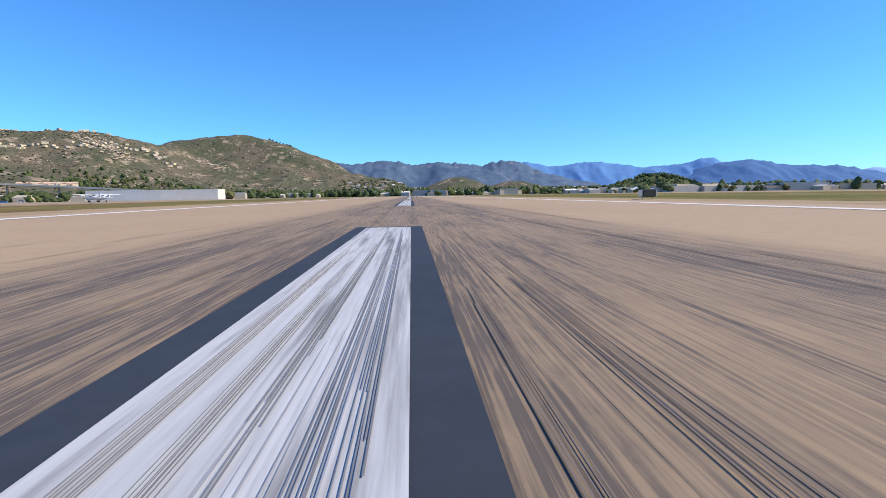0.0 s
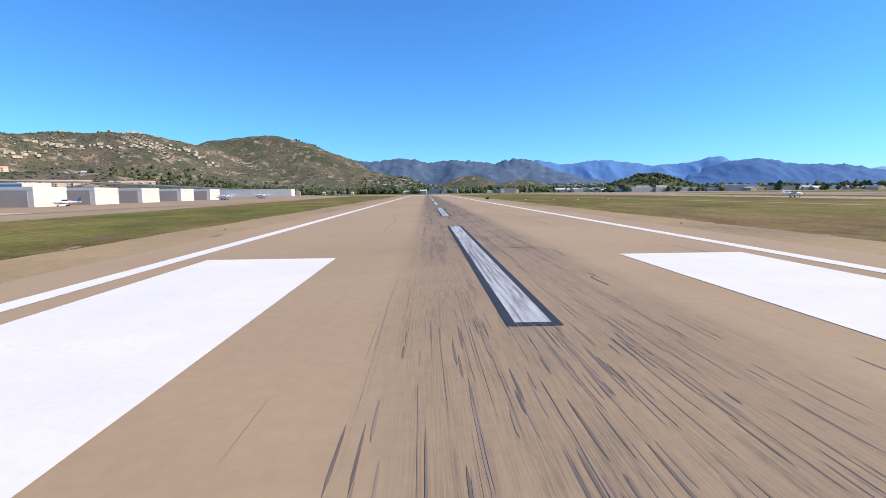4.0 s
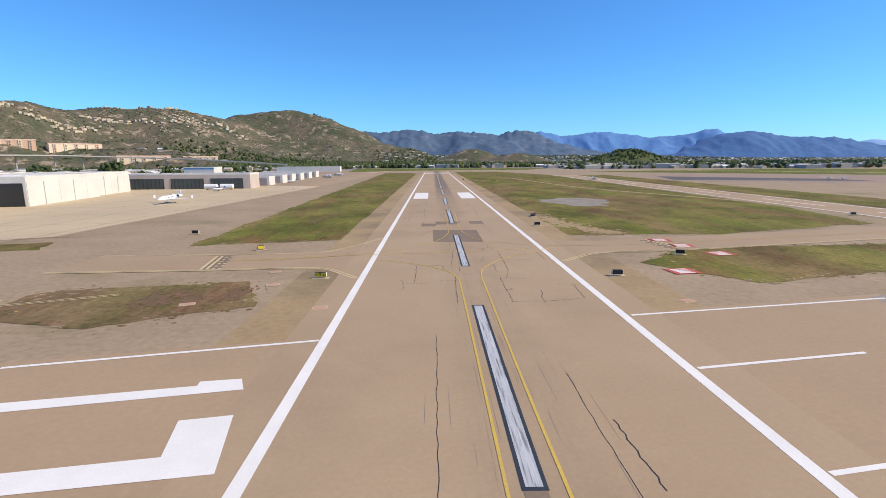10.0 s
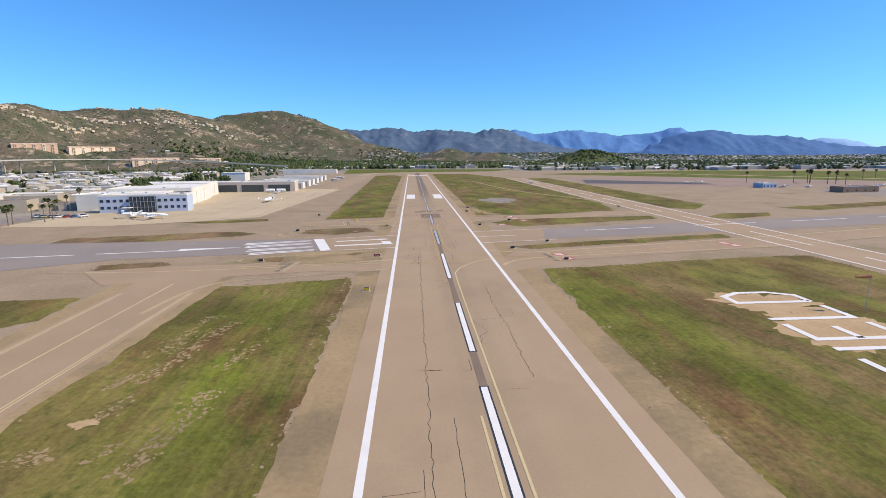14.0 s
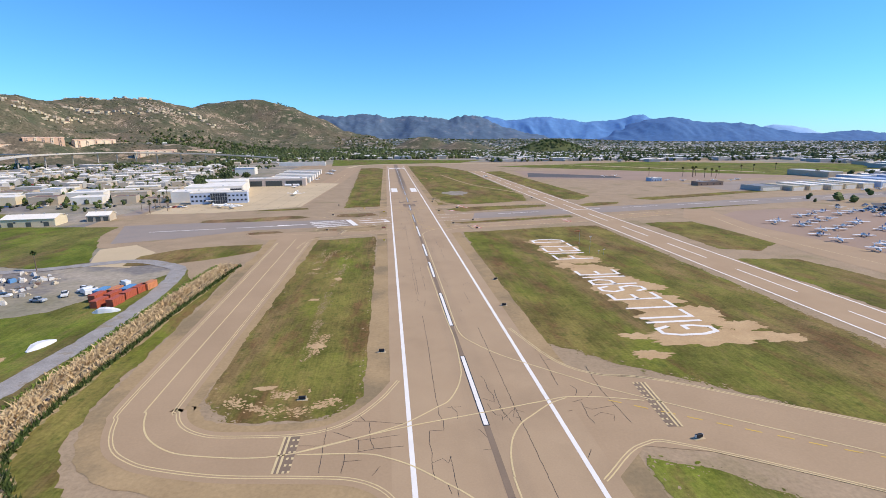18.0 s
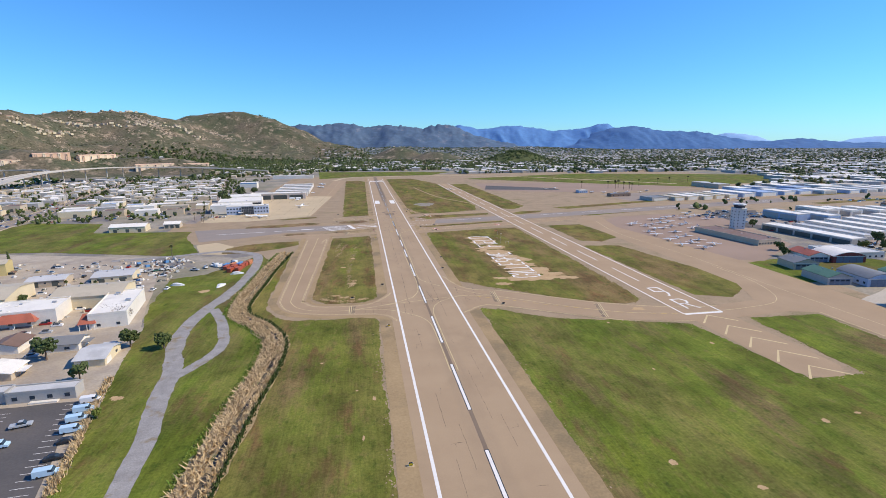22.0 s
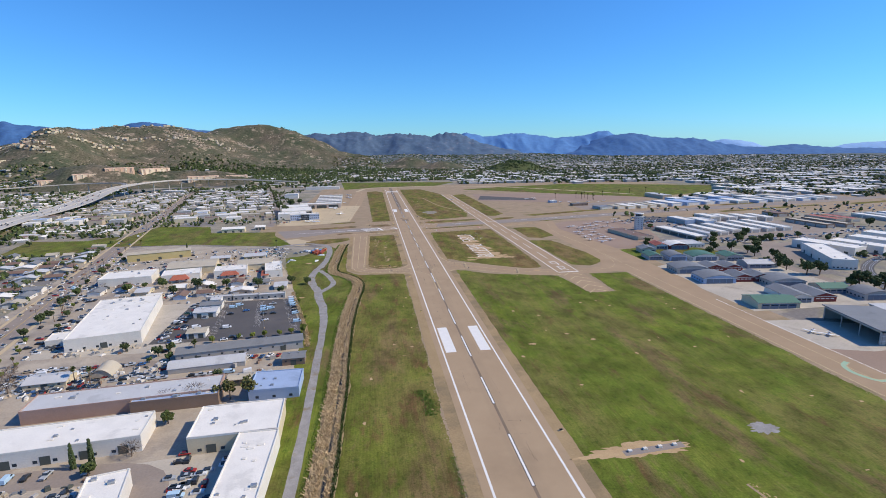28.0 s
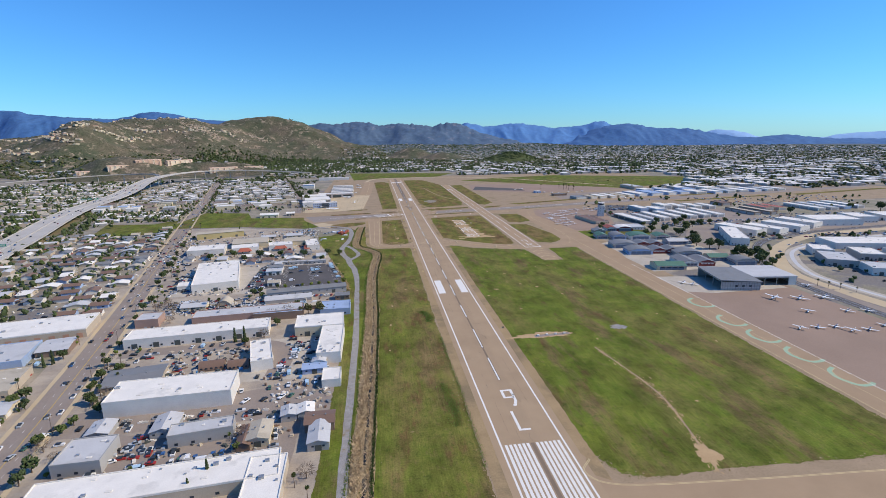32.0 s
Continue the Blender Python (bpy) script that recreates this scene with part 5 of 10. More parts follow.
def pitched_bm(w, d, h0, h1, over=0.4, along="x"):
    """A gable roof with thickness over a block of half sizes w, d."""
    bm = bmesh.new()
    if along == "x":
        sec = [(-d - over, h0 - 0.1), (0, h1), (d + over, h0 - 0.1), (d + over, h0 + 0.12), (0, h1 + 0.25), (-d - over, h0 + 0.12)]
        ring = [[bm.verts.new((sx, y, z)) for y, z in sec] for sx in (-w - over, w + over)]
    else:
        sec = [(-w - over, h0 - 0.1), (0, h1), (w + over, h0 - 0.1), (w + over, h0 + 0.12), (0, h1 + 0.25), (-w - over, h0 + 0.12)]
        ring = [[bm.verts.new((x, sy, z)) for x, z in sec] for sy in (-d - over, d + over)]
    n = 6
    for i in range(n):
        bm.faces.new((ring[0][i], ring[0][(i + 1) % n], ring[1][(i + 1) % n], ring[1][i]))
    for r in ring:
        bm.faces.new((r[0], r[1], r[4], r[5]))
        bm.faces.new((r[1], r[2], r[3], r[4]))
    bmesh.ops.recalc_face_normals(bm, faces=bm.faces)
    return bm


def gable_walls_bm(w, d, h0, h1, along="x"):
    bm = boxm(-w, w, -d, d, 0, h0)
    e = w if along == "x" else d
    for s in (-1, 1):
        if along == "x":
            tri = [(s * (w - 0.01), -d, h0), (s * (w - 0.01), d, h0), (s * (w - 0.01), 0, h1)]
            off = (-s * 0.2, 0, 0)
        else:
            tri = [(-w, s * (d - 0.01), h0), (w, s * (d - 0.01), h0), (0, s * (d - 0.01), h1)]
            off = (0, -s * 0.2, 0)
        a = [bm.verts.new(q) for q in tri]
        c = [bm.verts.new((q[0] + off[0], q[1] + off[1], q[2])) for q in tri]
        bm.faces.new(a)
        bm.faces.new(c[::-1])
        for i in range(3):
            bm.faces.new((a[i], c[i], c[(i + 1) % 3], a[(i + 1) % 3]))
    bmesh.ops.recalc_face_normals(bm, faces=bm.faces)
    return bm


def gable_building(x0, x1, y0, y1, h, rise, roof, wall, turn=0.0, along="x", name="shed", label="", doors=1, windows=3, group="", dmat="door_dark"):
    cx, cy, w, d = (x0 + x1) / 2, (y0 + y1) / 2, (x1 - x0) / 2, (y1 - y0) / 2
    b = thing(name, (cx, cy, -0.12), turn, label or "gable-roofed metal shed", "building", group)
    part("wall", gable_walls_bm(w, d, h, h + rise, along), wall, b)
    part("roof", pitched_bm(w, d, h, h + rise, 0.45, along), roof, b)
    for k in range(doors):
        c = -w + (k + 0.5) * 2 * w / max(doors, 1)
        part("door", boxm(c - 1.5, c + 1.5, -d - 0.08, -d - 0.02, 0, min(3.0, h - 0.4)), dmat, b)
    if windows:
        wall_windows(b, "w", -w, w, -d, d, h * 0.5, h * 0.5 + 0.9, windows, 1.1, out=0.05)
    for k in (-1, 1):
        part("roof_vent", boxm(k * w * 0.4 - 0.3, k * w * 0.4 + 0.3, -0.3, 0.3, h + rise + 0.15, h + rise + 0.8), "steel", b)
    return b


def arch_hangar(x0, x1, y0, y1, h, rise, roof, wall, turn=0.0, name="arched_hangar", label="", along="y", group="arched hangars", door="wall_grey", open_=False):
    """A hangar with a curved roof spanning x (along='y') and big west doors."""
    cx, cy, w, d = (x0 + x1) / 2, (y0 + y1) / 2, (x1 - x0) / 2, (y1 - y0) / 2
    b = thing(name, (cx, cy, -0.12), turn, label or "arched-roof aircraft hangar", "hangar", group)
    n = 14
    prof = [(-w + 2 * w * i / n, h + rise * (1 - (2 * i / n - 1) ** 2)) for i in range(n + 1)]
    bm = boxm(-w, w, -d, d, 0, h)
    for sy in (-d, d):
        f = bm.faces.new([bm.verts.new((x, sy, z)) for x, z in prof])
    bmesh.ops.recalc_face_normals(bm, faces=bm.faces)
    part("wall", bm, wall, b)
    bm = bmesh.new()
    rows = []
    for sy in (-d - 0.4, d + 0.4):
        rows.append(([bm.verts.new((x * 1.03, sy, z + 0.02)) for x, z in prof], [bm.verts.new((x * 1.03, sy, z + 0.3)) for x, z in prof]))
    for i in range(n):
        bm.faces.new((rows[0][1][i], rows[0][1][i + 1], rows[1][1][i + 1], rows[1][1][i]))
        bm.faces.new((rows[0][0][i], rows[1][0][i], rows[1][0][i + 1], rows[0][0][i + 1]))
        for r in rows:
            bm.faces.new((r[0][i], r[0][i + 1], r[1][i + 1], r[1][i]))
    for i in (0, n):
        bm.faces.new((rows[0][0][i], rows[0][1][i], rows[1][1][i], rows[1][0][i]))
    bmesh.ops.recalc_face_normals(bm, faces=bm.faces)
    part("roof", bm, roof, b)
    nd = 4
    for k in range(nd):
        c = -w * 0.82 + (k + 0.5) * 1.64 * w / nd
        # open_ only blackens the leaves, painting the shade of an open end
        part("sliding_door", boxm(c - 0.78 * w / nd, c + 0.78 * w / nd, -d - 0.14, -d - 0.03, 0, h - 0.3), "dark_open" if open_ else door, b)
    wall_windows(b, "n", -w, w, -d, d, 1.2, 2.4, 5, 1.4)
    return b


# --- industrial quarter beside the runway ---
flat_building(-208, -147, -932, -909, 8.5, "roof_white", "wall_white", 4, label="long white warehouse with a bright white roof", vents=16, windows=0)
flat_building(-243.3, -203.7, -723.5, -640.5, 7.5, "roof_white", "wall_white", 13, label="large white warehouse with a plain white roof", vents=34, ndoors=6, doors=1, windows=6)
flat_building(-251, -240, -716, -702, 4, "roof_white", "wall_white", 13, label="white annex of a large warehouse", vents=1)
flat_building(-207, -127, -805, -789, 6, "roof_pale", "wall_pink", 6, label="long pinkish brown block with a pale metal roof", vents=10)
flat_building(-247, -231, -807, -791, 6, "roof_pale", "wall_pink", 4, label="brown block with a pale grey roof", vents=3)
flat_building(-238, -146, -842, -823, 6.5, "roof_white", "wall_white", 6, label="long white business units with dark doorways", vents=14, doors=7, windows=14)
flat_building(-127, -93, -842, -818, 7, "roof_white", "wall_cream", 3, label="cream business unit with a white roof", vents=8, doors=2, windows=4)
flat_building(-107, -92, -888, -842, 7, "roof_white", "wall_white", 0, label="long white business wing with a white roof", vents=18, ndoors=5)
flat_building(-148.6, -135.8, -892, -859.6, 6.5, "roof_white", "wall_white", 13, label="cream walled unit with a flat white roof", vents=12)
gable_building(-164, -96, -748, -737, 5, 1.8, "roof_grey", "wall_grey", 9, label="very long grey metal shed", doors=3, windows=10)
flat_building(-113, -90, -803, -783, 5, "roof_blue", "wall_blue", 1, label="pale blue metal building with a blue roof", vents=5, windows=3)
gable_building(-127, -110, -786, -779, 3.4, 0.8, "roof_tan", "wall_brown", 4, label="rusty red shed with a pale roof", doors=2)
gable_building(-104, -92, -766, -757, 4, 0.8, "roof_grey", "wall_brown", 2, label="dark brown timber shed")
gable_building(-105, -91, -786, -779, 3.4, 0.7, "roof_tan", "wall_grey", 2, label="low shed with a rust-streaked roof")
flat_building(-163, -126, -806, -796, 5.5, "roof_blue", "wall_brown", 4, label="long building with a pale blue metal roof", vents=9)
flat_building(-206, -187, -979, -960, 6, "roof_pale", "wall_grey", 3, label="grey flat-roofed workshop beside the street", vents=6, ndoors=1, windows=3)
gable_building(-206, -196, -954, -942, 3.6, 1.2, "roof_pale", "wall_grey", 5, along="y", label="grey open shed")
flat_building(-166, -138, -963, -953, 6, "roof_pale", "wall_grey", 9, label="grey two storey workshop", vents=5, windows=4)
gable_building(-177, -166, -956, -941, 3.6, 1.6, "roof_pale", "wall_grey", 5, along="y", label="small pale gabled shed", doors=0)
gable_building(-224, -194, -905, -883, 3.6, 0.8, "roof_grey", "wall_tan", 10, label="grey roofed carport and workshop", doors=2)
flat_building(-204, -111, -1003, -985, 5.5, "roof_white", "wall_tan", 6, label="long strip of units with a patched white roof", vents=22, doors=0, windows=10)
flat_building(-123, -108, -1022, -985, 5.6, "roof_white", "wall_tan", 2, label="wing of units with a patched white roof", vents=8)
gable_building(-130, -120, -970, -955, 4, 1.2, "roof_tan", "wall_cream", 2, along="y", label="tan roofed house", doors=1, windows=2)
gable_building(-134, -128, -972, -957, 3, 1.2, "roof_brown", "wall_brown", 2, along="y", label="narrow brown shed", doors=0, windows=0)
gable_building(-105, -91, -962, -951, 4.5, 1.0, "roof_brown", "wall_brown", 2, label="rust brown metal shed", doors=0)
gable_building(-102, -92.5, -977, -960, 4.2, 1.3, "roof_pale", "wall_grey", 2, along="y", label="pale grey metal shed", doors=1, windows=2)
gable_building(-118, -110.5, -951, -942, 3.6, 1.0, "roof_pale", "wall_grey", 6, along="y", label="pale metal shed", doors=0, windows=1)
gable_building(-110, -102, -950, -941, 3.8, 1.0, "roof_white", "wall_grey", 6, along="y", label="white roofed metal shed", doors=0, windows=1)
flat_building(-101, -90.5, -919, -904, 4.5, "roof_white", "wall_white", 2, label="small white flat-roofed shed", vents=1)
gable_building(-114, -100, -901, -893, 3.4, 0.6, "roof_blue", "wall_blue", 4, label="blue metal shed beside the gravel track")
gable_building(-109, -101, -893, -886, 4, 1.2, "roof_pale", "wall_white", 0, along="y", label="pale gabled shed", doors=0, windows=1)
for x0, x1 in ((-182, -163), (-162, -143), (-142.5, -123)):
    t = flat_building(x0, x1, -638, -632.5, 3.4, "roof_pale", "wall_grey", 3, name="site_trailer", label="long grey office trailer with small windows", vents=0, windows=4, group="site trailers")
    part("ramp", boxm(-3, 5, -4.4, -2.9, 0, 0.5), "wall_white", t, "white access ramp")
for q in ((-179, -164, -676, -664, 4.0, "roof_pale"), (-180, -165, -660, -650, 4.0, "roof_grey"), (-170, -159, -716, -706, 3.6, "roof_tan"), (-175, -168, -650, -642, 5.0, "roof_pale")):
    gable_building(*q[:4], q[4], 0.9, q[5], "wall_white", 4, label="pale metal shed beside the car park", doors=2, windows=2)
arch_hangar(-148.5, -138.5, -779, -741, 2.6, 2.4, "roof_pale", "wall_grey", -83, name="quonset_shed", label="long grey arched metal shed", group="", along="y")
RUST = [(-174.2, -165.2, -890, -876, "roof_brown"), (-158.2, -149.7, -890, -878.5, "roof_brown"), (-201, -190, -766, -754, "roof_tan")]
for x0, x1, y0, y1, rf in RUST:
    arch_hangar(x0, x1, y0, y1, 0.8, 3.8, rf, "wall_brown" if rf == "roof_brown" else "wall_tan", 97 if rf == "roof_brown" else 4, name="quonset_hut", label="rust streaked quonset hut of corrugated steel", group="quonset huts", open_=True)
gable_building(-227, -208, -774, -762, 3, 1.4, "roof_pale", "wall_cream", 6, label="old house with a pale roof", name="house")
# --- warehouses by the green field ---
gable_building(-312, -252, -470.5, -455.5, 7.5, 1.2, "roof_tan", "wall_yellow", 18, label="long yellow warehouse with a pale metal roof", doors=3, windows=0)
gable_building(-247.5, -205.5, -543.5, -510.5, 6.5, 2.2, "roof_tan", "wall_cream", 10, label="cream warehouse with a shallow gabled roof", doors=1, windows=0)
flat_building(-290, -249, -576, -548, 6.5, "roof_white", "wall_white", 9, label="white warehouse", vents=8, doors=1)
flat_building(-241, -210, -571.5, -550.5, 6.5, "roof_white", "wall_white", 14, label="white warehouse with a red entrance canopy", vents=6, windows=4)
flat_building(-199, -171, -563, -543, 6.5, "roof_white", "wall_white", 10, label="white warehouse with a red tiled entrance", vents=8, windows=4)
flat_building(-154.5, -139.5, -571, -533, 6.5, "roof_white", "wall_white", 11, label="white warehouse with a red tiled entrance", vents=6, windows=2)
gable_building(-184, -153, -541, -516, 6.5, 2.0, "roof_tan", "wall_cream", 8, label="cream warehouse with dark doors", doors=2, windows=0)
gable_building(-189, -168, -492, -474, 4.0, 1.0, "roof_pale", "wall_cream", 10, label="cream shed with a pale roof", doors=2)
gable_building(-222, -203, -494, -480, 3.6, 0.9, "roof_pale", "wall_tan", 10, label="tan shed with a pale grey roof", doors=2)
for x, y, w, tn in ((-183.6, -564.4, 8, 10), (-223.6, -573.6, 8, 14), (-151.4, -571, 3.5, 11)):
    c = thing("tiled_canopy", (x, y, 2.8), tn, "red tiled canopy over a warehouse entrance", "canopy")
    bm = bmesh.new()
    vs = [bm.verts.new(q) for q in ((-w, -2.6, 0), (w, -2.6, 0), (w * 0.6, 2.2, 3.6), (-w * 0.6, 2.2, 3.6), (-w, 2.2, 0), (w, 2.2, 0))]
    for f in ((0, 1, 2, 3), (0, 3, 4), (1, 5, 2), (4, 3, 2, 5), (0, 4, 5, 1)):
        bm.faces.new([vs[i] for i in f])
    bmesh.ops.recalc_face_normals(bm, faces=bm.faces)
    part("tiles", bm, "roof_red", c)
    for k in (-0.8, 0, 0.8):
        part("post", tubem((k * w, -2.3, -2.9), (k * w, -2.3, 0.05), 0.14), "wall_white", c)
# --- left of the street ---
flat_building(-343, -277, -825, -790, 6, "roof_white", "wall_tan", 12, label="long white roofed units with brick-red doors", vents=12, doors=8, dmat="wall_terra")
flat_building(-320, -290, -868, -835, 5, "roof_pale", "wall_blue", 12, label="pale blue walled unit", vents=4)
gable_building(-290, -272, -850, -828, 4, 0.9, "roof_pale", "wall_brown", 12, label="workshop with a brown fascia", doors=3)
flat_building(-305, -272, -908, -876, 4.5, "roof_tan", "wall_tan", 12, label="tan flat-roofed units", vents=6, windows=6)
# --- airfield, town side ---
paint("office_panel", (0.47, 0.53, 0.65))
office = flat_building(-184.6, -139.1, -204.6, -192.6, 9.6, "roof_white", "office_panel", 9, name="office_hangar", label="blue-panelled hangar offices with a glazed entrance", vents=6)
for z in (2.2, 6.0):
    for k in range(14):
        if k in (5, 6, 7, 8):
            continue
        c = -22.7 + (k + 0.5) * 45.5 / 14
        part("window", boxm(c - 0.85, c + 0.85, -6.1, -6.02, z, z + 1.5), "glass", office)
g = part("glazed_entrance", boxm(-6.5, 6.5, -8.1, -6.0, 0, 9.2), "glass", office, "dark glass entrance bay")
for k in range(8):
    x = -6.5 + k * 13 / 7
    part("mullion", boxm(x - 0.1, x + 0.1, -8.25, -8.08, 0, 9.3), "steel", g)
for k in range(4):
    z = 0.2 + k * 3.0
    part("transom", boxm(-6.6, 6.6, -8.23, -8.1, z - 0.1, z + 0.1), "steel", g)
part("canopy", boxm(-10, -5, -11.5, -6.1, 3.0, 3.35), "wall_white", office, "white entrance canopy")
flat_building(-207, -162, -190, -164, 9.0, "roof_white", "wall_white", 9, name="hangar_annex", label="low white block joining the offices to the hangar", vents=5)
for x0, x1, y0, y1, lb in ((-207.4, -157.4, -163, -111, "white aircraft hangar with tall sliding doors, its end wide open"), (-218.5, -168.5, -106, -70, "white aircraft hangar with tall closed sliding doors")):
    hang2 = flat_building(x0, x1, y0, y1, 10.5, "roof_white", "wall_white", 9, name="aircraft_hangar", label=lb, vents=5)
    d = y1 - y0
    for k in range(5):
        part("sliding_door", boxm(25.05, 25.25 + 0.12 * (k % 2), -d / 2 + k * d / 5 + 0.2, -d / 2 + (k + 1) * d / 5 - 0.2, 0, 9), "wall_white", hang2, "tall white door leaf")
        part("door_seam", boxm(25.02, 25.1, -d / 2 + (k + 1) * d / 5 - 0.19, -d / 2 + (k + 1) * d / 5 + 0.19, 0, 9), "steel", hang2)
    if d > 40:
        # the wall is closed; a near-black slab imitates the shade inside
        part("open_doorway", boxm(2, 24, -d / 2 - 0.3, -d / 2 - 0.06, 0, 8.6), "dark_open", hang2, "near-black panel standing in for a shaded doorway")
paint("hangar_beige", (0.60, 0.50, 0.42))
hang3 = flat_building(-190, -113, -49, -31, 8.6, "roof_white", "hangar_beige", 3, name="aircraft_hangar", label="cream row hangar with three dark wide doors", vents=8)
for k in range(3):
    c = -20 + k * 22.5
    dd = part("hangar_door", boxm(c - 9.3, c + 9.3, -9.2, -9.05, 0, 6.2), "door_dark", hang3, "dark green wide hangar door")
    for j in range(9):
        part("door_rib", boxm(c - 9.3 + j * 2.3, c - 9.15 + j * 2.3, -9.3, -9.2, 0, 6.2), "dark_open", dd)
paint("door_beige", (0.44, 0.38, 0.33))
for k, (y, x1, ln_) in enumerate([(-10, -114, 52), (23, -115, 52), (51, -116, 52), (81, -117, 52), (116, -118.5, 52), (151, -120, 52)]):
    hb = flat_building(x1 - ln_, x1, y, y + 14, 5.4, "roof_white", "wall_white", 2, name="t_hangar", label="low white T-hangar with wide closed doors", vents=0, group="T-hangars")
    for j in range(2):
        c = -ln_ / 2 + (j + 0.5) * ln_ / 2
        part("hangar_door", boxm(c - ln_ * 0.22, c + ln_ * 0.22, -7.2, -7.04, 0, 4.8), "door_beige", hb)
flat_building(-250, -221, 154, 176, 10, "roof_white", "wall_white", 2, name="warehouse", label="white block with a blue band behind the hangars", vents=3, band="container_blue")
flat_building(-232, -141, 392, 408, 7, "roof_white", "wall_white", 2, name="aircraft_hangar", label="far white hangar at the runway end", vents=2)
for x0, x1, y0, y1, h, w in ((-262, -232, -307, -291, 5, "wall_cream"), (-221, -207, -290, -279, 4, "wall_tan")):
    gable_building(x0, x1, y0, y1, h, 2.0, "roof_white", w, 6, label="white roofed shed beside the green field", doors=3, windows=2)
# --- airfield, hangar side ---
paint("door_slate", (0.16, 0.20, 0.26), spread=0.08)
SIDE = [("g", 226, 240, -573, -553, "roof_green", "wall_grey", "grey hangar with a dark green gabled roof"), ("a", 244.5, 262, -580, -558, "roof_grey", "wall_blue", "blue-grey hangar with a curved grey roof"),
        ("a", 267, 293, -585, -564, "roof_green", "wall_white", "white hangar with a curved green roof and a row of windows"), ("g", 299, 317, -590, -570, "roof_green", "wall_grey", "grey hangar with a green gabled roof"),
        ("a", 221.5, 250.5, -628, -607, "roof_grey", "wall_grey", "grey hangar with a broad curved roof"), ("a", 223.5, 251, -662, -641, "roof_grey", "wall_blue", "blue-grey hangar with a broad curved roof"),
        ("g", 251.5, 267.5, -627, -608, "roof_grey", "hangar_red", "dark red hangar with white trim and a grey roof"), ("g", 268.2, 284, -629, -610, "roof_grey", "hangar_red", "dark red hangar with white trim and a grey roof"),
        ("g", 253, 268, -661, -642, "roof_grey", "hangar_red", "dark red hangar with white trim and a grey roof"), ("g", 268.7, 284, -663, -644, "roof_grey", "hangar_red", "dark red hangar with white trim and a grey roof"),
        ("x", 297, 322, -622, -604, "roof_pale", "wall_grey", "long grey gabled hangar"), ("a", 271, 299, -681, -660, "roof_grey", "wall_grey", "grey arched hangar"),
        ("x", 219, 249, -728, -708, "roof_green", "wall_cream", "cream hangar with a long green roof"), ("g", 252, 270, -719, -690, "roof_grey", "wall_white", "white fronted hangar with a grey roof"),
        ("g", 271, 288, -720, -694, "roof_grey", "hangar_red", "dark red hangar with a grey roof"), ("x", 294, 316, -704, -688, "roof_green", "wall_cream", "low hangar with a green roof"),
        ("a", 310, 332, -724, -706, "roof_grey", "wall_grey", "small grey arched hangar"), ("g", 262, 276, -525, -505, "roof_red", "wall_white", "white hangar with a red gable"), ("a", 276, 298, -530, -510, "roof_white", "hangar_red", "red fronted hangar with a white roof"),
        ("g", 236, 252, -540, -525, "roof_grey", "wall_tan", "low tan shed")]
paint("hangar_red", (0.24, 0.055, 0.045), spread=0.12)
for k, x0, x1, y0, y1, rf, wl, lb in SIDE:
    if k == "a":
        hb = arch_hangar(x0, x1, y0, y1, 4.4, 2.6, rf, wl, -8, label=lb, door="door_slate")
        part("eaves_trim", boxm(-(x1 - x0) / 2 - 0.3, (x1 - x0) / 2 + 0.3, -(y1 - y0) / 2 - 0.16, -(y1 - y0) / 2 - 0.02, 4.2, 4.6), "wall_white", hb, "white eaves trim")
    else:
        hb = gable_building(x0, x1, y0, y1, 4.4, 2.4, rf, wl, -8, along="x" if k == "x" else "y", name="aircraft_hangar", label=lb, doors=0, windows=0, group="private hangars", dmat="door_slate")
        w, d = (x1 - x0) / 2, (y1 - y0) / 2
        for j in range(4):
            part("door_leaf", boxm(-w * 0.84 + j * w * 0.42, -w * 0.84 + (j + 0.94) * w * 0.42, -d - 0.09, -d - 0.02, 0, 3.5), wl if wl == "hangar_red" else "door_slate", hb)
            part("window", boxm(-w * 0.8 + j * w * 0.42, -w * 0.8 + (j + 0.75) * w * 0.42, -d - 0.12, -d - 0.09, 2.2, 3.0), "glass" if wl != "hangar_red" else "wall_white", hb)
        part("eaves_trim", boxm(-w - 0.3, w + 0.3, -d - 0.14, -d - 0.02, 3.9, 4.2), "wall_white", hb, "white eaves trim")
# big open hangar, its wide front towards the field
bh = thing("open_hangar", (236.5, -796, -0.12), -11, "large grey hangar with a sloped metal roof and open front", "hangar")
part("south_wall", boxm(0, 34, -0.4, 0, 0, 7.8), "wall_grey", bh, "ribbed grey wall")
part("north_wall", boxm(0, 34, 46, 46.4, 0, 7.8), "wall_grey", bh)
part("back_wall", boxm(33.6, 34, 0, 46, 0, 7.6), "wall_grey", bh)
part("lintel", boxm(0, 0.5, 0, 46, 7.6, 9.0), "wall_grey", bh)
for k in range(4):
    part("front_post", boxm(0.02, 0.48, k * 15.1, k * 15.1 + 0.6, 0, 7.6), "steel", bh)
for k in range(15):
    part("wall_rib", boxm(0.8 + k * 2.3, 1.0 + k * 2.3, -0.52, -0.4, 0, 7.8), "roof_grey", bh)
for z in (2.6, 5.6):
    part("panel_strip", boxm(0.2, 33.8, -0.5, -0.41, z, z + 0.35), "roof_pale", bh)
for k in range(3):
    part("window", boxm(12 + k * 6, 14.2 + k * 6, -0.56, -0.42, 3.4, 4.8), "glass", bh)
bm = bmesh.new()
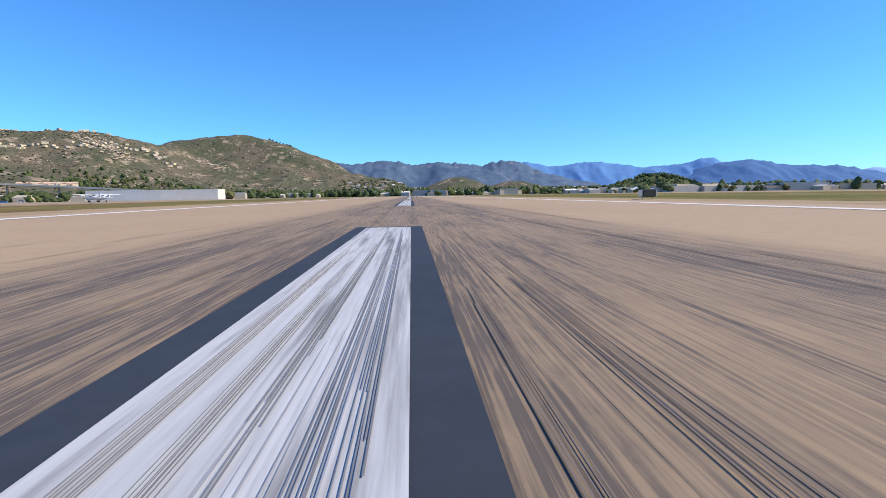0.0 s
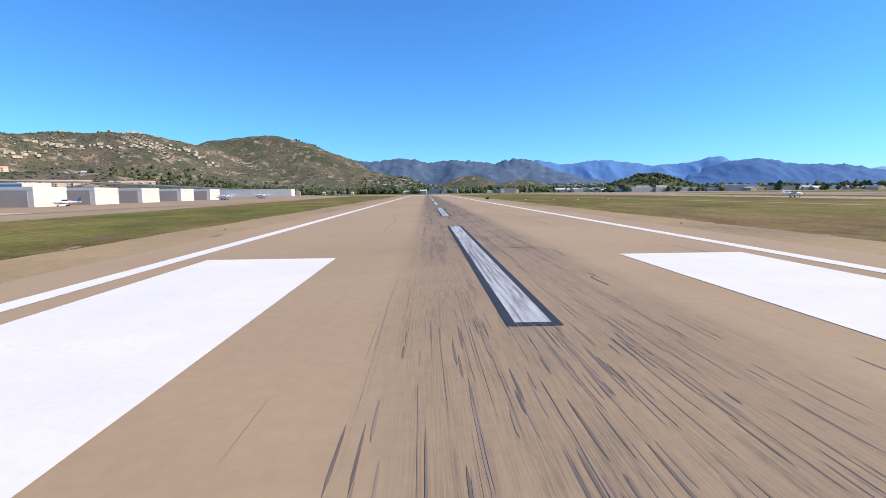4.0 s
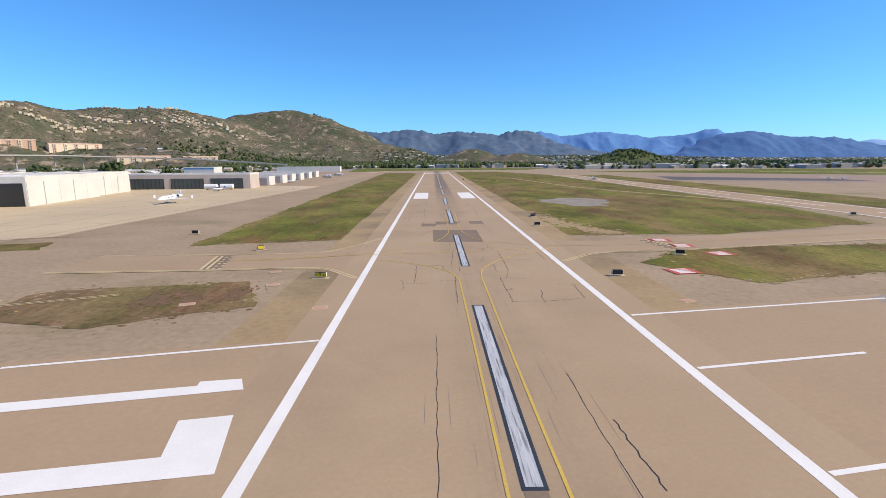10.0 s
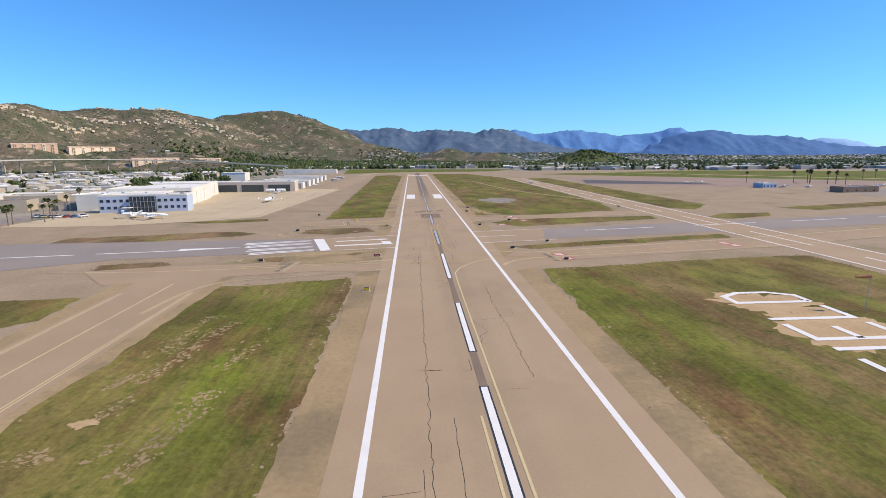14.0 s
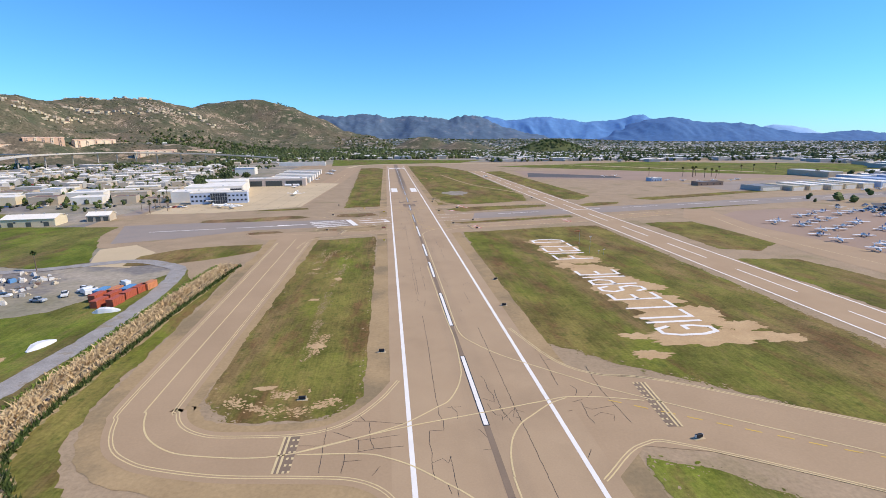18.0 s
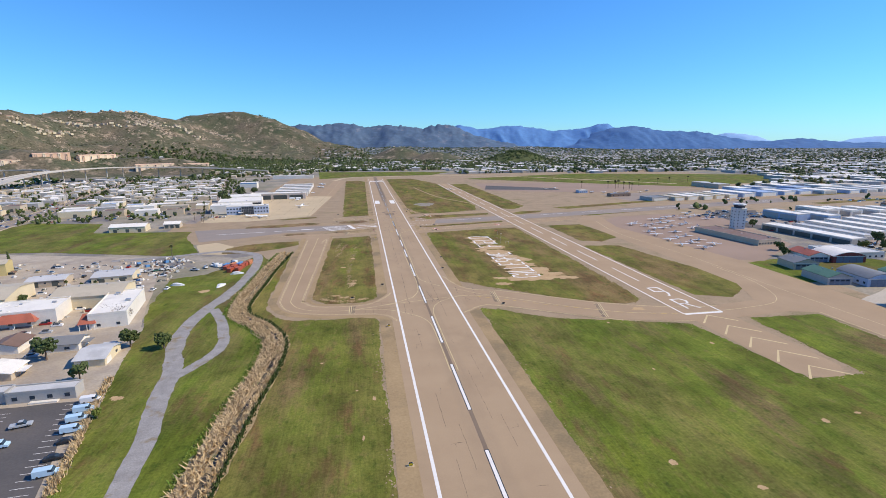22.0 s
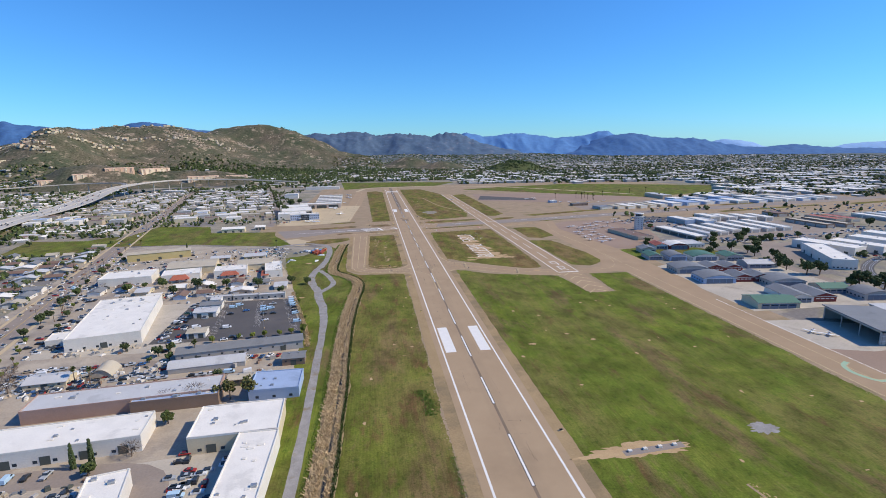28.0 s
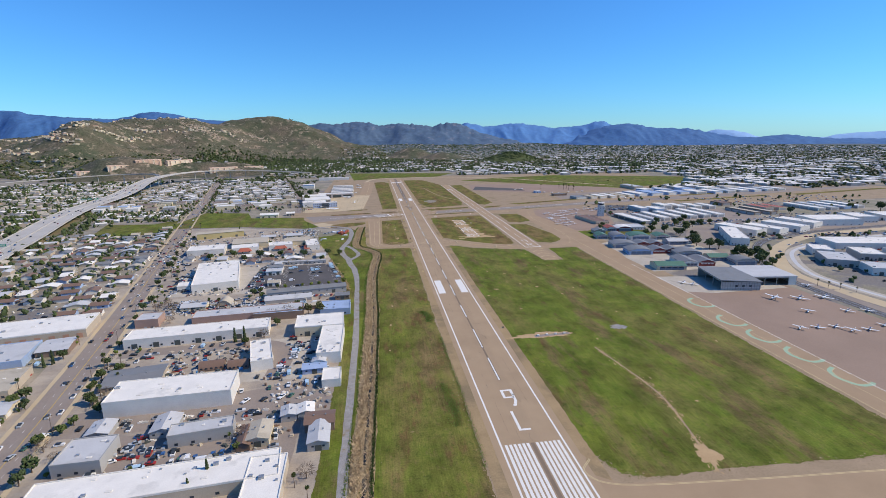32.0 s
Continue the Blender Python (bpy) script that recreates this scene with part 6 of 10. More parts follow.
vs = [bm.verts.new(q) for q in ((-1.2, -1.2, 9.0), (35.2, -1.2, 7.85), (35.2, 47.4, 7.85), (-1.2, 47.4, 9.0), (-1.2, -1.2, 9.6), (35.2, -1.2, 8.4), (35.2, 47.4, 8.4), (-1.2, 47.4, 9.6))]
for f in ((0, 3, 2, 1), (4, 5, 6, 7), (0, 1, 5, 4), (1, 2, 6, 5), (2, 3, 7, 6), (3, 0, 4, 7)):
    bm.faces.new([vs[i] for i in f])
part("roof", bm, "roof_grey", bh)
bh2 = thing("open_hangar", (276, -776, -0.12), -8, "long pale-roofed hangar with a wide dark opening", "hangar")
part("back_wall", boxm(0, 40, 25, 25.4, 0, 8), "wall_grey", bh2)
part("side_wall", boxm(39.6, 40, -12, 25, 0, 8), "wall_grey", bh2)
part("front_wall", boxm(33, 39.6, -12, -11.6, 0, 8), "wall_white", bh2)
part("lintel", boxm(0, 33, -12, -11.6, 6.6, 8), "wall_grey", bh2)
part("roof", boxm(-0.5, 40.6, -12.7, 26, 8, 8.5), "roof_pale", bh2)
for k in range(4):
    part("post", boxm(k * 10.9 + 0.1, k * 10.9 + 0.5, -12, -11.5, 0, 6.6), "steel", bh2)
# control tower
tw = thing("control_tower", (311, -398, -0.12), -10, "grey concrete control tower with a glazed cab", "tower")
part("shaft", boxm(-4.6, 4.6, -4.6, 4.6, 0, 18.5, bevel=0.3), "tower_grey", tw)
for k in range(6):
    for s in (-1, 1):
        part("window", boxm(s * 2.4 - 0.5, s * 2.4 + 0.5, -4.72, -4.6, 2 + k * 2.7, 3.0 + k * 2.7), "glass", tw)
        part("window", boxm(-4.72, -4.6, s * 2.4 - 0.5, s * 2.4 + 0.5, 2 + k * 2.7, 3.0 + k * 2.7), "glass", tw)
bm = bmesh.new()
bmesh.ops.create_cone(bm, cap_ends=True, segments=8, radius1=6.6, radius2=6.6, depth=0.6, matrix=Matrix.Translation((0, 0, 18.8)))
part("gallery", bm, "tower_grey", tw)
bm = bmesh.new()
bmesh.ops.create_cone(bm, cap_ends=True, segments=8, radius1=4.4, radius2=5.2, depth=3.0, matrix=Matrix.Translation((0, 0, 20.6)))
cab = part("cab", bm, "glass", tw, "dark tinted glass cab")
bm = bmesh.new()
bmesh.ops.create_cone(bm, cap_ends=True, segments=8, radius1=6.0, radius2=5.4, depth=0.9, matrix=Matrix.Translation((0, 0, 22.5)))
part("cab_roof", bm, "tower_grey", tw)
for k in range(8):
    a = k * math.tau / 8
    part("gallery_post", tubem((6.4 * math.cos(a), 6.4 * math.sin(a), 19), (6.4 * math.cos(a), 6.4 * math.sin(a), 20.1), 0.07, n=5), "steel", tw)
part("mast", tubem((0, 0, 22.9), (0, 0, 27), 0.12, 0.05, n=6), "steel", tw)
tm = flat_building(266, 288, -470, -404, 4, "roof_brown", "wall_tan", 6, name="terminal_building", label="low terminal building with a dark roof beside the tower", vents=4, windows=8)
flat_building(288, 322, -522, -496, 4, "roof_pale", "wall_white", -5, name="terminal_building", label="low white airport building", vents=3, windows=8)
# long white T-hangar rows
THANG = [(334, 350, -484, -404, 5, "roof_white", "wall_grey"), (362, 374, -470, -408, 4.5, "roof_pale", "wall_white"), (384, 397, -462, -398, 5, "roof_white", "wall_white"), (409, 423, -452, -394, 5, "roof_white", "wall_white"), (436, 450, -452, -388, 5, "roof_white", "wall_white"), (462, 476, -448, -378, 5, "roof_white", "wall_white"), (488, 502, -446, -372, 5, "roof_white", "wall_white"),
         (395, 411, -374, -334, 7, "roof_white", "wall_blue"), (416, 432, -388, -352, 7, "roof_white", "wall_blue"), (452, 470, -352, -316, 7, "roof_white", "wall_white"), (478, 494, -356, -318, 6, "roof_white", "wall_white"), (506, 522, -362, -322, 6, "roof_white", "wall_white"), (532, 546, -366, -326, 6, "roof_white", "wall_white"), (436, 448, -372, -340, 5, "roof_pale", "wall_white"),
         (560, 574, -440, -376, 5, "roof_tan", "wall_brown"), (590, 604, -440, -372, 5, "roof_tan", "wall_brown"), (584, 606, -330, -300, 5, "roof_brown", "wall_brown"), (616, 634, -400, -350, 5, "roof_red", "wall_tan"), (640, 658, -402, -352, 5, "roof_red", "wall_cream"), (700, 716, -420, -350, 5, "roof_white", "wall_white"), (728, 744, -418, -346, 5, "roof_pale", "wall_white"), (758, 774, -414, -342, 5, "roof_white", "wall_blue"), (790, 806, -410, -338, 5, "roof_white", "wall_white")]
WORD = dict(roof_white="white", roof_pale="pale grey", roof_tan="tan", roof_brown="brown", roof_red="red-brown", roof_blue="pale blue")
for k, (x0, x1, y0, y1, h, rf, wl) in enumerate(THANG):
    hb = flat_building(x0, x1, y0, y1, h, rf, wl, 5, name="t_hangar", label=f"long T-hangar row with a {WORD[rf]} metal roof", vents=0, group="T-hangars")
    w, d = (x1 - x0) / 2, (y1 - y0) / 2
    n = max(2, int(d / 8))
    for j in range(n):
        # row at x 334: dark panels stand in for the shade in open bays
        part("hangar_door", boxm(-w - 0.12, -w - 0.02, -d + 1 + j * 2 * d / n, -d - 1 + (j + 1) * 2 * d / n, 0, h - 1.3), "door_dark" if x0 == 334 else "wall_grey", hb)
    part("hangar_door", boxm(-w * 0.7, w * 0.7, -d - 0.12, -d - 0.02, 0, h - 1.2), "wall_blue" if wl == "wall_blue" else "wall_grey", hb)
# hangar rows beyond the crossing runway
FARH = [(354, 382, -184, -160, 4.5, "roof_grey", "wall_grey"), (386, 402, -188, -156, 4.5, "roof_tan", "wall_cream"), (406, 424, -186, -148, 5, "roof_white", "wall_cream"), (430, 446, -186, -142, 5, "roof_white", "wall_cream"), (452, 468, -180, -136, 5, "roof_tan", "wall_cream"), (474, 490, -178, -130, 5, "roof_white", "wall_cream"), (500, 524, -172, -116, 6, "roof_white", "wall_blue"), (534, 566, -166, -110, 6, "roof_blue", "wall_blue"), (578, 602, -160, -116, 5.5, "roof_white", "wall_blue"),
        (612, 640, -152, -116, 5, "roof_blue", "wall_blue"), (648, 676, -158, -112, 5, "roof_white", "wall_white"), (656, 690, -100, -66, 5, "roof_blue", "wall_blue"), (690, 714, -160, -108, 5, "roof_white", "wall_blue"), (726, 750, -156, -104, 5, "roof_pale", "wall_white"), (762, 786, -150, -100, 5, "roof_white", "wall_white"), (798, 822, -148, -96, 5, "roof_white", "wall_blue"), (834, 856, -144, -92, 5, "roof_pale", "wall_white"), (868, 890, -140, -88, 5, "roof_white", "wall_white"), (720, 760, -90, -56, 5, "roof_white", "wall_white"), (780, 820, -84, -50, 5, "roof_tan", "wall_white"), (600, 630, -96, -60, 5, "roof_pale", "wall_blue"), (560, 588, -92, -62, 5, "roof_white", "wall_blue")]
for k, (x0, x1, y0, y1, h, rf, wl) in enumerate(FARH):
    hb = flat_building(x0, x1, y0, y1, h, dict(roof_grey="roof_grey").get(rf, rf), wl, 10, name="far_hangar", label=f"hangar row beyond the crossing runway, {dict(WORD, roof_grey='grey')[rf]} roof", vents=0, group="far hangars")
    w, d = (x1 - x0) / 2, (y1 - y0) / 2
    part("hangar_door", boxm(-w * 0.8, w * 0.8, -d - 0.12, -d - 0.02, 0, h - 1.2), "wall_white" if wl != "wall_white" else "wall_grey", hb)
    part("hangar_door", boxm(-w - 0.12, -w - 0.02, -d * 0.85, d * 0.85, 0, h - 1.4), "wall_grey" if wl != "wall_blue" else "roof_blue", hb)
for x0, x1, y0, y1, w in ((308, 322, -62, -50, "wall_blue"), (330, 362, -122, -110, "wall_brown")):
    flat_building(x0, x1, y0, y1, 4, "roof_grey" if w != "wall_blue" else "roof_white", w, 4, name="airfield_shed", label="small far airfield building by the ramp", vents=1, windows=4)
# white business blocks inside the bend of the road
for x0, x1, y0, y1, h, tn in ((388, 408, -644, -562, 9, -27), (428, 452, -592, -532, 8, 20), (464, 486, -592, -542, 8, 20), (506, 530, -580, -526, 8, 20), (548, 572, -558, -504, 8, 20), (582, 652, -548, -504, 9, -8), (664, 696, -534, -494, 9, -8), (720, 790, -530, -490, 8, -8)):
    flat_building(x0, x1, y0, y1, h, "roof_white", "wall_white", tn, name="business_block", label="white tilt-up business block with a white roof", vents=6, windows=6, ndoors=4)
for x0, x1, y0, y1, tn in ((478, 600, -690, -652, -12), (430, 450, -704, -676, -30), (408, 436, -750, -708, -30), (462, 486, -732, -698, -25), (416, 446, -786, -758, -25), (500, 560, -745, -712, -14), (455, 500, -790, -760, -20), (620, 700, -690, -650, -12), (580, 650, -755, -715, -12), (690, 780, -740, -700, -12), (520, 580, -800, -765, -12)):
    flat_building(x0, x1, y0, y1, 7, "roof_white" if x0 % 4 else "roof_pale", "wall_white" if x0 % 3 else "wall_grey", tn, name="business_block", label="white roofed warehouse beyond the channel", vents=6, windows=6, doors=2)

# ---- roads, channel, freeway ----
street = line("street", STREET, 17, -0.05, "street", None, rounded=5)
tagged(street, "grey-brown street with faint lane lines", "road", kind="structure")
for sh, mt, w in ((-10.2, "concrete", 2.0), (10.2, "concrete", 2.2), (-9.0, "concrete", 0.4), (8.9, "concrete", 0.4)):
    part("kerb" if w < 1 else "sidewalk", ribbon_bm(smooth_line(STREET, 5), w, 0.02 if w > 1 else 0.03, shift=sh), mt, street, "pale concrete edge")
line("lane_line", STREET, 0.35, -0.03, "yellow", street, rounded=5)
for sh in (-3.6, 3.6):
    part("lane_line", ribbon_bm(STREET[:9], 0.18, -0.028, dash=(3, 9), shift=sh), "white", street)
for pts, w, lb in [([(-285, -795), (-400, -830), (-560, -880)], 8, "side street"), ([(-305, -668), (-420, -690), (-600, -720)], 8, "side street"), ([(-300, -560), (-420, -600)], 8, "side street"), ([(-205, -265), (-225, -100), (-300, 250), (-380, 560)], 11, "tree-lined street"),
                   ([(-340, -500), (-470, -540)], 8, "side street"), ([(-330, -310), (-520, -330)], 8, "side street"), ([(-255, -755), (-160, -752), (-125, -775)], 7, "yard road"), ([(-236, -935), (-120, -922)], 14, "yard road"), ([(-236, -855), (-150, -850), (-130, -870), (-130, -900)], 12, "yard road"),
                   ([(328, -1060), (326, -880), (330, -760), (334, -690), (335, -648), (342, -600), (360, -570), (377, -548), (410, -515), (447, -493), (560, -472), (760, -452)], 11, "curving road"), ([(344, -880), (337, -795), (347, -748), (389, -687), (432, -647), (507, -605), (585, -588), (656, -580), (820, -556)], 15, "pale curving road")]:
    tagged(line("road", pts, w, -0.055 + 0.0005 * (len(pts)), "street" if "pale" not in lb else "concrete", None, rounded=5), "grey " + lb + " through the town", "road", kind="structure")
CHANNEL = [(366, -900), (356, -793), (364, -751), (393, -704), (427, -671), (486, -644), (544, -627), (606, -618), (820, -588)]
chan = line("channel", CHANNEL, 13, -0.045, "padgrey", None, rounded=5)
tagged(chan, "pale concrete flood channel", "channel", kind="structure")
part("channel_floor", ribbon_bm(smooth_line(CHANNEL, 5), 4.2, -0.035), "roof_pale", chan, "blue-grey wet channel floor")
part("railway_bed", ribbon_bm(smooth_line([(316, -960), (318.7, -796), (331, -745), (368, -683), (414, -631), (490, -592), (585, -572), (820, -540)], 5), 10, -0.038), "lot", chan, "dark railway bed")
for sh in (-3.2, -1.6, 1.6, 3.2):
    part("rail", ribbon_bm(smooth_line([(316, -960), (318.7, -796), (331, -745), (368, -683), (414, -631), (490, -592), (585, -572), (820, -540)], 5), 0.3, -0.03, shift=sh), "steel", chan)
for pts, mt, lb in [([(-190, -642), (-121, -640), (-96, -722), (-190, -722)], "lot", "dark asphalt car park"), ([(-250, -735), (-165, -735), (-165, -640), (-260, -640)], "padgrey", "pale concrete yard"), ([(-150, -905), (-108, -905), (-108, -842), (-150, -846)], "padgrey", "pale concrete parking yard"),
                    ([(-225, -950), (-92, -945), (-92, -905), (-225, -935)], "street", "worn asphalt yard"), ([(-240, -790), (-165, -785), (-165, -752), (-245, -752)], "yardmix", "patchy yard full of cars"), ([(-205, -905), (-150, -900), (-150, -852), (-230, -858)], "yardmix", "patchy earth yard"),
                    ([(-208, -985), (-108, -984), (-108, -950), (-208, -952)], "street", "asphalt yard between workshops"), ([(-150, -420), (-130, -425), (-132, -395), (-150, -375), (-163, -385)], "concrete", "pale concrete ramp to the yard"),
                    ([(345, -490), (560, -470), (560, -340), (345, -345)], "street", "asphalt between the hangar rows"), ([(360, -600), (800, -560), (800, -480), (400, -520)], "street", "asphalt round the business blocks"), ([(330, -420), (420, -295), (380, -280), (320, -350)], "lot", "car park behind the tower"),
                    ([(212, -600), (300, -560), (330, -560), (330, -730), (212, -730)], "padgrey", "pale concrete between the hangars"), ([(208, -520), (300, -500), (330, -560), (212, -566)], "lush", "lawn among the hangars"), ([(330, -180), (960, -130), (960, 0), (330, -90)], "street", "asphalt round the far hangars")]:
    tagged(part("yard", sheet_bm(ragged(pts, 8, 0.6, pts[0][0]), -0.0585 + 0.0003 * (len(lb) % 17)), mt, None, lb), category="yard", kind="structure")
GRAVEL = [(-85, -1130), (-85, -1005), (-84.6, -930), (-84, -850), (-86, -750), (-87.3, -705), (-91, -668), (-96, -645), (-99.5, -622), (-105.5, -602), (-109, -580), (-108, -556), (-104, -533), (-101, -500), (-101.5, -467), (-105.5, -437), (-113, -424), (-135, -413), (-167, -424), (-205, -431)]


def ragged_band(pts, width, seed, near=0.0):
    """An outline round a wandering band with frayed edges."""
    ps = smooth_line(pts, 14)
    out = [[], []]
    for i, p in enumerate(ps):
        d = (ps[min(i + 1, len(ps) - 1)] - ps[max(i - 1, 0)]).normalized()
        n_ = Vector((d.y, -d.x, 0))
        for j, sg in enumerate((-1, 1)):
            w = (width - near * min(1.0, max(0.0, (-650 - p.y) / 80))) / 2 * (1 + 0.22 * noise.noise((i * 0.16, j * 9 + seed, 0)) + 0.2 * noise.noise((i * 0.7, j * 5, seed)))
            q = p + n_ * sg * w
            out[j].append((q.x, q.y))
    return out[0] + out[1][::-1]


gravel = part("gravel_track", sheet_bm(ragged_band(GRAVEL, 6.4, 1, 2.2), 0.012), "gravel")
tagged(gravel, "winding grey gravel track beside a reedy ditch", "track", kind="structure")
part("track_branch", sheet_bm(ragged_band([(-97, -628), (-90.5, -614), (-88, -601), (-91, -587), (-96, -571), (-104, -553)], 4.6, 2), 0.016), "gravel", gravel)
DITCH = [(-78, -1130), (-77.2, -1006), (-75.4, -943), (-74, -890), (-72, -811), (-72.6, -750), (-71.5, -700), (-69, -660), (-66, -622), (-67.5, -600), (-76, -582), (-85, -571), (-90.5, -560), (-92, -540), (-91, -510), (-89.7, -467), (-87, -427)]
ditch = part("ditch", sheet_bm(ragged_band(DITCH, 10.5, 4), 0.004), "straw")
tagged(ditch, "muddy ditch with dark standing water", "ditch", kind="structure")
part("mud_bed", ribbon_bm(smooth_line(DITCH, 8), 2.0, 0.008, dash=(26, 9), shift=1.0), "mud", ditch, "dark muddy bed")
part("water", ribbon_bm(smooth_line(DITCH, 8), 1.3, 0.012, dash=(11, 17), shift=1.0), "water", ditch, "dark standing water")
# freeway
paint("sign_green", (0.02, 0.22, 0.14), 0.4)
FWY = [(-440, -800, 4), (-500, -600, 4.5), (-537, -461, 5), (-610, -204, 6), (-635.4, 7.9, 8), (-646.8, 110.9, 13), (-664, 225, 20), (-668, 310, 24.5), (-654, 405.6, 26.5), (-625, 494.4, 26.5), (-590, 548, 25), (-532.6, 578, 23), (-450.9, 592.8, 20), (-367.9, 598.5, 15), (-278.6, 598.4, 9)]


def raised_road(name, pts, width, mat, label, thick=1.3, solid_until=0):
    ps = smooth_line(pts, 8)
    ob = thing(name, (0, 0, 0), 0, label, "freeway")
    ob.location = (0, 0, 0)
    deck, rail = bmesh.new(), [bmesh.new(), bmesh.new()]
    def sweep(bm, sec):
        prev = None
        for i, p in enumerate(ps):
            d = ps[min(i + 1, len(ps) - 1)] - ps[max(i - 1, 0)]
            d.z = 0
            d.normalize()
            s = Vector((d.y, -d.x, 0))
            k = 1.0 if width < 20 else 1.0 - 0.42 * min(1.0, max(0.0, (p.y - 120) / 260))
            cur = [bm.verts.new(p + s * a * k + Vector((0, 0, b))) for a, b in sec]
            if prev:
                for j in range(len(sec)):
                    k = (j + 1) % len(sec)
                    bm.faces.new((prev[j], prev[k], cur[k], cur[j]))
            prev = cur
        bmesh.ops.recalc_face_normals(bm, faces=bm.faces)
    w = width / 2
    sweep(deck, [(-w, 0), (w, 0), (w, -0.6), (w - 2, -thick), (-w + 2, -thick), (-w, -0.6)])
    part("deck", deck, mat, ob)
    for i, sx in enumerate((-1, 1)):
        a, b = sorted((sx * (w - 0.4), sx * w))
        sweep(rail[i], [(a, 0), (b, 0), (b, 1.0), (a, 1.0)])
        part("barrier", rail[i], "freeway", ob)
    mid = bmesh.new()
    sweep(mid, [(-0.3, 0), (0.3, 0), (0.3, 0.9), (-0.3, 0.9)])
    part("median", mid, "freeway", ob)
    for i, p in enumerate(ps):
        if i % 5 == 2 and p.z > 5:
            part("pier", tubem((p.x, p.y, -0.2), (p.x, p.y, p.z - thick), 1.1, 1.1, 10), "freeway", ob)
    return ob


raised_road("freeway", FWY, 44, "freeway", "pale concrete freeway curving past the hill on piers")
raised_road("freeway_ramp", [(-1040, 300, 20), (-930, 400, 23), (-830, 455, 25), (-735, 440, 26), (-680, 370, 25)], 12, "freeway", "pale freeway ramp behind the interchange")
for x, y in ((-515, -545), (-640, -85)):
    g = thing("sign_gantry", (x, y, 7.6), 15, "green freeway direction sign on a steel gantry", "road sign", "freeway signs")
    for sx in (-1, 1):
        part("post", tubem((sx * 19, 0, -0.2), (sx * 19, 0, 7.5), 0.25, n=8), "steel", g)
    part("beam", boxm(-19, 19, -0.25, 0.25, 6.9, 7.4), "steel", g)
    for k in range(3):
        pn = part("sign_panel", boxm(-15 + k * 11, -7 + k * 11, -0.45, -0.3, 5.6, 8.6, bevel=0.04), "sign_green", g, "green sign panel")
        for j in range(2):
            part("legend_bar", boxm(-14 + k * 11, -8.5 + k * 11, -0.48, -0.455, 6.3 + j * 1.1, 6.8 + j * 1.1), "wall_white", pn)
emb = line("embankment", [q[:2] for q in FWY[:5]], 70, -0.05, "dryslope", None, rounded=6)
tagged(emb, "dry brown verge below the freeway", "verge", kind="structure")
# apartments below the hill
paint("apartment_pink", (0.72, 0.48, 0.33))
paint("apartment_cream", (0.84, 0.67, 0.48))
for x, y, w, d, n, tn in ((-890, 604, 76, 18, 5, 34), (-824, 654, 78, 18, 6, 36), (-751, 726, 94, 18, 5, 52), (-594, 697, 94, 18, 5, 30), (-500, 742, 66, 14, 2, 24), (-985, 590, 64, 16, 4, 30)):
    z = min(hill_height(x + u * math.cos(radians(tn)) + 10 * math.sin(radians(tn)), y + u * math.sin(radians(tn)) - 10 * math.cos(radians(tn))) for u in (-w / 2, 0, w / 2))
    a = thing("apartment_block", (x, y, z - 1.5), tn, "terracotta and cream apartment block below the hill", "apartment building", "hillside apartments")
    part("wall", boxm(-w / 2, w / 2, -d / 2, d / 2, 0, 4 + n * 3.2), "apartment_pink" if n == 6 else "apartment_cream", a)
    for k in range(5):
        u = -w / 2 + (k + 0.5) * w / 5
        part("bay", boxm(u - 2.6, u + 2.6, -d / 2 - 1.6, -d / 2, 0, 4 + n * 3.2 + (1.5 if k % 2 else 0)), "apartment_cream" if k % 2 else "apartment_pink", a)
        part("hip_roof", pitched_bm(w / 10 + 0.6, d / 2, 4 + n * 3.2, 6 + n * 3.2, 0.3), "apartment_pink", a).location = (u, 0, 0)
        for j in range(n):
            part("window", boxm(u - 1.2, u + 1.2, -d / 2 - 1.7, -d / 2 - 1.61, 4 + j * 3.2, 5.6 + j * 3.2), "glass", a)

# ---- plants ----
def leaf_material(name, a, b, rand=0.25):
    m = material(name, a, b, 0.6, 3.0, 0.8, spread=0.3, rand=rand)
    return m


M["leaf"] = leaf_material("dull_green_leaves", (0.055, 0.078, 0.020), (0.085, 0.105, 0.028))
M["leaf_dark"] = leaf_material("dark_conifer_leaves", (0.046, 0.066, 0.022), (0.066, 0.086, 0.028))
M["leaf_olive"] = leaf_material("olive_leaves", (0.10, 0.10, 0.03), (0.14, 0.13, 0.04))
M["leaf_bright"] = leaf_material("fresh_green_leaves", (0.11, 0.145, 0.022), (0.15, 0.17, 0.03))
M["twig"] = material("bare_twigs", (0.16, 0.115, 0.085), (0.12, 0.09, 0.07), 0.6, 3.0, 0.95, spread=0.25)


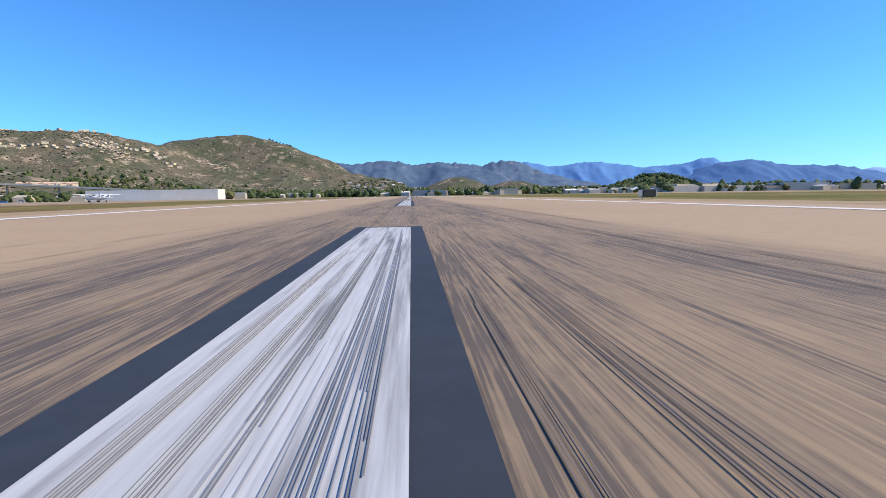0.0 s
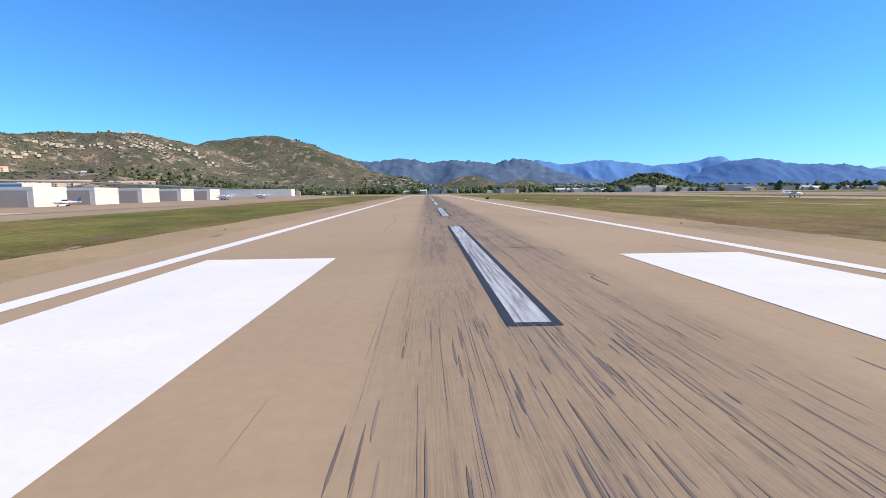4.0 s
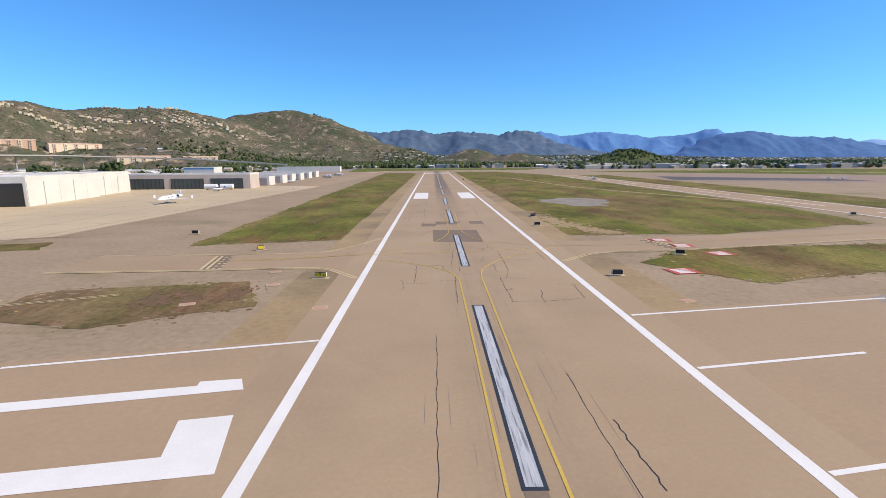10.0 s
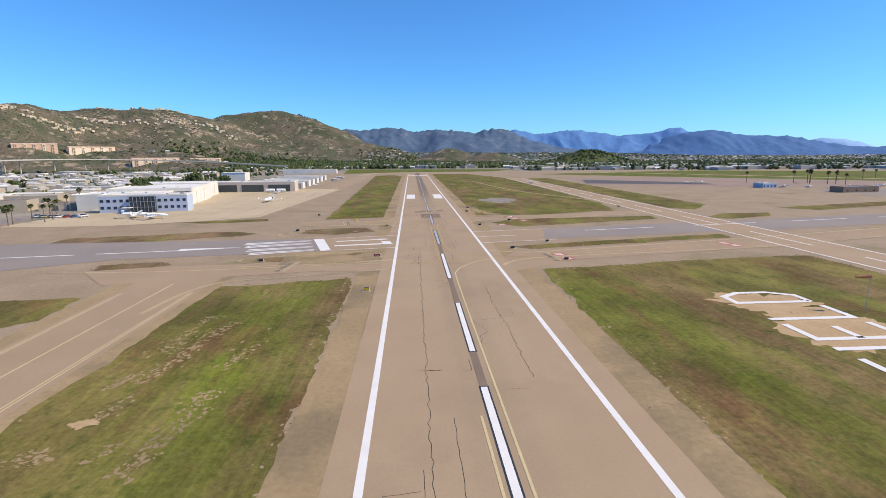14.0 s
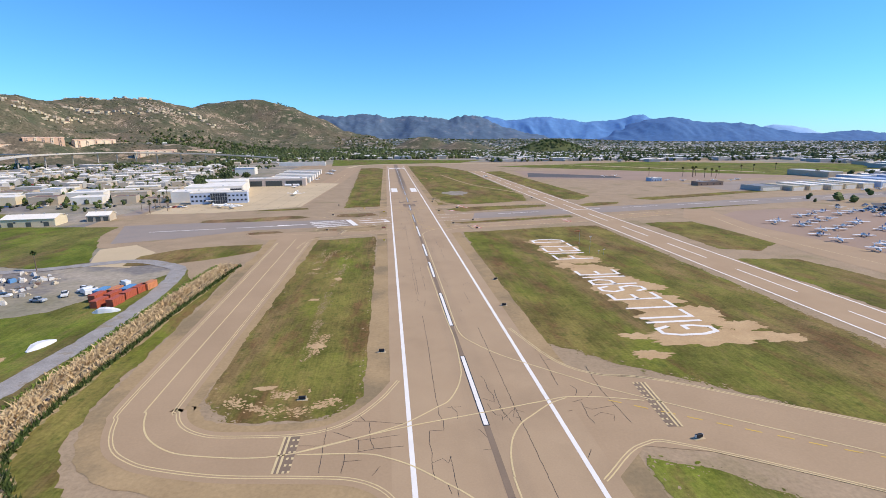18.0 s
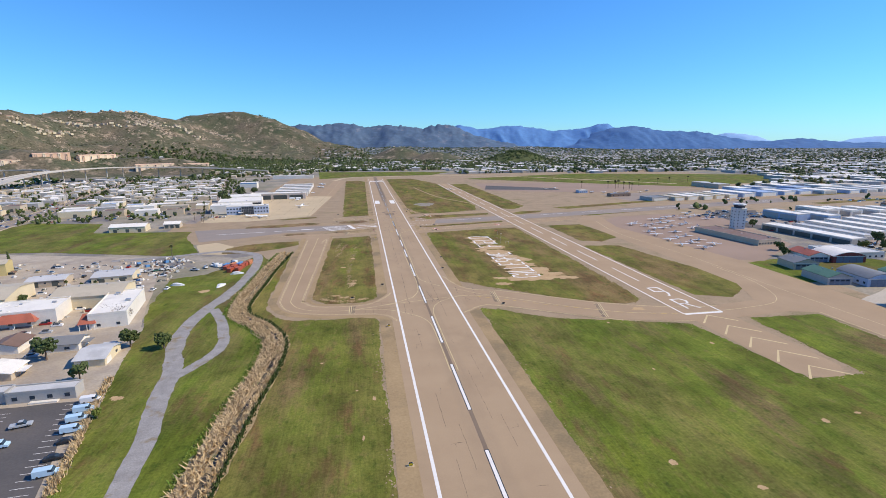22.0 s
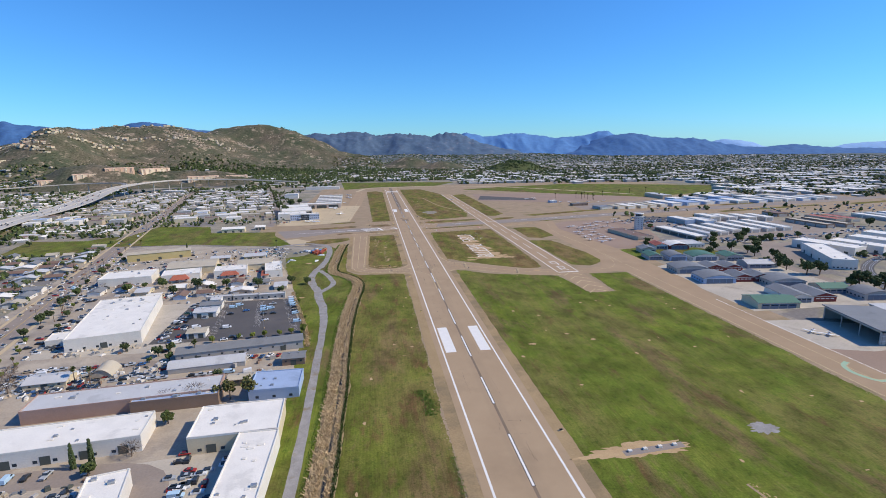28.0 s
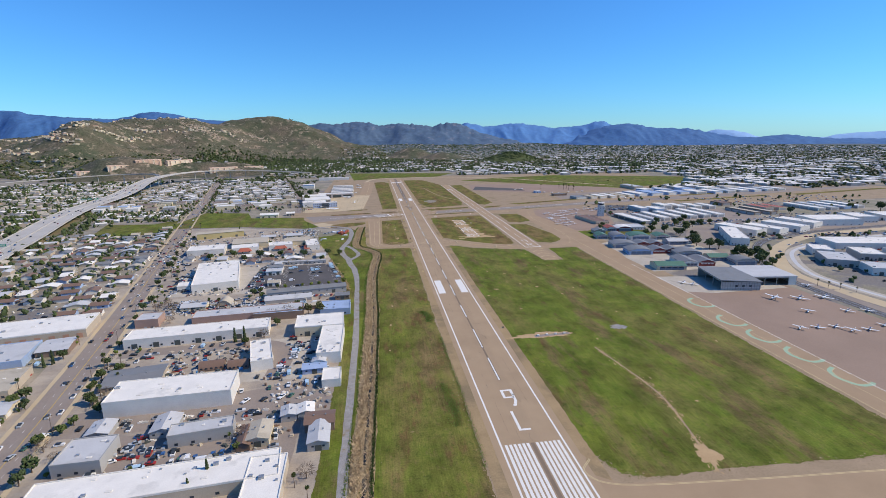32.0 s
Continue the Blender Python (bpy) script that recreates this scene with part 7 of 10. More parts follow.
def clumps_bm(rng, n, rx, rz, zc, size, flat=0.75, lobes=5):
    """A crown of many small crumpled clumps in a few lobes, with gaps."""
    bm = bmesh.new()
    cs = [(0, 0, zc, 1.0)] + [(math.cos(a) * rx * 0.5, math.sin(a) * rx * 0.5, zc + rng.uniform(-0.35, 0.45) * rz, rng.uniform(0.45, 0.75)) for a in (k * math.tau / lobes + rng.uniform(-0.4, 0.4) for k in range(lobes))]
    for k in range(n):
        cx, cy, cz, s = cs[k % len(cs)]
        v = Vector((rng.gauss(0, 1), rng.gauss(0, 1), rng.gauss(0, 1))).normalized() * rng.uniform(0.55, 1.0)
        p = Vector((cx + v.x * rx * s * 0.75, cy + v.y * rx * s * 0.75, cz + v.z * rz * s * 0.75))
        r = size * rng.uniform(0.6, 1.25)
        vs = bmesh.ops.create_icosphere(bm, subdivisions=1, radius=r, matrix=Matrix.Translation(p) @ Euler((rng.random() * 6, rng.random() * 6, rng.random() * 6)).to_matrix().to_4x4() @ Matrix.Diagonal((1.0, rng.uniform(0.6, 1), flat * rng.uniform(0.5, 1), 1)))["verts"]
        for q in vs:
            q.co += Vector((rng.uniform(-1, 1), rng.uniform(-1, 1), rng.uniform(-1, 1))) * r * 0.38
    return bm


def limbs_bm(rng, h, spread, r):
    bm = bmesh.new()
    tube(bm, (0, 0, -0.2), (rng.uniform(-0.2, 0.2), 0, h * 0.5), r, r * 0.7, 7)
    for k in range(5):
        a = k * 1.26 + rng.uniform(-0.3, 0.3)
        tube(bm, (0, 0, h * (0.3 + 0.05 * k)), (math.cos(a) * spread * 0.6, math.sin(a) * spread * 0.6, h * rng.uniform(0.6, 0.85)), r * 0.45, r * 0.15, 5)
    return bm


def make_tree(kind, seed):
    rng = random.Random(seed)
    if kind == "palm":
        t = thing("palm_tree", (0, 0, 0), 0, "tall fan palm with a shaggy crown", "palm", "palms")
        h = rng.uniform(9, 11)
        bm = bmesh.new()
        for k in range(6):
            tube(bm, (0.05 * k, 0, h * k / 6 - 0.2), (0.05 * (k + 1), 0, h * (k + 1) / 6), 0.32 - 0.025 * k, 0.30 - 0.025 * k, 7)
        part("trunk", bm, "bark", t)
        bm = bmesh.new()
        for k in range(46):
            a, e = rng.random() * math.tau, rng.uniform(-0.9, 1.1)
            ln_ = rng.uniform(1.6, 2.3)
            d = Vector((math.cos(a) * math.cos(e), math.sin(a) * math.cos(e), math.sin(e)))
            s = Vector((-math.sin(a), math.cos(a), 0)) * 0.42
            o = Vector((0.3, 0, h))
            tip = o + d * ln_ + Vector((0, 0, -0.5))
            mid = o + d * ln_ * 0.55
            vs = [bm.verts.new(q) for q in (o, mid + s, tip, mid - s)]
            bm.faces.new(vs)
        part("crown", bm, "leaf", t)
        bm = bmesh.new()
        tube(bm, (0.28, 0, h - 2.2), (0.3, 0, h - 0.1), 0.4, 0.85, 9)
        part("dead_fronds", bm, "reed", t)
        return t
    if kind == "cypress":
        t = thing("cypress_tree", (0, 0, 0), 0, "narrow dark green cypress", "tree", "cypresses")
        part("trunk", tubem((0, 0, -0.2), (0, 0, 3), 0.2, 0.1), "bark", t)
        bm = bmesh.new()
        for k in range(90):
            z = 0.5 + 10.5 * (k / 90)
            r = 1.15 * (1 - (k / 90) ** 1.6) + 0.12
            a = rng.random() * math.tau
            vs = bmesh.ops.create_icosphere(bm, subdivisions=1, radius=0.5, matrix=Matrix.Translation((math.cos(a) * r * 0.7, math.sin(a) * r * 0.7, z)) @ Matrix.Diagonal((0.8, 0.8, 1.5, 1)))["verts"]
            for q in vs:
                q.co += Vector((rng.uniform(-1, 1), rng.uniform(-1, 1), rng.uniform(-1, 1))) * 0.16
        part("crown", bm, "leaf_dark", t)
        return t
    if kind == "bare":
        t = thing("bare_tree", (0, 0, 0), 0, "wide leafless tree with fine grey-brown twigs", "tree", "bare trees")
        part("trunk", limbs_bm(rng, 6, 4, 0.28), "bark", t)
        bm = bmesh.new()
        for k in range(240):
            v = Vector((rng.gauss(0, 1), rng.gauss(0, 1), rng.gauss(0, 0.6))).normalized()
            p = Vector((0, 0, 4.2)) + Vector((v.x * 3.4, v.y * 3.4, v.z * 2.4)) * rng.uniform(0.5, 1)
            tube(bm, p, p + v * rng.uniform(0.6, 1.4), 0.06, 0.02, 3, False)
        part("crown", bm, "twig", t)
        return t
    spec = dict(broad=("leafy_tree", "rounded leafy green tree", "leaf", 6.5, 3.2, 2.6), small=("small_tree", "small bright green street tree", "leaf_bright", 4.2, 1.7, 1.8), euc=("eucalyptus_tree", "tall loose-crowned olive green eucalyptus", "leaf_olive", 11, 3.4, 4.2), dark=("dark_tree", "dense dark green tree", "leaf_dark", 8, 3.6, 3.6))[kind]
    nm, lb, mt, h, rx, rz = spec
    t = thing(nm, (0, 0, 0), 0, lb, "tree", lb + "s")
    part("trunk", limbs_bm(rng, h, rx, 0.22 if kind == "small" else 0.32), "bark", t)
    part("crown", clumps_bm(rng, 150 if kind != "euc" else 120, rx, rz, h * 0.60, 0.66 if kind != "small" else 0.42, lobes=7), mt, t)
    return t


TREES = {k: [make_tree(k, s) for s in range(v)] for k, v in dict(broad=3, small=2, euc=2, dark=2, palm=2, cypress=1, bare=2).items()}
used = set()


def plant(kind, x, y, s=1.0, z=-0.12):
    src = TREES[kind][int(abs(x * 13 + y * 7)) % len(TREES[kind])]
    m = pose(x, y, z, 0, 0, (x * 37 + y * 11) % 360) @ Matrix.Scale(s, 4)
    if src not in used:
        used.add(src)
        src.matrix_world = m
        return src
    t = copy_thing(src, pose(x, y, z, 0, 0, (x * 37 + y * 11) % 360))
    t.scale = (s, s, s)
    return t


for x, y, s in ((-152, -725, 1.1), (-137, -722, 0.95), (-129, -721.5, 1), (-122, -720, 1.05), (-113, -720, 1), (-106, -718, 1), (-98.7, -716, 1.35), (-101, -690, 0.7), (-110, -652, 0.8)):
    plant("small", x, y, s)
for x, y, s in ((-154, -748, 0.95), (-167, -425, 0.75), (-205, -770, 0.9), (-197, -772, 0.9), (-132, -985, 0.55), (-104, -1000, 0.6), (-98, -1008, 0.55), (-138, -965, 0.55), (-172, -985, 0.6), (-280, -905, 0.8), (-270, -895, 0.75), (403, 1, 1.2), (407, -20, 1.3), (398, -8, 1.1), (412, 8, 1.2), (392, 6, 1.1), (420, -15, 1.2), (415, -32, 1.1), (470, 40, 1), (520, 60, 1), (560, 85, 1.1), (610, 100, 1), (350, 20, 1.0), (-181, -515, 0.6), (-176, -512, 0.6), (-172, -518, 0.6), (-194, -505, 0.6),
                (-190, -235, 0.8), (-195, -225, 0.8), (-187, -245, 0.75), (-200, -235, 0.8), (-198, -250, 0.8), (-208, -240, 0.7), (-205, -215, 0.8), (-212, -190, 0.8), (-194, -258, 0.7), (-330, -395, 0.9), (330, -800, 0.6), (335, -806, 0.6), (341, -812, 0.6), (347, -822, 0.5)):
    plant("palm", x, y, s)
for x, y, s in ((-166, -845, 0.95), (-160, -844, 1.0), (-145, -998, 0.7), (-140, -990, 0.9), (-274, -866, 0.8), (-271, -862, 0.85), (-262, -440, 1.0)):
    plant("cypress", x, y, s)
for x, y, s in ((-122, -800, 1.0), (-113, -801, 1.15), (-145, -803, 0.6), (-128, -800, 0.8)):
    plant("euc", x, y, s)
for x, y, s in ((-138, -798, 1.3), (-150, -800, 1.1), (-148, -840, 1.0), (-245, -770, 1.2), (-232, -776, 1.2), (-240, -762, 1.1), (-225, -800, 0.9), (-147, -560, 1.1), (-140, -566, 1.2), (-100, -995, 1.0), (-160, -985, 0.7)):
    plant("bare", x, y, s)
rt = random.Random(5)
for x, y, s in ((-226, -953, 0.9), (-284, -793, 1.1), (-290, -800, 1.0), (-262, -912, 1.0), (-130, -740, 0.8), (-172, -735, 0.9), (-176, -742, 0.9), (-168, -748, 0.8), (-101, -733, 0.8), (-110, -600, 1.1), (-124, -596, 1.2), (-150, -604, 1.2), (-178, -596, 1.2), (-200, -600, 1.3), (-232, -588, 1.2), (-255, -600, 1.3), (-185, -610, 0.9), (-128, -625, 0.9), (-215, -612, 1.0),
                (260, -505, 1.1), (272, -488, 1.1), (300, -560, 1.2), (320, -540, 1.6), (335, -548, 1.6), (345, -560, 1.5), (350, -590, 1.4), (340, -610, 1.4), (332, -690, 1.4), (342, -700, 1.5), (350, -680, 1.4), (330, -740, 1.3), (345, -730, 1.5), (338, -720, 1.5), (330, -500, 1.3), (345, -505, 1.4), (380, -505, 1.4), (400, -515, 1.3), (420, -500, 1.3), (440, -498, 1.3), (470, -492, 1.3), (330, -395, 1.2), (322, -385, 1.2), (-205, -120, 2.2), (-225, -60, 2.0), (-210, -20, 2.2), (-200, 30, 1.6)):
    plant("dark" if rt.random() < 0.45 else "broad", x, y, s)
for x, y, sc_ in ((416, -469, 1.5), (383, -526, 1.7), (341, -575, 1.6), (421, -503, 1.5), (331, -649, 1.7), (337, -692, 2.0), (347, -714, 2.0), (361, -484, 1.4), (632, -438, 1.6), (804, -442, 2.2), (779, -409, 1.8), (331, -618, 1.7), (384, -496, 1.6), (342, -651, 1.7), (372, -540, 1.5), (390, -512, 1.5), (350, -590, 1.4), (400, -484, 1.5), (352, -700, 1.8), (326, -632, 1.5)):
    plant("dark" if rt.random() < 0.6 else "broad", x, y, sc_)
# street trees and yards
for k in range(270):
    y = rt.uniform(-1000, 560)
    side = rt.choice((-1, 1))
    c = street_x(y)
    off = rt.uniform(12, 17) if rt.random() < 0.55 else rt.uniform(20, 150)
    x = c + side * off
    if -345 < x < -240 and -830 < y < -780 or x > -120 or (-420 < y < -230 and x > -400):
        continue
    plant(rt.choice(("broad", "broad", "dark", "small", "dark", "bare", "palm")), x, y, rt.uniform(0.5, 1.0))
for k in range(46):
    y = rt.uniform(-1000, -480)
    plant(rt.choice(("broad", "small", "dark", "bare", "palm", "small")), street_x(y) + rt.uniform(12.5, 30), y, rt.uniform(0.55, 0.95))
for src in [q for v in TREES.values() for q in v if q not in used]:
    used.add(src)
    src.matrix_world = pose(-430 - len(used) * 5, -330 + len(used) * 3, -0.12)
for k in range(40):
    y = rt.uniform(-250, 520)
    x = -225 - 0.22 * (y + 100) + rt.choice((-8, 8)) + rt.uniform(-1, 1)
    plant(rt.choice(("dark", "broad", "palm")), x, y, rt.uniform(0.7, 1.2))
for k in range(45):
    y = rt.uniform(-560, 240)
    x = -505 - 0.24 * (y + 560) + rt.uniform(0, 55)
    plant(rt.choice(("dark", "broad", "small")), x, y, rt.uniform(0.5, 1.0))


def blades(name, line_pts, half, n, h, mat, label, seed, shift=0.0, lean=0.35, wid=0.16):
    """A belt of many thin blades along a line, as one mesh."""
    rng = np.random.default_rng(seed)
    ps = np.array([tuple(p) for p in smooth_line(line_pts, 8)])
    seg = np.linalg.norm(np.diff(ps, axis=0), axis=1)
    cum = np.r_[0, np.cumsum(seg)]
    s = rng.random(n) * cum[-1]
    i = np.clip(np.searchsorted(cum, s) - 1, 0, len(seg) - 1)
    f = (s - cum[i]) / seg[i]
    p = ps[i] + (ps[i + 1] - ps[i]) * f[:, None]
    d = (ps[i + 1] - ps[i]) / seg[i][:, None]
    side = np.stack([d[:, 1], -d[:, 0], 0 * d[:, 0]], 1)
    wave = np.sin(s * 0.11 + seed) * 0.3 + np.sin(s * 0.037) * 0.4
    p = p + side * (shift + (rng.normal(0, 0.45, n) + wave * 0.5) * half)[:, None]
    a = rng.random(n) * 6.283
    hh = h * (0.5 + rng.random(n))
    base = np.stack([np.cos(a), np.sin(a), 0 * a], 1) * wid
    tip = p + np.stack([rng.normal(0, lean, n), rng.normal(0, lean, n), np.ones(n)], 1) * hh[:, None]
    v = np.empty((n * 3, 3))
    v[0::3], v[1::3], v[2::3] = p - base, p + base, tip
    me = bpy.data.meshes.new(name)
    me.from_pydata(v.tolist(), [], np.arange(n * 3).reshape(n, 3).tolist())
    me.materials.append(M[mat])
    return tagged(new(name, me), label, "plants", kind="stuff")


blades("reeds", DITCH, 2.5, 30000, 1.05, "reed", "belt of dry tan reeds along the ditch", 1, shift=-2.3, wid=0.34, lean=0.8)
blades("reeds", DITCH, 1.2, 9000, 0.9, "reed", "belt of dry tan reeds along the ditch", 2, shift=2.4, wid=0.3, lean=0.7)
blades("weeds", DITCH, 0.9, 9000, 1.0, "darkweed", "dark green bank of weeds beside the ditch", 3, shift=4.3, wid=0.25)
blades("weeds", DITCH, 1.2, 7000, 0.5, "weed", "rank green weeds beside the ditch", 4, shift=-6.4, wid=0.22)
blades("dry_hedge", [(-93, -742), (-101, -700), (-113, -650), (-118, -625)], 1.3, 3500, 1.2, "reed", "dry bushy fence line beside the car park", 5, wid=0.22)
blades("weeds", [(-25, -1000), (-24.6, -900), (-25, -860)], 1.6, 1800, 0.4, "weed", "tall green weeds beside the runway shoulder", 6)
blades("weeds", [(-30.5, -830), (-30, -818), (-34, -806)], 3.6, 800, 0.5, "weed", "clump of tall green weeds in the grass", 7, wid=0.3)
blades("weeds", [(-32, -968), (-31, -945), (-34, -925)], 3.6, 800, 0.5, "weed", "clump of tall green weeds in the grass", 8, wid=0.3)


# ---- vehicles, aircraft, signs ----
for nm, cc in dict(car_white=(0.78, 0.78, 0.78), car_silver=(0.42, 0.44, 0.46), car_black=(0.03, 0.032, 0.036), car_blue=(0.05, 0.13, 0.32), car_red=(0.36, 0.035, 0.03), car_skyblue=(0.45, 0.62, 0.76), car_tan=(0.42, 0.36, 0.26), car_green=(0.06, 0.16, 0.12)).items():
    paint(nm, cc, 0.3, spread=0.03)


def loft(bm, secs):
    rings = [[bm.verts.new(q) for q in s] for s in secs]
    n = len(rings[0])
    for a, b in zip(rings, rings[1:]):
        for i in range(n):
            bm.faces.new((a[i], a[(i + 1) % n], b[(i + 1) % n], b[i]))
    bm.faces.new(rings[0][::-1])
    bm.faces.new(rings[-1])
    bmesh.ops.recalc_face_normals(bm, faces=bm.faces)


def make_car(kind, colour, word):
    L_, W_ = (4.5, 0.9) if kind == "car" else (5.4, 1.0)
    t = thing({"car": "car", "van": "van", "pickup": "pickup_truck"}[kind], (0, 0, 0), 0, f"{word} {kind if kind != 'pickup' else 'pickup truck'} parked on worn paving", "car" if kind == "car" else "van" if kind == "van" else "truck", "parked vehicles")
    bm = bmesh.new()
    if kind == "van":
        prof = [(-2.7, 0.35), (2.7, 0.35), (2.7, 0.95), (1.9, 1.15), (1.3, 2.0), (-2.65, 2.1)]
    elif kind == "pickup":
        prof = [(-2.7, 0.45), (2.7, 0.45), (2.7, 1.0), (1.3, 1.1), (-2.7, 1.1)]
    else:
        prof = [(-2.25, 0.3), (2.25, 0.3), (2.25, 0.75), (1.2, 0.92), (-2.2, 0.95)]
    loft(bm, [[(x, y * W_, z) for x, z in prof] for y in (-1, 1)])
    bmesh.ops.bevel(bm, geom=list(bm.edges), offset=0.07, segments=1, affect="EDGES")
    part("body", bm, colour, t)
    bm = bmesh.new()
    if kind == "van":
        loft(bm, [[(x, y * (W_ + 0.01), z) for x, z in ((1.25, 1.3), (1.85, 1.25), (1.4, 1.9), (0.6, 1.92), (0.6, 1.3))] for y in (-1, 1)])
    elif kind == "pickup":
        loft(bm, [[(x, y * 0.86, z) for x, z in ((1.4, 1.08), (0.8, 1.8), (-0.5, 1.8), (-0.8, 1.08))] for y in (-1, 1)])
    else:
        loft(bm, [[(x, y * 0.76, z) for x, z in ((1.25, 0.9), (0.5, 1.42), (-1.0, 1.45), (-1.9, 0.93))] for y in (-1, 1)])
    part("glasshouse", bm, "glass", t)
    if kind != "van":
        bm = boxm(-0.85 if kind == "car" else -0.45, 0.4 if kind == "car" else 0.7, -0.7, 0.7, 1.43 if kind == "car" else 1.79, 1.48 if kind == "car" else 1.85, bevel=0.02)
        part("roof", bm, colour, t)
    for sx in (-1, 1):
        for sy in (-1, 1):
            part("wheel", tubem((sx * L_ * 0.3, sy * (W_ - 0.22), 0.33), (sx * L_ * 0.3, sy * (W_ + 0.02), 0.33), 0.33, n=10), "tyre", t)
    return t


CARS = [make_car("car", "car_white", "white"), make_car("car", "car_silver", "silver"), make_car("car", "car_black", "black"), make_car("car", "car_blue", "blue"), make_car("car", "car_red", "red"), make_car("van", "car_white", "white"),
        make_car("van", "car_skyblue", "white and sky blue"), make_car("pickup", "car_white", "white"), make_car("pickup", "car_silver", "silver"), make_car("car", "car_tan", "tan"), make_car("car", "car_green", "green")]
cused = set()


def park(i, x, y, turn, z=-0.05):
    src = CARS[i]
    if i not in cused:
        cused.add(i)
        src.matrix_world = pose(x, y, z, 0, 0, turn)
        return src
    return copy_thing(src, pose(x, y, z, 0, 0, turn))


for i, x, y in ((5, -117, -641, ), (6, -116, -647), (6, -115.2, -652.5), (6, -113.5, -658.5), (2, -112, -664), (2, -111, -671.7), (6, -109, -678.4), (6, -105.5, -695.9), (8, -129.4, -653.3), (6, -134, -661), (6, -129, -663.7), (6, -133, -667), (2, -131.5, -676), (2, -125, -675.4), (3, -145.6, -666.3), (0, -128, -689), (6, -153.7, -652.2), (6, -157, -657), (2, -155, -672), (5, -150, -700), (0, -146, -722), (2, -142, -718), (1, -138, -719)):
    park(i, x, y, 12 + (x * 7 % 5))
rc = random.Random(11)


def row(x0, y0, x1, y1, n, turn, fill=0.85, pick=None):
    for k in range(n):
        if rc.random() < fill:
            f = k / max(1, n - 1)
            park((pick or rc).choice(range(11)) if not pick else rc.choice(pick), x0 + (x1 - x0) * f + rc.uniform(-0.4, 0.4), y0 + (y1 - y0) * f + rc.uniform(-0.4, 0.4), turn + rc.uniform(-6, 6))


row(-160, -848, -232, -851, 12, 90, 0.5)
row(-122, -850, -122, -878, 9, 4, 0.9)
row(-113, -872, -113, -886, 4, 4, 0.9)
row(-128, -884, -128, -890, 3, 4)
row(-140, -900, -100, -896, 12, 96, 0.85)
row(-128, -848, -128, -842, 2, 4)
row(-150, -917, -100, -911, 11, 96, 0.7)
row(-140, -928, -112, -925, 7, 60, 0.8)
row(-238, -752, -170, -752, 13, 20, 0.75)
row(-240, -760, -205, -760, 9, 70, 0.9)
row(-238, -768, -230, -766, 3, 30)
row(-172, -772, -130, -770, 10, 10, 0.6)
row(-125, -752, -100, -752, 7, 70, 0.9)
row(-186, -700, -186, -645, 12, 0, 0.6)
row(-250, -690, -250, -650, 9, 0, 0.7)
row(-175, -735, -170, -690, 8, 20, 0.6)
row(-226, -940, -232, -962, 4, 80)
row(-205, -932, -214, -918, 5, 10, 0.8)
row(-186, -972, -180, -955, 5, 20, 0.9)
row(-160, -976, -140, -972, 7, 100, 0.9)
row(-176, -982, -165, -972, 4, 10)
row(-130, -1010, -150, -1015, 5, 90)
row(-298, -860, -276, -862, 6, 100, 0.8)
row(-205, -225, -182, -225, 7, 80, 0.9)
row(-200, -515, -140, -512, 10, 90, 0.6)
row(-186, -475, -150, -462, 10, 30, 0.7)
for k in range(16):
    y = rc.uniform(-1000, 0)
    c = street_x(y)
    park(rc.randrange(11), c + rc.choice((-6.2, 6.2, -1.8, 1.8)), y, 101)
for k in range(30):
    park(rc.choice((0, 1, 2, 3, 0)), rc.uniform(325, 400), rc.uniform(-345, -290), rc.choice((20, 110)))
for k in range(14):
    f = rc.random()
    park(rc.choice((0, 0, 1, 5)), 385 + f * 380 + rc.uniform(-3, 3), -545 + f * 40 + rc.uniform(-14, 4), rc.choice((0, 80)))
FW = smooth_line(FWY, 8)
for k in range(9):
    i = rc.randrange(4, len(FW) - 16)
    d = FW[i + 1] - FW[i]
    s = Vector((d.y, -d.x, 0)).normalized() * rc.choice((-8, -5, 5, 8))
    p = FW[i] + s
    park(rc.choice((0, 1, 2, 3)), p.x, p.y, math.degrees(math.atan2(d.y, d.x)), p.z + 0.01)


# shipping containers and yard clutter
def container(x, y, z, turn, colour, word, L_=6.1):
    t = thing("shipping_container", (x, y, z), turn, f"{word} ribbed shipping container", "container", "yard containers")
    part("body", boxm(-L_ / 2, L_ / 2, -1.2, 1.2, 0.1, 2.55), colour, t)
    for k in range(8):
        u = -L_ / 2 + 0.2 + k * (L_ - 0.4) / 7
        part("rib", boxm(u - 0.08, u + 0.08, -1.25, -1.2, 0.2, 2.45), colour, t)
    part("door", boxm(L_ / 2, L_ / 2 + 0.05, -1.1, 1.1, 0.2, 2.45), colour, t)
    return t


for i, (x, y, c) in enumerate([(-114.5, -477, 1), (-110, -476, 1), (-118.5, -470.5, 1), (-114, -469.5, 1), (-109.5, -468.5, 1), (-120, -465, 2), (-116, -464, 0), (-112, -463, 2), (-108.5, -462, 1), (-107, -458, 0)]):
    container(x, y, -0.1, 82, ("container_orange", "container_red", "container_blue")[c], ("orange", "dark red", "blue")[c])
for i, (x, y, c, s) in enumerate([(-124, -463, 5, 0), (-127, -460, 5, 0), (-130, -458, 7, 0), (-133, -464, 7, 0), (-118, -453, 5, 0), (-138, -470, 8, 0)]):
    park(c, x, y, 40 + i * 25)
paint("tarp", (0.72, 0.73, 0.75), 0.7)
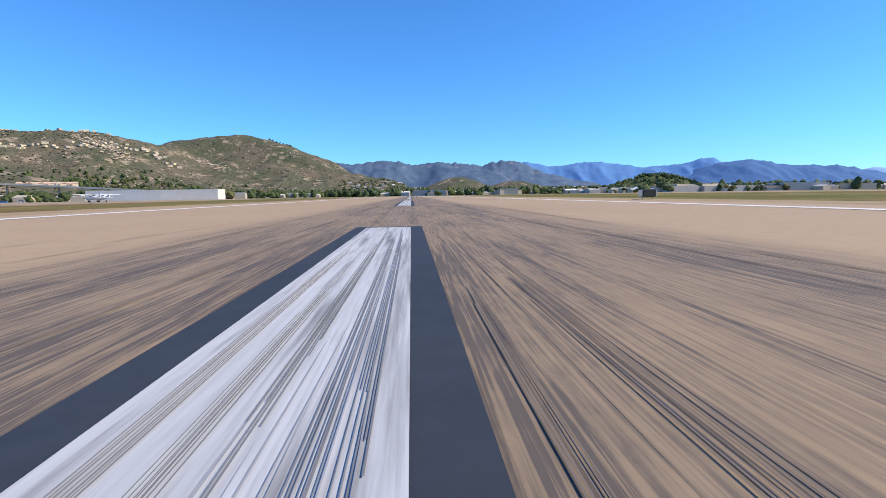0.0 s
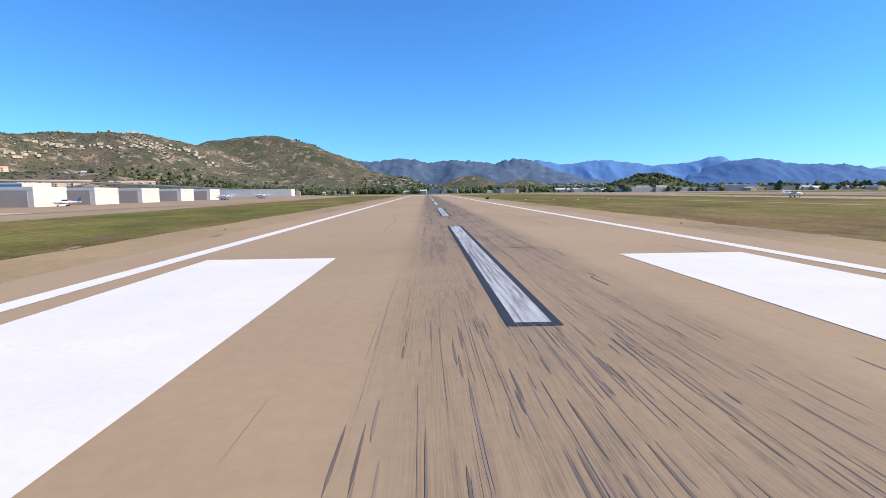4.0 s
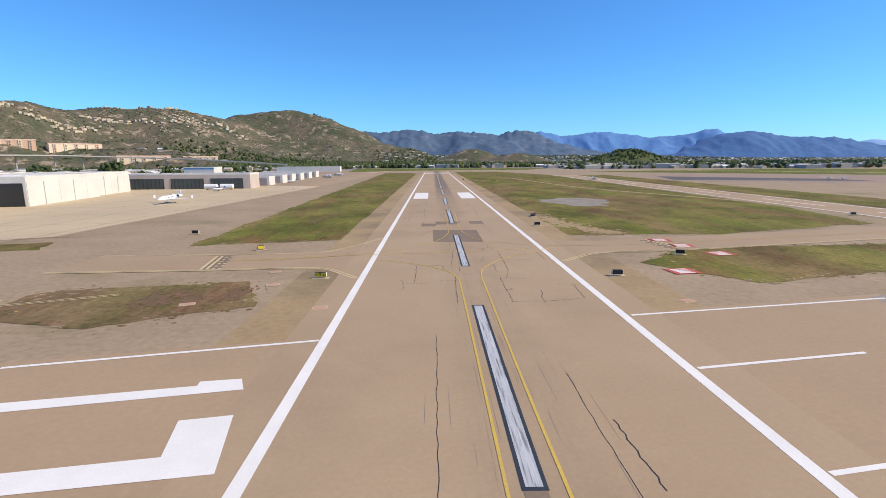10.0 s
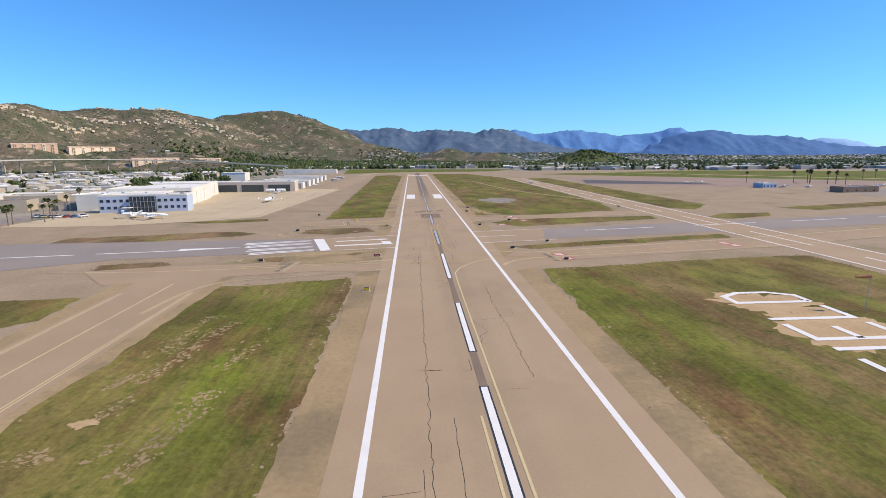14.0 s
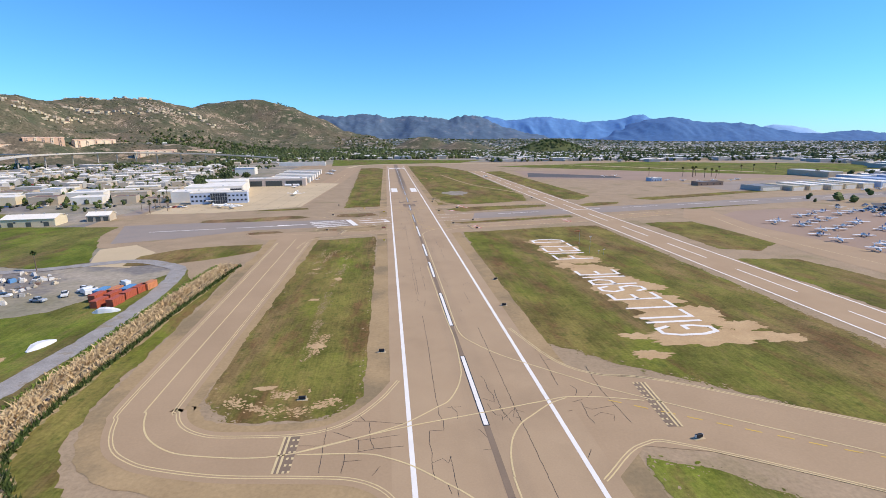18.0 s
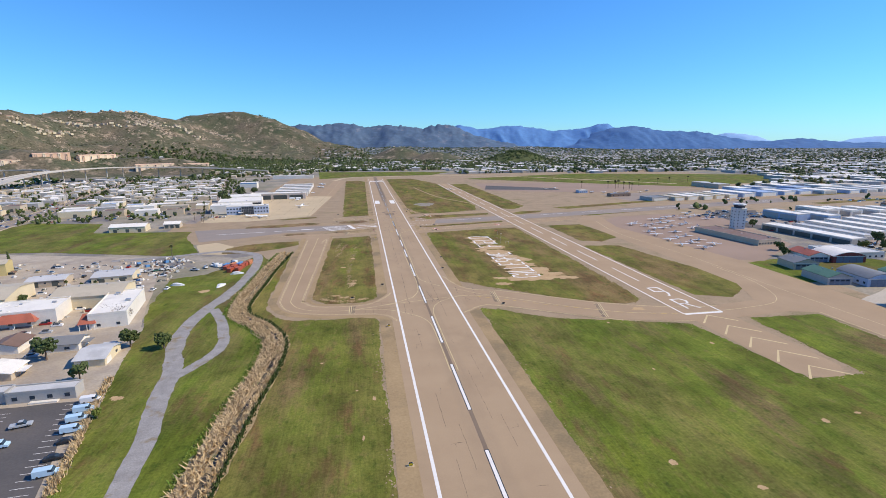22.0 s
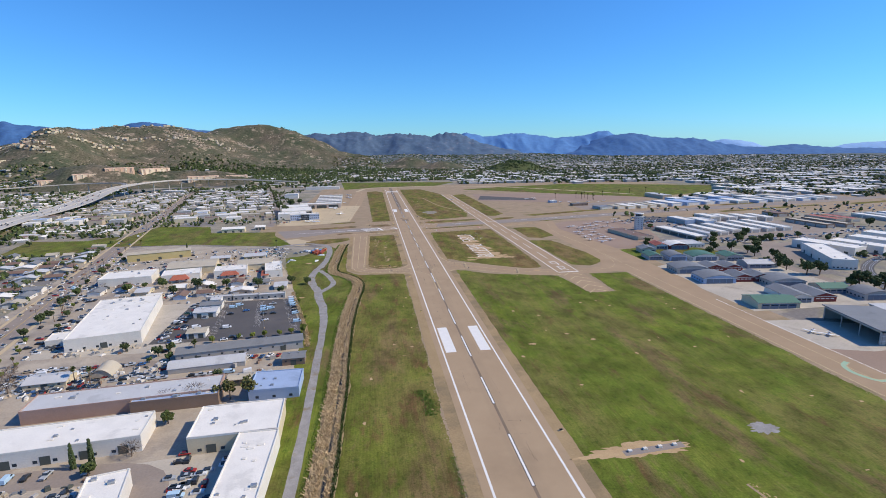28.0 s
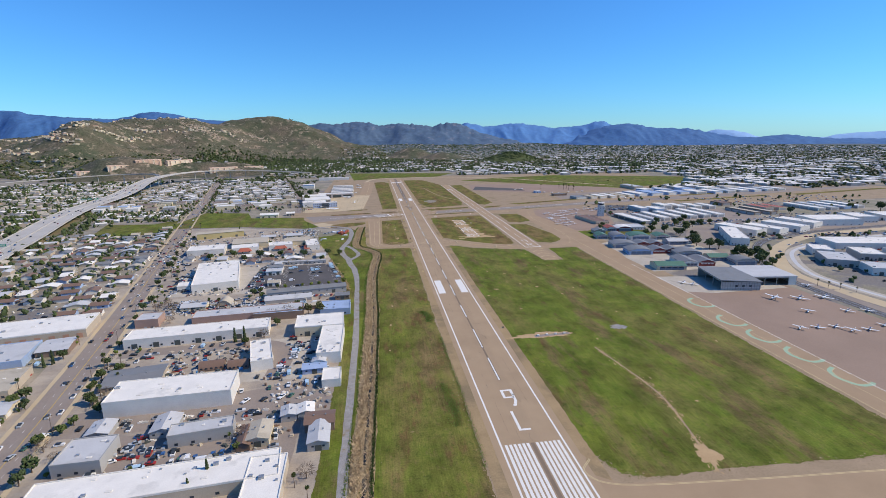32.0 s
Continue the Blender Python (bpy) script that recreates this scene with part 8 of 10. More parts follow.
for x, y, tn, lb in ((-109, -484, 10, "white tarpaulin heap beside the containers"), (-137, -505, -5, "white fibreglass hull lying on the grass"), (-111.5, -511, 70, "white truck body standing in the grass")):
    t = thing("tarp_heap" if "tarp" in lb else "boat_hull" if "hull" in lb else "truck_body", (x, y, -0.05), tn, lb, "clutter")
    bm = bmesh.new()
    loft(bm, [[(u, v * w, z) for v, z in ((-1, 0), (1, 0), (0.8, h), (-0.8, h))] for u, w, h in ((-4, 0.3, 0.3), (-2, 1.1, 1.4), (0, 1.2, 1.5), (2, 1.1, 1.1), (4, 0.4, 0.5))])
    part("body", bm, "tarp", t)
rk = random.Random(3)
for k in range(120):
    zone = rk.choice(((-203, -150, -900, -853), (-240, -168, -775, -753), (-130, -100, -778, -748), (-140, -95, -915, -900), (-175, -112, -930, -908), (-225, -165, -625, -600), (-200, -150, -480, -440), (-160, -120, -985, -975)))
    x, y = rk.uniform(zone[0], zone[1]), rk.uniform(zone[2], zone[3])
    nm, mt, w, d, h = rk.choice((("crate", "wall_tan", 1.2, 1.0, 1.0), ("storage_box", "wall_grey", 3.0, 1.6, 2.2), ("tank", "wall_white", 1.0, 1.0, 1.6), ("skip", "container_blue", 2.4, 1.4, 1.4), ("pallet_stack", "wall_brown", 1.2, 1.2, 1.5), ("scrap_heap", "roof_brown", 1.6, 1.4, 0.8), ("trailer", "tarp", 4.5, 1.9, 2.2)))
    t = thing(nm, (x, y, -0.1), rk.uniform(0, 90), dict(crate="wooden crate in an untidy yard", storage_box="grey metal storage box in a yard", tank="white plastic liquid tank in a yard", skip="blue steel skip in a yard", pallet_stack="stack of worn wooden pallets", scrap_heap="rusty heap of scrap metal", trailer="white box trailer parked in a yard")[nm], nm.replace("_", " "), "yard clutter")
    part("body", boxm(-w / 2, w / 2, -d / 2, d / 2, 0, h, bevel=0.08), mt, t)
    part("lid", boxm(-w * 0.42, w * 0.42, -d * 0.42, d * 0.42, h, h + 0.12), mt, t)


# aircraft
def make_plane(kind):
    t = thing("light_aircraft" if kind != "jet" else "business_jet", (0, 0, 0), 0, {"low": "white low-wing light aircraft with blue stripes", "high": "white high-wing light aircraft", "jet": "white twin-engined business jet"}[kind], "aircraft", "parked aircraft")
    k = 1.0 if kind != "jet" else 2.0
    secs = []
    prof = [(-3.6, 0.12, 1.25), (-2.0, 0.28, 1.2), (-0.4, 0.55, 1.2), (1.0, 0.62, 1.2), (1.9, 0.5, 1.1), (2.7, 0.42, 1.05), (3.1, 0.15, 1.05)] if kind != "jet" else [(-4.2, 0.1, 1.45), (-3, 0.36, 1.35), (-1.5, 0.5, 1.25), (2.2, 0.5, 1.2), (3.2, 0.38, 1.12), (4.0, 0.08, 1.0)]
    for x, r, z in prof:
        secs.append([(x * k, math.cos(a) * r * k, (z + math.sin(a) * r * 1.05) * (k if kind == "jet" else 1)) for a in (j * math.tau / 10 for j in range(10))])
    bm = bmesh.new()
    loft(bm, secs)
    part("fuselage", bm, "aircraft_white", t, smooth=True)
    wz = 0.85 if kind == "low" else 1.85 if kind == "high" else 1.75
    sp = 5.2 * (k * 0.85 if kind == "jet" else 1)
    for s in (-1, 1):
        bm = bmesh.new()
        sw = 0.0 if kind != "jet" else 2.6
        loft(bm, [[(1.2 * k * 0.8, 0.4 * s, wz), (-0.5 * k, 0.4 * s, wz), (-0.5 * k, 0.4 * s, wz + 0.18), (1.2 * k * 0.8, 0.4 * s, wz + 0.2)], [(0.7 - sw, sp * s, wz + 0.35), (-0.4 - sw, sp * s, wz + 0.35), (-0.4 - sw, sp * s, wz + 0.42), (0.7 - sw, sp * s, wz + 0.44)]])
        part("wing", bm, "aircraft_white", t)
        bm = bmesh.new()
        tz = 1.35 if kind != "jet" else 4.9
        loft(bm, [[(-2.7 * k, 0.1 * s, tz), (-3.6 * k, 0.1 * s, tz), (-3.6 * k, 0.1 * s, tz + 0.1), (-2.7 * k, 0.1 * s, tz + 0.1)], [(-3.0 * k, 1.7 * s * k * 0.8, tz), (-3.6 * k, 1.7 * s * k * 0.8, tz), (-3.6 * k, 1.7 * s * k * 0.8, tz + 0.08), (-3.0 * k, 1.7 * s * k * 0.8, tz + 0.08)]])
        part("tailplane", bm, "aircraft_white", t)
        part("main_wheel", tubem((-0.2, s * 1.2 * k * 0.8 - 0.09, 0.26), (-0.2, s * 1.2 * k * 0.8 + 0.09, 0.26), 0.26, n=10), "tyre", t)
        if kind == "jet":
            part("engine", tubem((-5.6, s * 1.6, 3.1), (-3.0, s * 1.6, 3.1), 0.45, 0.62, 12), "aircraft_white", t)
            part("engine_intake", tubem((-3.02, s * 1.6, 3.1), (-2.95, s * 1.6, 3.1), 0.5, n=12), "sign_black", t)
            part("winglet", boxm(-2.6, -1.4, s * sp - 0.06, s * sp + 0.06, wz + 0.4, wz + 1.5), "aircraft_white", t)
    bm = bmesh.new()
    fz = 2.6 if kind != "jet" else 5.0
    loft(bm, [[(-2.4 * k, y, 1.4 * (k if kind == "jet" else 1)) for y in (-0.07, 0.07)] + [(-3.7 * k, y, 1.3 * (k if kind == "jet" else 1)) for y in (0.07, -0.07)], [(-3.2 * k, y, fz) for y in (-0.04, 0.04)] + [(-3.8 * k, y, fz) for y in (0.04, -0.04)]])
    part("fin", bm, "aircraft_white" if kind != "low" else "car_blue", t)
    part("nose_wheel", tubem((2.2 * k, -0.08, 0.22), (2.2 * k, 0.08, 0.22), 0.22, n=10), "tyre", t)
    part("nose_leg", tubem((2.2 * k, 0, 0.2), (2.1 * k, 0, 1.0 * (k * 0.9)), 0.06, n=5), "steel", t)
    if kind != "jet":
        part("propeller", boxm(3.1, 3.16, -0.95, 0.95, 0.98, 1.12), "sign_black", t)
        part("canopy", boxm(-0.5, 1.1, -0.5, 0.5, 1.55, 2.0, bevel=0.18), "glass", t)
        part("stripe", boxm(-2.0, 2.2, -0.66, -0.6, 1.05, 1.2), "car_blue", t)
    else:
        for j in range(6):
            for s in (-1, 1):
                part("cabin_window", boxm(-1.5 + j * 0.95, -1.1 + j * 0.95, s * 0.98 - 0.03, s * 0.98 + 0.03, 2.6, 2.95), "glass", t)
        part("windscreen", boxm(5.6, 6.1, -0.6, 0.6, 2.55, 2.95, bevel=0.1), "glass", t)
    return t


PL = {k: make_plane(k) for k in ("low", "high", "jet")}
pused = set()


def parked(kind, x, y, turn, s=1.0):
    if kind not in pused:
        pused.add(kind)
        t = PL[kind]
        t.matrix_world = pose(x, y, 0.0, 0, 0, turn)
    else:
        t = copy_thing(PL[kind], pose(x, y, 0.0, 0, 0, turn))
    t.scale = (s, s, s)
    return t


for i, (x, y) in enumerate([(263, -826), (284, -830), (306, -831), (265, -858), (296, -862), (312, -864), (231, -887), (245, -887.5), (258.5, -888.5), (263, -897), (277, -897), (295, -892), (320, -800), (216, -772), (222, -778)]):
    parked("low" if i % 3 else "high", x, y, 200 + (i * 17 % 30), 1.35 if i < 3 else 0.95)
rp = random.Random(8)


def make_far_plane(kind):
    """A small tied-down aircraft in fewer parts."""
    t = thing("tied_down_aircraft", (0, 0, 0), 0, f"white {kind}-wing light aircraft tied down on the ramp", "aircraft", "tied-down aircraft")
    bm = bmesh.new()
    loft(bm, [[(3.0, math.cos(a) * 0.35, 1.1 + math.sin(a) * 0.35) for a in (k * math.tau / 8 for k in range(8))], [(0.8, math.cos(a) * 0.6, 1.25 + math.sin(a) * 0.65) for a in (k * math.tau / 8 for k in range(8))], [(-1.2, math.cos(a) * 0.5, 1.25 + math.sin(a) * 0.55) for a in (k * math.tau / 8 for k in range(8))], [(-4.2, math.cos(a) * 0.12, 1.4 + math.sin(a) * 0.14) for a in (k * math.tau / 8 for k in range(8))]])
    part("fuselage", bm, "aircraft_white", t, smooth=True)
    wz = 1.9 if kind == "high" else 0.85
    part("wing", boxm(-0.4, 1.1, -5.4, 5.4, wz, wz + 0.16, bevel=0.06), "aircraft_white", t)
    part("tailplane", boxm(-4.4, -3.5, -1.7, 1.7, 1.45, 1.55, bevel=0.03), "aircraft_white", t)
    part("fin", boxm(-4.4, -3.4, -0.06, 0.06, 1.5, 2.9, bevel=0.03), "car_blue" if kind == "low" else "aircraft_white", t)
    part("canopy", boxm(-0.3, 1.0, -0.48, 0.48, 1.6, 2.05 if kind == "low" else 1.88, bevel=0.15), "glass", t)
    bm = bmesh.new()
    for q in ((0, -1.1), (0, 1.1), (2.3, 0)):
        tube(bm, (q[0], q[1] - 0.08, 0.24), (q[0], q[1] + 0.08, 0.24), 0.24, n=8)
        tube(bm, (q[0], q[1], 0.3), (q[0], q[1] * 0.5, 1.0), 0.05, n=5)
    part("undercarriage", bm, "tyre", t)
    return t


FP = [make_far_plane("high"), make_far_plane("low")]
spots = [(224 + u * 100 - v * 12, -356 + u * 54 - v * 122) for v in (0.05, 0.2, 0.36, 0.52, 0.68, 0.84, 1.0) for u in [k * 0.125 for k in range(9)]]
spots = [(x + rp.uniform(-2, 2), y + rp.uniform(-2, 2)) for x, y in spots if not (x > 248 and y < -396) and not (x > 285 and y < -350) and rp.random() < 0.85]
for i, (x, y) in enumerate(spots):
    m = pose(x, y, 0.0, 0, 0, rp.choice((62, 70, 244, 250)) + rp.uniform(-6, 6))
    if i < 2:
        FP[i].matrix_world = m
    else:
        copy_thing(FP[rp.randrange(2)], m)
for x, y in ((330, -60), (345, -70), (360, -80), (385, -70), (405, -75), (425, -60), (120, 40), (460, -200), (480, -195), (280, 10), (300, 20)):
    parked("high", x, y, rp.uniform(0, 360), 1.0)
parked("jet", -107, -149, 262, 0.9)
parked("jet", -140, -237, 12, 0.85)
parked("jet", -152, -231, 30, 0.8)
parked("low", -122, -70, 200)
parked("low", -110, 30, 200)
for x, y in ((-108, 140), (-104, 190), (-102, 128), (-110, 205)):
    parked("high", x, y, 150, 1.2)
for i, x in enumerate((-131, -122)):
    t = thing("fuel_tank", (x, -58, 0), 4, "white horizontal fuel tank on saddles", "tank", "fuel tanks")
    part("shell", tubem((-3.4, 0, 1.9), (3.4, 0, 1.9), 1.35, n=18), "aircraft_white", t)
    for s in (-1, 1):
        part("saddle", boxm(s * 2.2 - 0.25, s * 2.2 + 0.25, -1.2, 1.2, 0, 1.0), "concrete", t)
        part("end_cap", tubem((s * 3.4, 0, 1.9), (s * 3.75, 0, 1.9), 1.34, 0.7, 18), "aircraft_white", t)
    part("fill_pipe", tubem((0, 0, 3.2), (0, 0, 3.9), 0.12), "steel", t)


paint("sign_red", (0.42, 0.03, 0.035))
# airfield signs: drum-shaped lit boxes on slabs
def sign(x, y, turn, face, label, text=None, L_=2.6):
    t = thing("taxiway_sign", (x, y, 0), turn, label, "sign", "airfield signs")
    part("slab", boxm(-L_ / 2 - 0.5, L_ / 2 + 0.5, -0.7, 0.7, -0.02, 0.06), "concrete", t)
    part("case", boxm(-L_ / 2, L_ / 2, -0.36, 0.36, 0.3, 1.15, bevel=0.2), "sign_black", t)
    part("face", boxm(-L_ / 2 + 0.12, L_ / 2 - 0.12, -0.4, -0.365, 0.36, 1.09), face, t)
    for s in (-1, 1):
        part("leg", tubem((s * L_ * 0.35, 0, 0), (s * L_ * 0.35, 0, 0.32), 0.06, n=6), "steel", t)
        part("end_cap", boxm(s * L_ / 2 - 0.02, s * L_ / 2 + 0.06, -0.3, 0.3, 0.36, 1.09, bevel=0.02), "wall_white", t)
    t.scale = (0.75, 0.75, 0.75)
    if text:
        for u, ch in text:
            bm = bmesh.new()
            shapes = GL["B"] if ch == "B" else [[(0.1, 0.5), (0.95, 0.5)], [(0.65, 0.8), (0.98, 0.5), (0.65, 0.2)]] if ch == ">" else [[(0.9, 0.5), (0.05, 0.5)], [(0.35, 0.8), (0.02, 0.5), (0.35, 0.2)]]
            for st in shapes:
                ribbon_miter(bm, [Vector((u + a * 0.42 - 0.21, 0.45 + b * 0.55)) for a, b in st], 0.09, 0.0)
            o = part("sign_letter" if ch == "B" else "arrow", bm, "sign_black", t)
            o.matrix_basis = pose(0, -0.41, 0, 90, 0, 0)
    return t


sign(-20.5, -277, -5, "sign_yellow", "yellow taxiway sign with an arrow either side of B", [(-0.6, "<"), (0, "B"), (0.6, ">")], L_=2.1)
sign(-36.4, -254.5, 30, "sign_yellow", "black and yellow taxiway sign seen end on", L_=1.6)
for x, y, tn in ((-57.9, -233.6, 0), (20.6, -277.4, 0), (20.6, -224, 0), (23.6, -204.3, 20), (23, -206, 20), (36.7, -262.7, -10), (-57, -287, 0), (-54.4, -347.6, 0), (38.9, -322, 10), (24, -333.5, 0), (36.2, -353, 10), (-20.4, -525.9, 0), (19.5, -494.3, 0), (23.2, -464, 10), (-37, -548, 0), (38, -571, 10), (22, -850, 5), (113, -208, 0)):
    sign(x, y, tn, "sign_black", "black backed taxiway sign on a concrete slab", L_=2.0)
sign(19.7, 59.0, 10, "sign_black", "black backed taxiway sign on a concrete slab", L_=1.8)
sign(-20.2, -382.5, 0, "sign_yellow", "small yellow runway sign on a slab", L_=1.6)
for x, y in ((-20.5, -592), (-20.3, -690)):
    sign(x, y, 0, "sign_yellow", "small yellow runway sign on a slab", L_=1.4)
red_sign = sign(-20.4, -343.2, -4, "sign_red", "red runway sign with white numbers on a slab", L_=2.9)
txt = bpy.data.curves.new("sign_text", "FONT")
txt.body, txt.size, txt.align_x, txt.offset = "17-35", 0.72, "CENTER", 0.012
txt_ob = bpy.data.objects.new("sign_text", txt)
txt_me = bpy.data.meshes.new_from_object(txt_ob)
bpy.data.objects.remove(txt_ob)
txt_me.materials.clear()
txt_me.materials.append(M["white"])
num = new("sign_number", txt_me)
num.parent = red_sign
num.matrix_basis = pose(0, -0.41, 0.48, 90, 0, 0)
tagged(num, "white runway numbers")
# orange closure markers across the old taxiway
for x, y in ((28.1, 30), (36.8, 30.1), (44, 29), (54, 30.4), (109, -56)):
    t = thing("closure_barrier", (x, y, -0.03), 8, "low orange and white closure barrier on the grass", "barrier", "closure barriers")
    part("beam", boxm(-1.0, 1.0, -0.12, 0.12, 0.25, 0.55, bevel=0.03), "container_orange", t)
    part("band", boxm(-0.25, 0.25, -0.13, 0.13, 0.27, 0.53), "wall_white", t, "white band")
    for sx in (-0.8, 0.8):
        part("foot", boxm(sx - 0.12, sx + 0.12, -0.25, 0.25, 0, 0.26), "container_orange", t)
# windsock, masts and edge lights
ws = thing("windsock", (80, -406, 0), 0, "windsock mast with an orange sock", "windsock")
part("mast", tubem((0, 0, 0), (0, 0, 7.5), 0.09, 0.05, 6), "steel", ws)
part("sock", tubem((0, 0, 7.2), (-2.4, 0.8, 6.9), 0.42, 0.22, 10), "container_orange", ws)
for x, y, h in ((78, -424.5, 8), (83, -429, 2.5), (81.5, -427, 1.6)):
    t = thing("weather_mast", (x, y, 0), 0, "thin steel weather mast in the grass", "mast", "weather station")
    part("mast", tubem((0, 0, 0), (0, 0, h), 0.08, 0.05, 6), "steel", t)
    part("instrument", boxm(-0.5, 0.5, -0.12, 0.12, h - 0.2, h + 0.15), "wall_white", t)
for k in range(15):
    y = 280 - k * 90
    for s in (-1, 1):
        t = thing("edge_light", (s * 19.5, y, 0), 0, "small runway edge light on a short stalk", "light", "runway edge lights")
        part("stalk", tubem((0, 0, 0), (0, 0, 0.2), 0.02, n=6), "steel", t)
        part("lens", tubem((0, 0, 0.2), (0, 0, 0.3), 0.05, 0.03, 8), "glass", t)
for x, y in ((-26, -280.5), (-33, -289), (-17.5, -291), (24, -290), (-28, -272.8)):
    t = thing("pit_cover", (x, y, 0.0), 20, "rust brown steel pit cover", "cover", "pit covers")
    part("plate", boxm(-0.7, 0.7, -0.5, 0.5, -0.01, 0.03), "wall_terra", t)
    part("rim", boxm(-0.85, 0.85, -0.62, 0.62, -0.02, 0.015), "concrete", t)
# lamp posts of the car park and street poles
for x, y in ((-134.5, -664), (-131.2, -679), (-128.5, -690), (-125.5, -705), (-150, -660), (-158, -690), (-112, -690)):
    t = thing("lamp_post", (x, y, -0.05), 12, "car park lamp post with twin heads", "lamp", "car park lamps")
    part("base", tubem((0, 0, 0), (0, 0, 0.7), 0.3, n=8), "concrete", t)
    part("pole", tubem((0, 0, 0.6), (0, 0, 6.8), 0.09, 0.06, 6), "steel", t)
    part("head", boxm(-0.9, 0.9, -0.18, 0.18, 6.7, 6.9), "sign_black", t)
for k in range(26):
    y = -1000 + k * 55
    c = street_x(y)
    t = thing("utility_pole", (c + 11.5, y, -0.1), 10, "wooden utility pole with a crossarm", "pole", "street poles")
    part("pole", tubem((0, 0, 0), (0, 0, 11), 0.16, 0.11, 6), "bark", t)
    part("crossarm", boxm(-1.3, 1.3, -0.08, 0.08, 10.1, 10.3), "bark", t)

# car park bay lines
for x0, y0, x1, y1 in ((-140, -645, -131, -700), (-163, -645, -156, -715), (-121.5, -642, -104.5, -715)):
    n = 26
    for k in range(n):
        f = k / (n - 1)
        x, y = x0 + (x1 - x0) * f, y0 + (y1 - y0) * f
        part("bay_line", sheet_bm([(x - 2.4, y - 0.09), (x + 2.4, y + 0.31), (x + 2.4, y + 0.47), (x - 2.4, y + 0.07)], -0.045), "white", bpy.data.objects["industrial_yards"], "white painted bay line")

# ---- town: nearer houses and blocks one by one, the far spread as stuff ----
def make_house(seed):
    rng = random.Random(seed)
    w, d, h = rng.uniform(5.5, 8), rng.uniform(4, 5.2), rng.uniform(2.7, 3.1)
    rf = ("roof_pale", "roof_brown", "roof_white", "roof_brown", "roof_tan", "roof_grey")[seed % 6]
    wl = ("wall_cream", "wall_white", "wall_tan", "wall_blue", "wall_grey", "wall_white")[seed % 6]
    word = {"roof_pale": "pale grey", "roof_grey": "grey", "roof_white": "white", "roof_brown": "brown", "roof_tan": "tan"}[rf]
    t = thing("house", (0, 0, 0), 0, f"single-storey house with a {word} gabled roof", "house", "town houses")
    along = "x" if seed % 2 else "y"
    part("wall", gable_walls_bm(w, d, h, h + 1.5, along), wl, t)
    part("roof", pitched_bm(w, d, h, h + 1.5, 0.6, along), rf, t)
    part("garage_door", boxm(-w * 0.8, -w * 0.25, -d - 0.07, -d - 0.02, 0, 2.2), "wall_white", t)
    part("window", boxm(w * 0.3, w * 0.3 + 1.8, -d - 0.07, -d - 0.02, 1.0, 2.0), "glass", t)
    bm = boxm(w - 0.3, w + 3.2, -d * 0.6, d * 0.4, h - 0.5, h - 0.32)
    part("patio_roof", bm, rf, t)
    return t


HS = [make_house(s) for s in range(12)]
hused = set()
rh = random.Random(21)


def settle(x, y, turn, z=-0.12):
    i = rh.randrange(12)
    if i not in hused:
        hused.add(i)
        HS[i].matrix_world = pose(x, y, z, 0, 0, turn)
        return
    copy_thing(HS[i], pose(x, y, z, 0, 0, turn))


n_h = 0
FARTHER = []
for row_ in range(30):
    y = -960 + row_ * 21
    c = street_x(y)
    x = c - 22
    lim = -470 - 0.24 * (y + 900) + 14
    while x > lim - (0 if y > -700 else 90):
        if not (-350 < x < -255 and -915 < y < -778) and not (y > -430) and rh.random() < 0.84:
            if x > c - 130:
                settle(x, y + rh.uniform(-2, 2), rh.choice((10, 100, 190)) + rh.uniform(-4, 4))
            else:
                FARTHER.append((x, y + rh.uniform(-2, 2), -0.15, rh.uniform(5.5, 8), rh.uniform(4, 5.2), 2.9, 1.5, radians(rh.choice((10, 100)) + rh.uniform(-4, 4)), rh.randrange(6)))
            n_h += 1
        x -= rh.uniform(17, 22)
for i in (i for i in range(12) if i not in hused):
    HS[i].matrix_world = pose(-200 - i * 16, -604, -0.12, 0, 0, 5)
for x, y in ((-150, -592), (-170, -590), (-131, -606), (-196, -594), (-215, -596), (-240, -604), (-160, -616), (-188, -618), (-205, -622), (-262, -590), (-278, -600), (-225, -622)):
    settle(x, y, rh.choice((4, 94)))
for row_ in range(11):
    y = -425 + row_ * 20
    x = street_x(y) - 24
    while x > -555 - 0.26 * (y + 300) + 34:
        wedge = -500 < x < -385 and -445 < y < -318
        if not wedge and rh.random() < 0.85:
            FARTHER.append((x, y + rh.uniform(-3, 3), -0.15, rh.uniform(5, 9), rh.uniform(4, 5.5), 3.0, 1.3, radians(rh.choice((12, 102)) + rh.uniform(-5, 5)), rh.choice((0, 0, 1, 2, 4, 5))))
        x -= rh.uniform(17, 24)
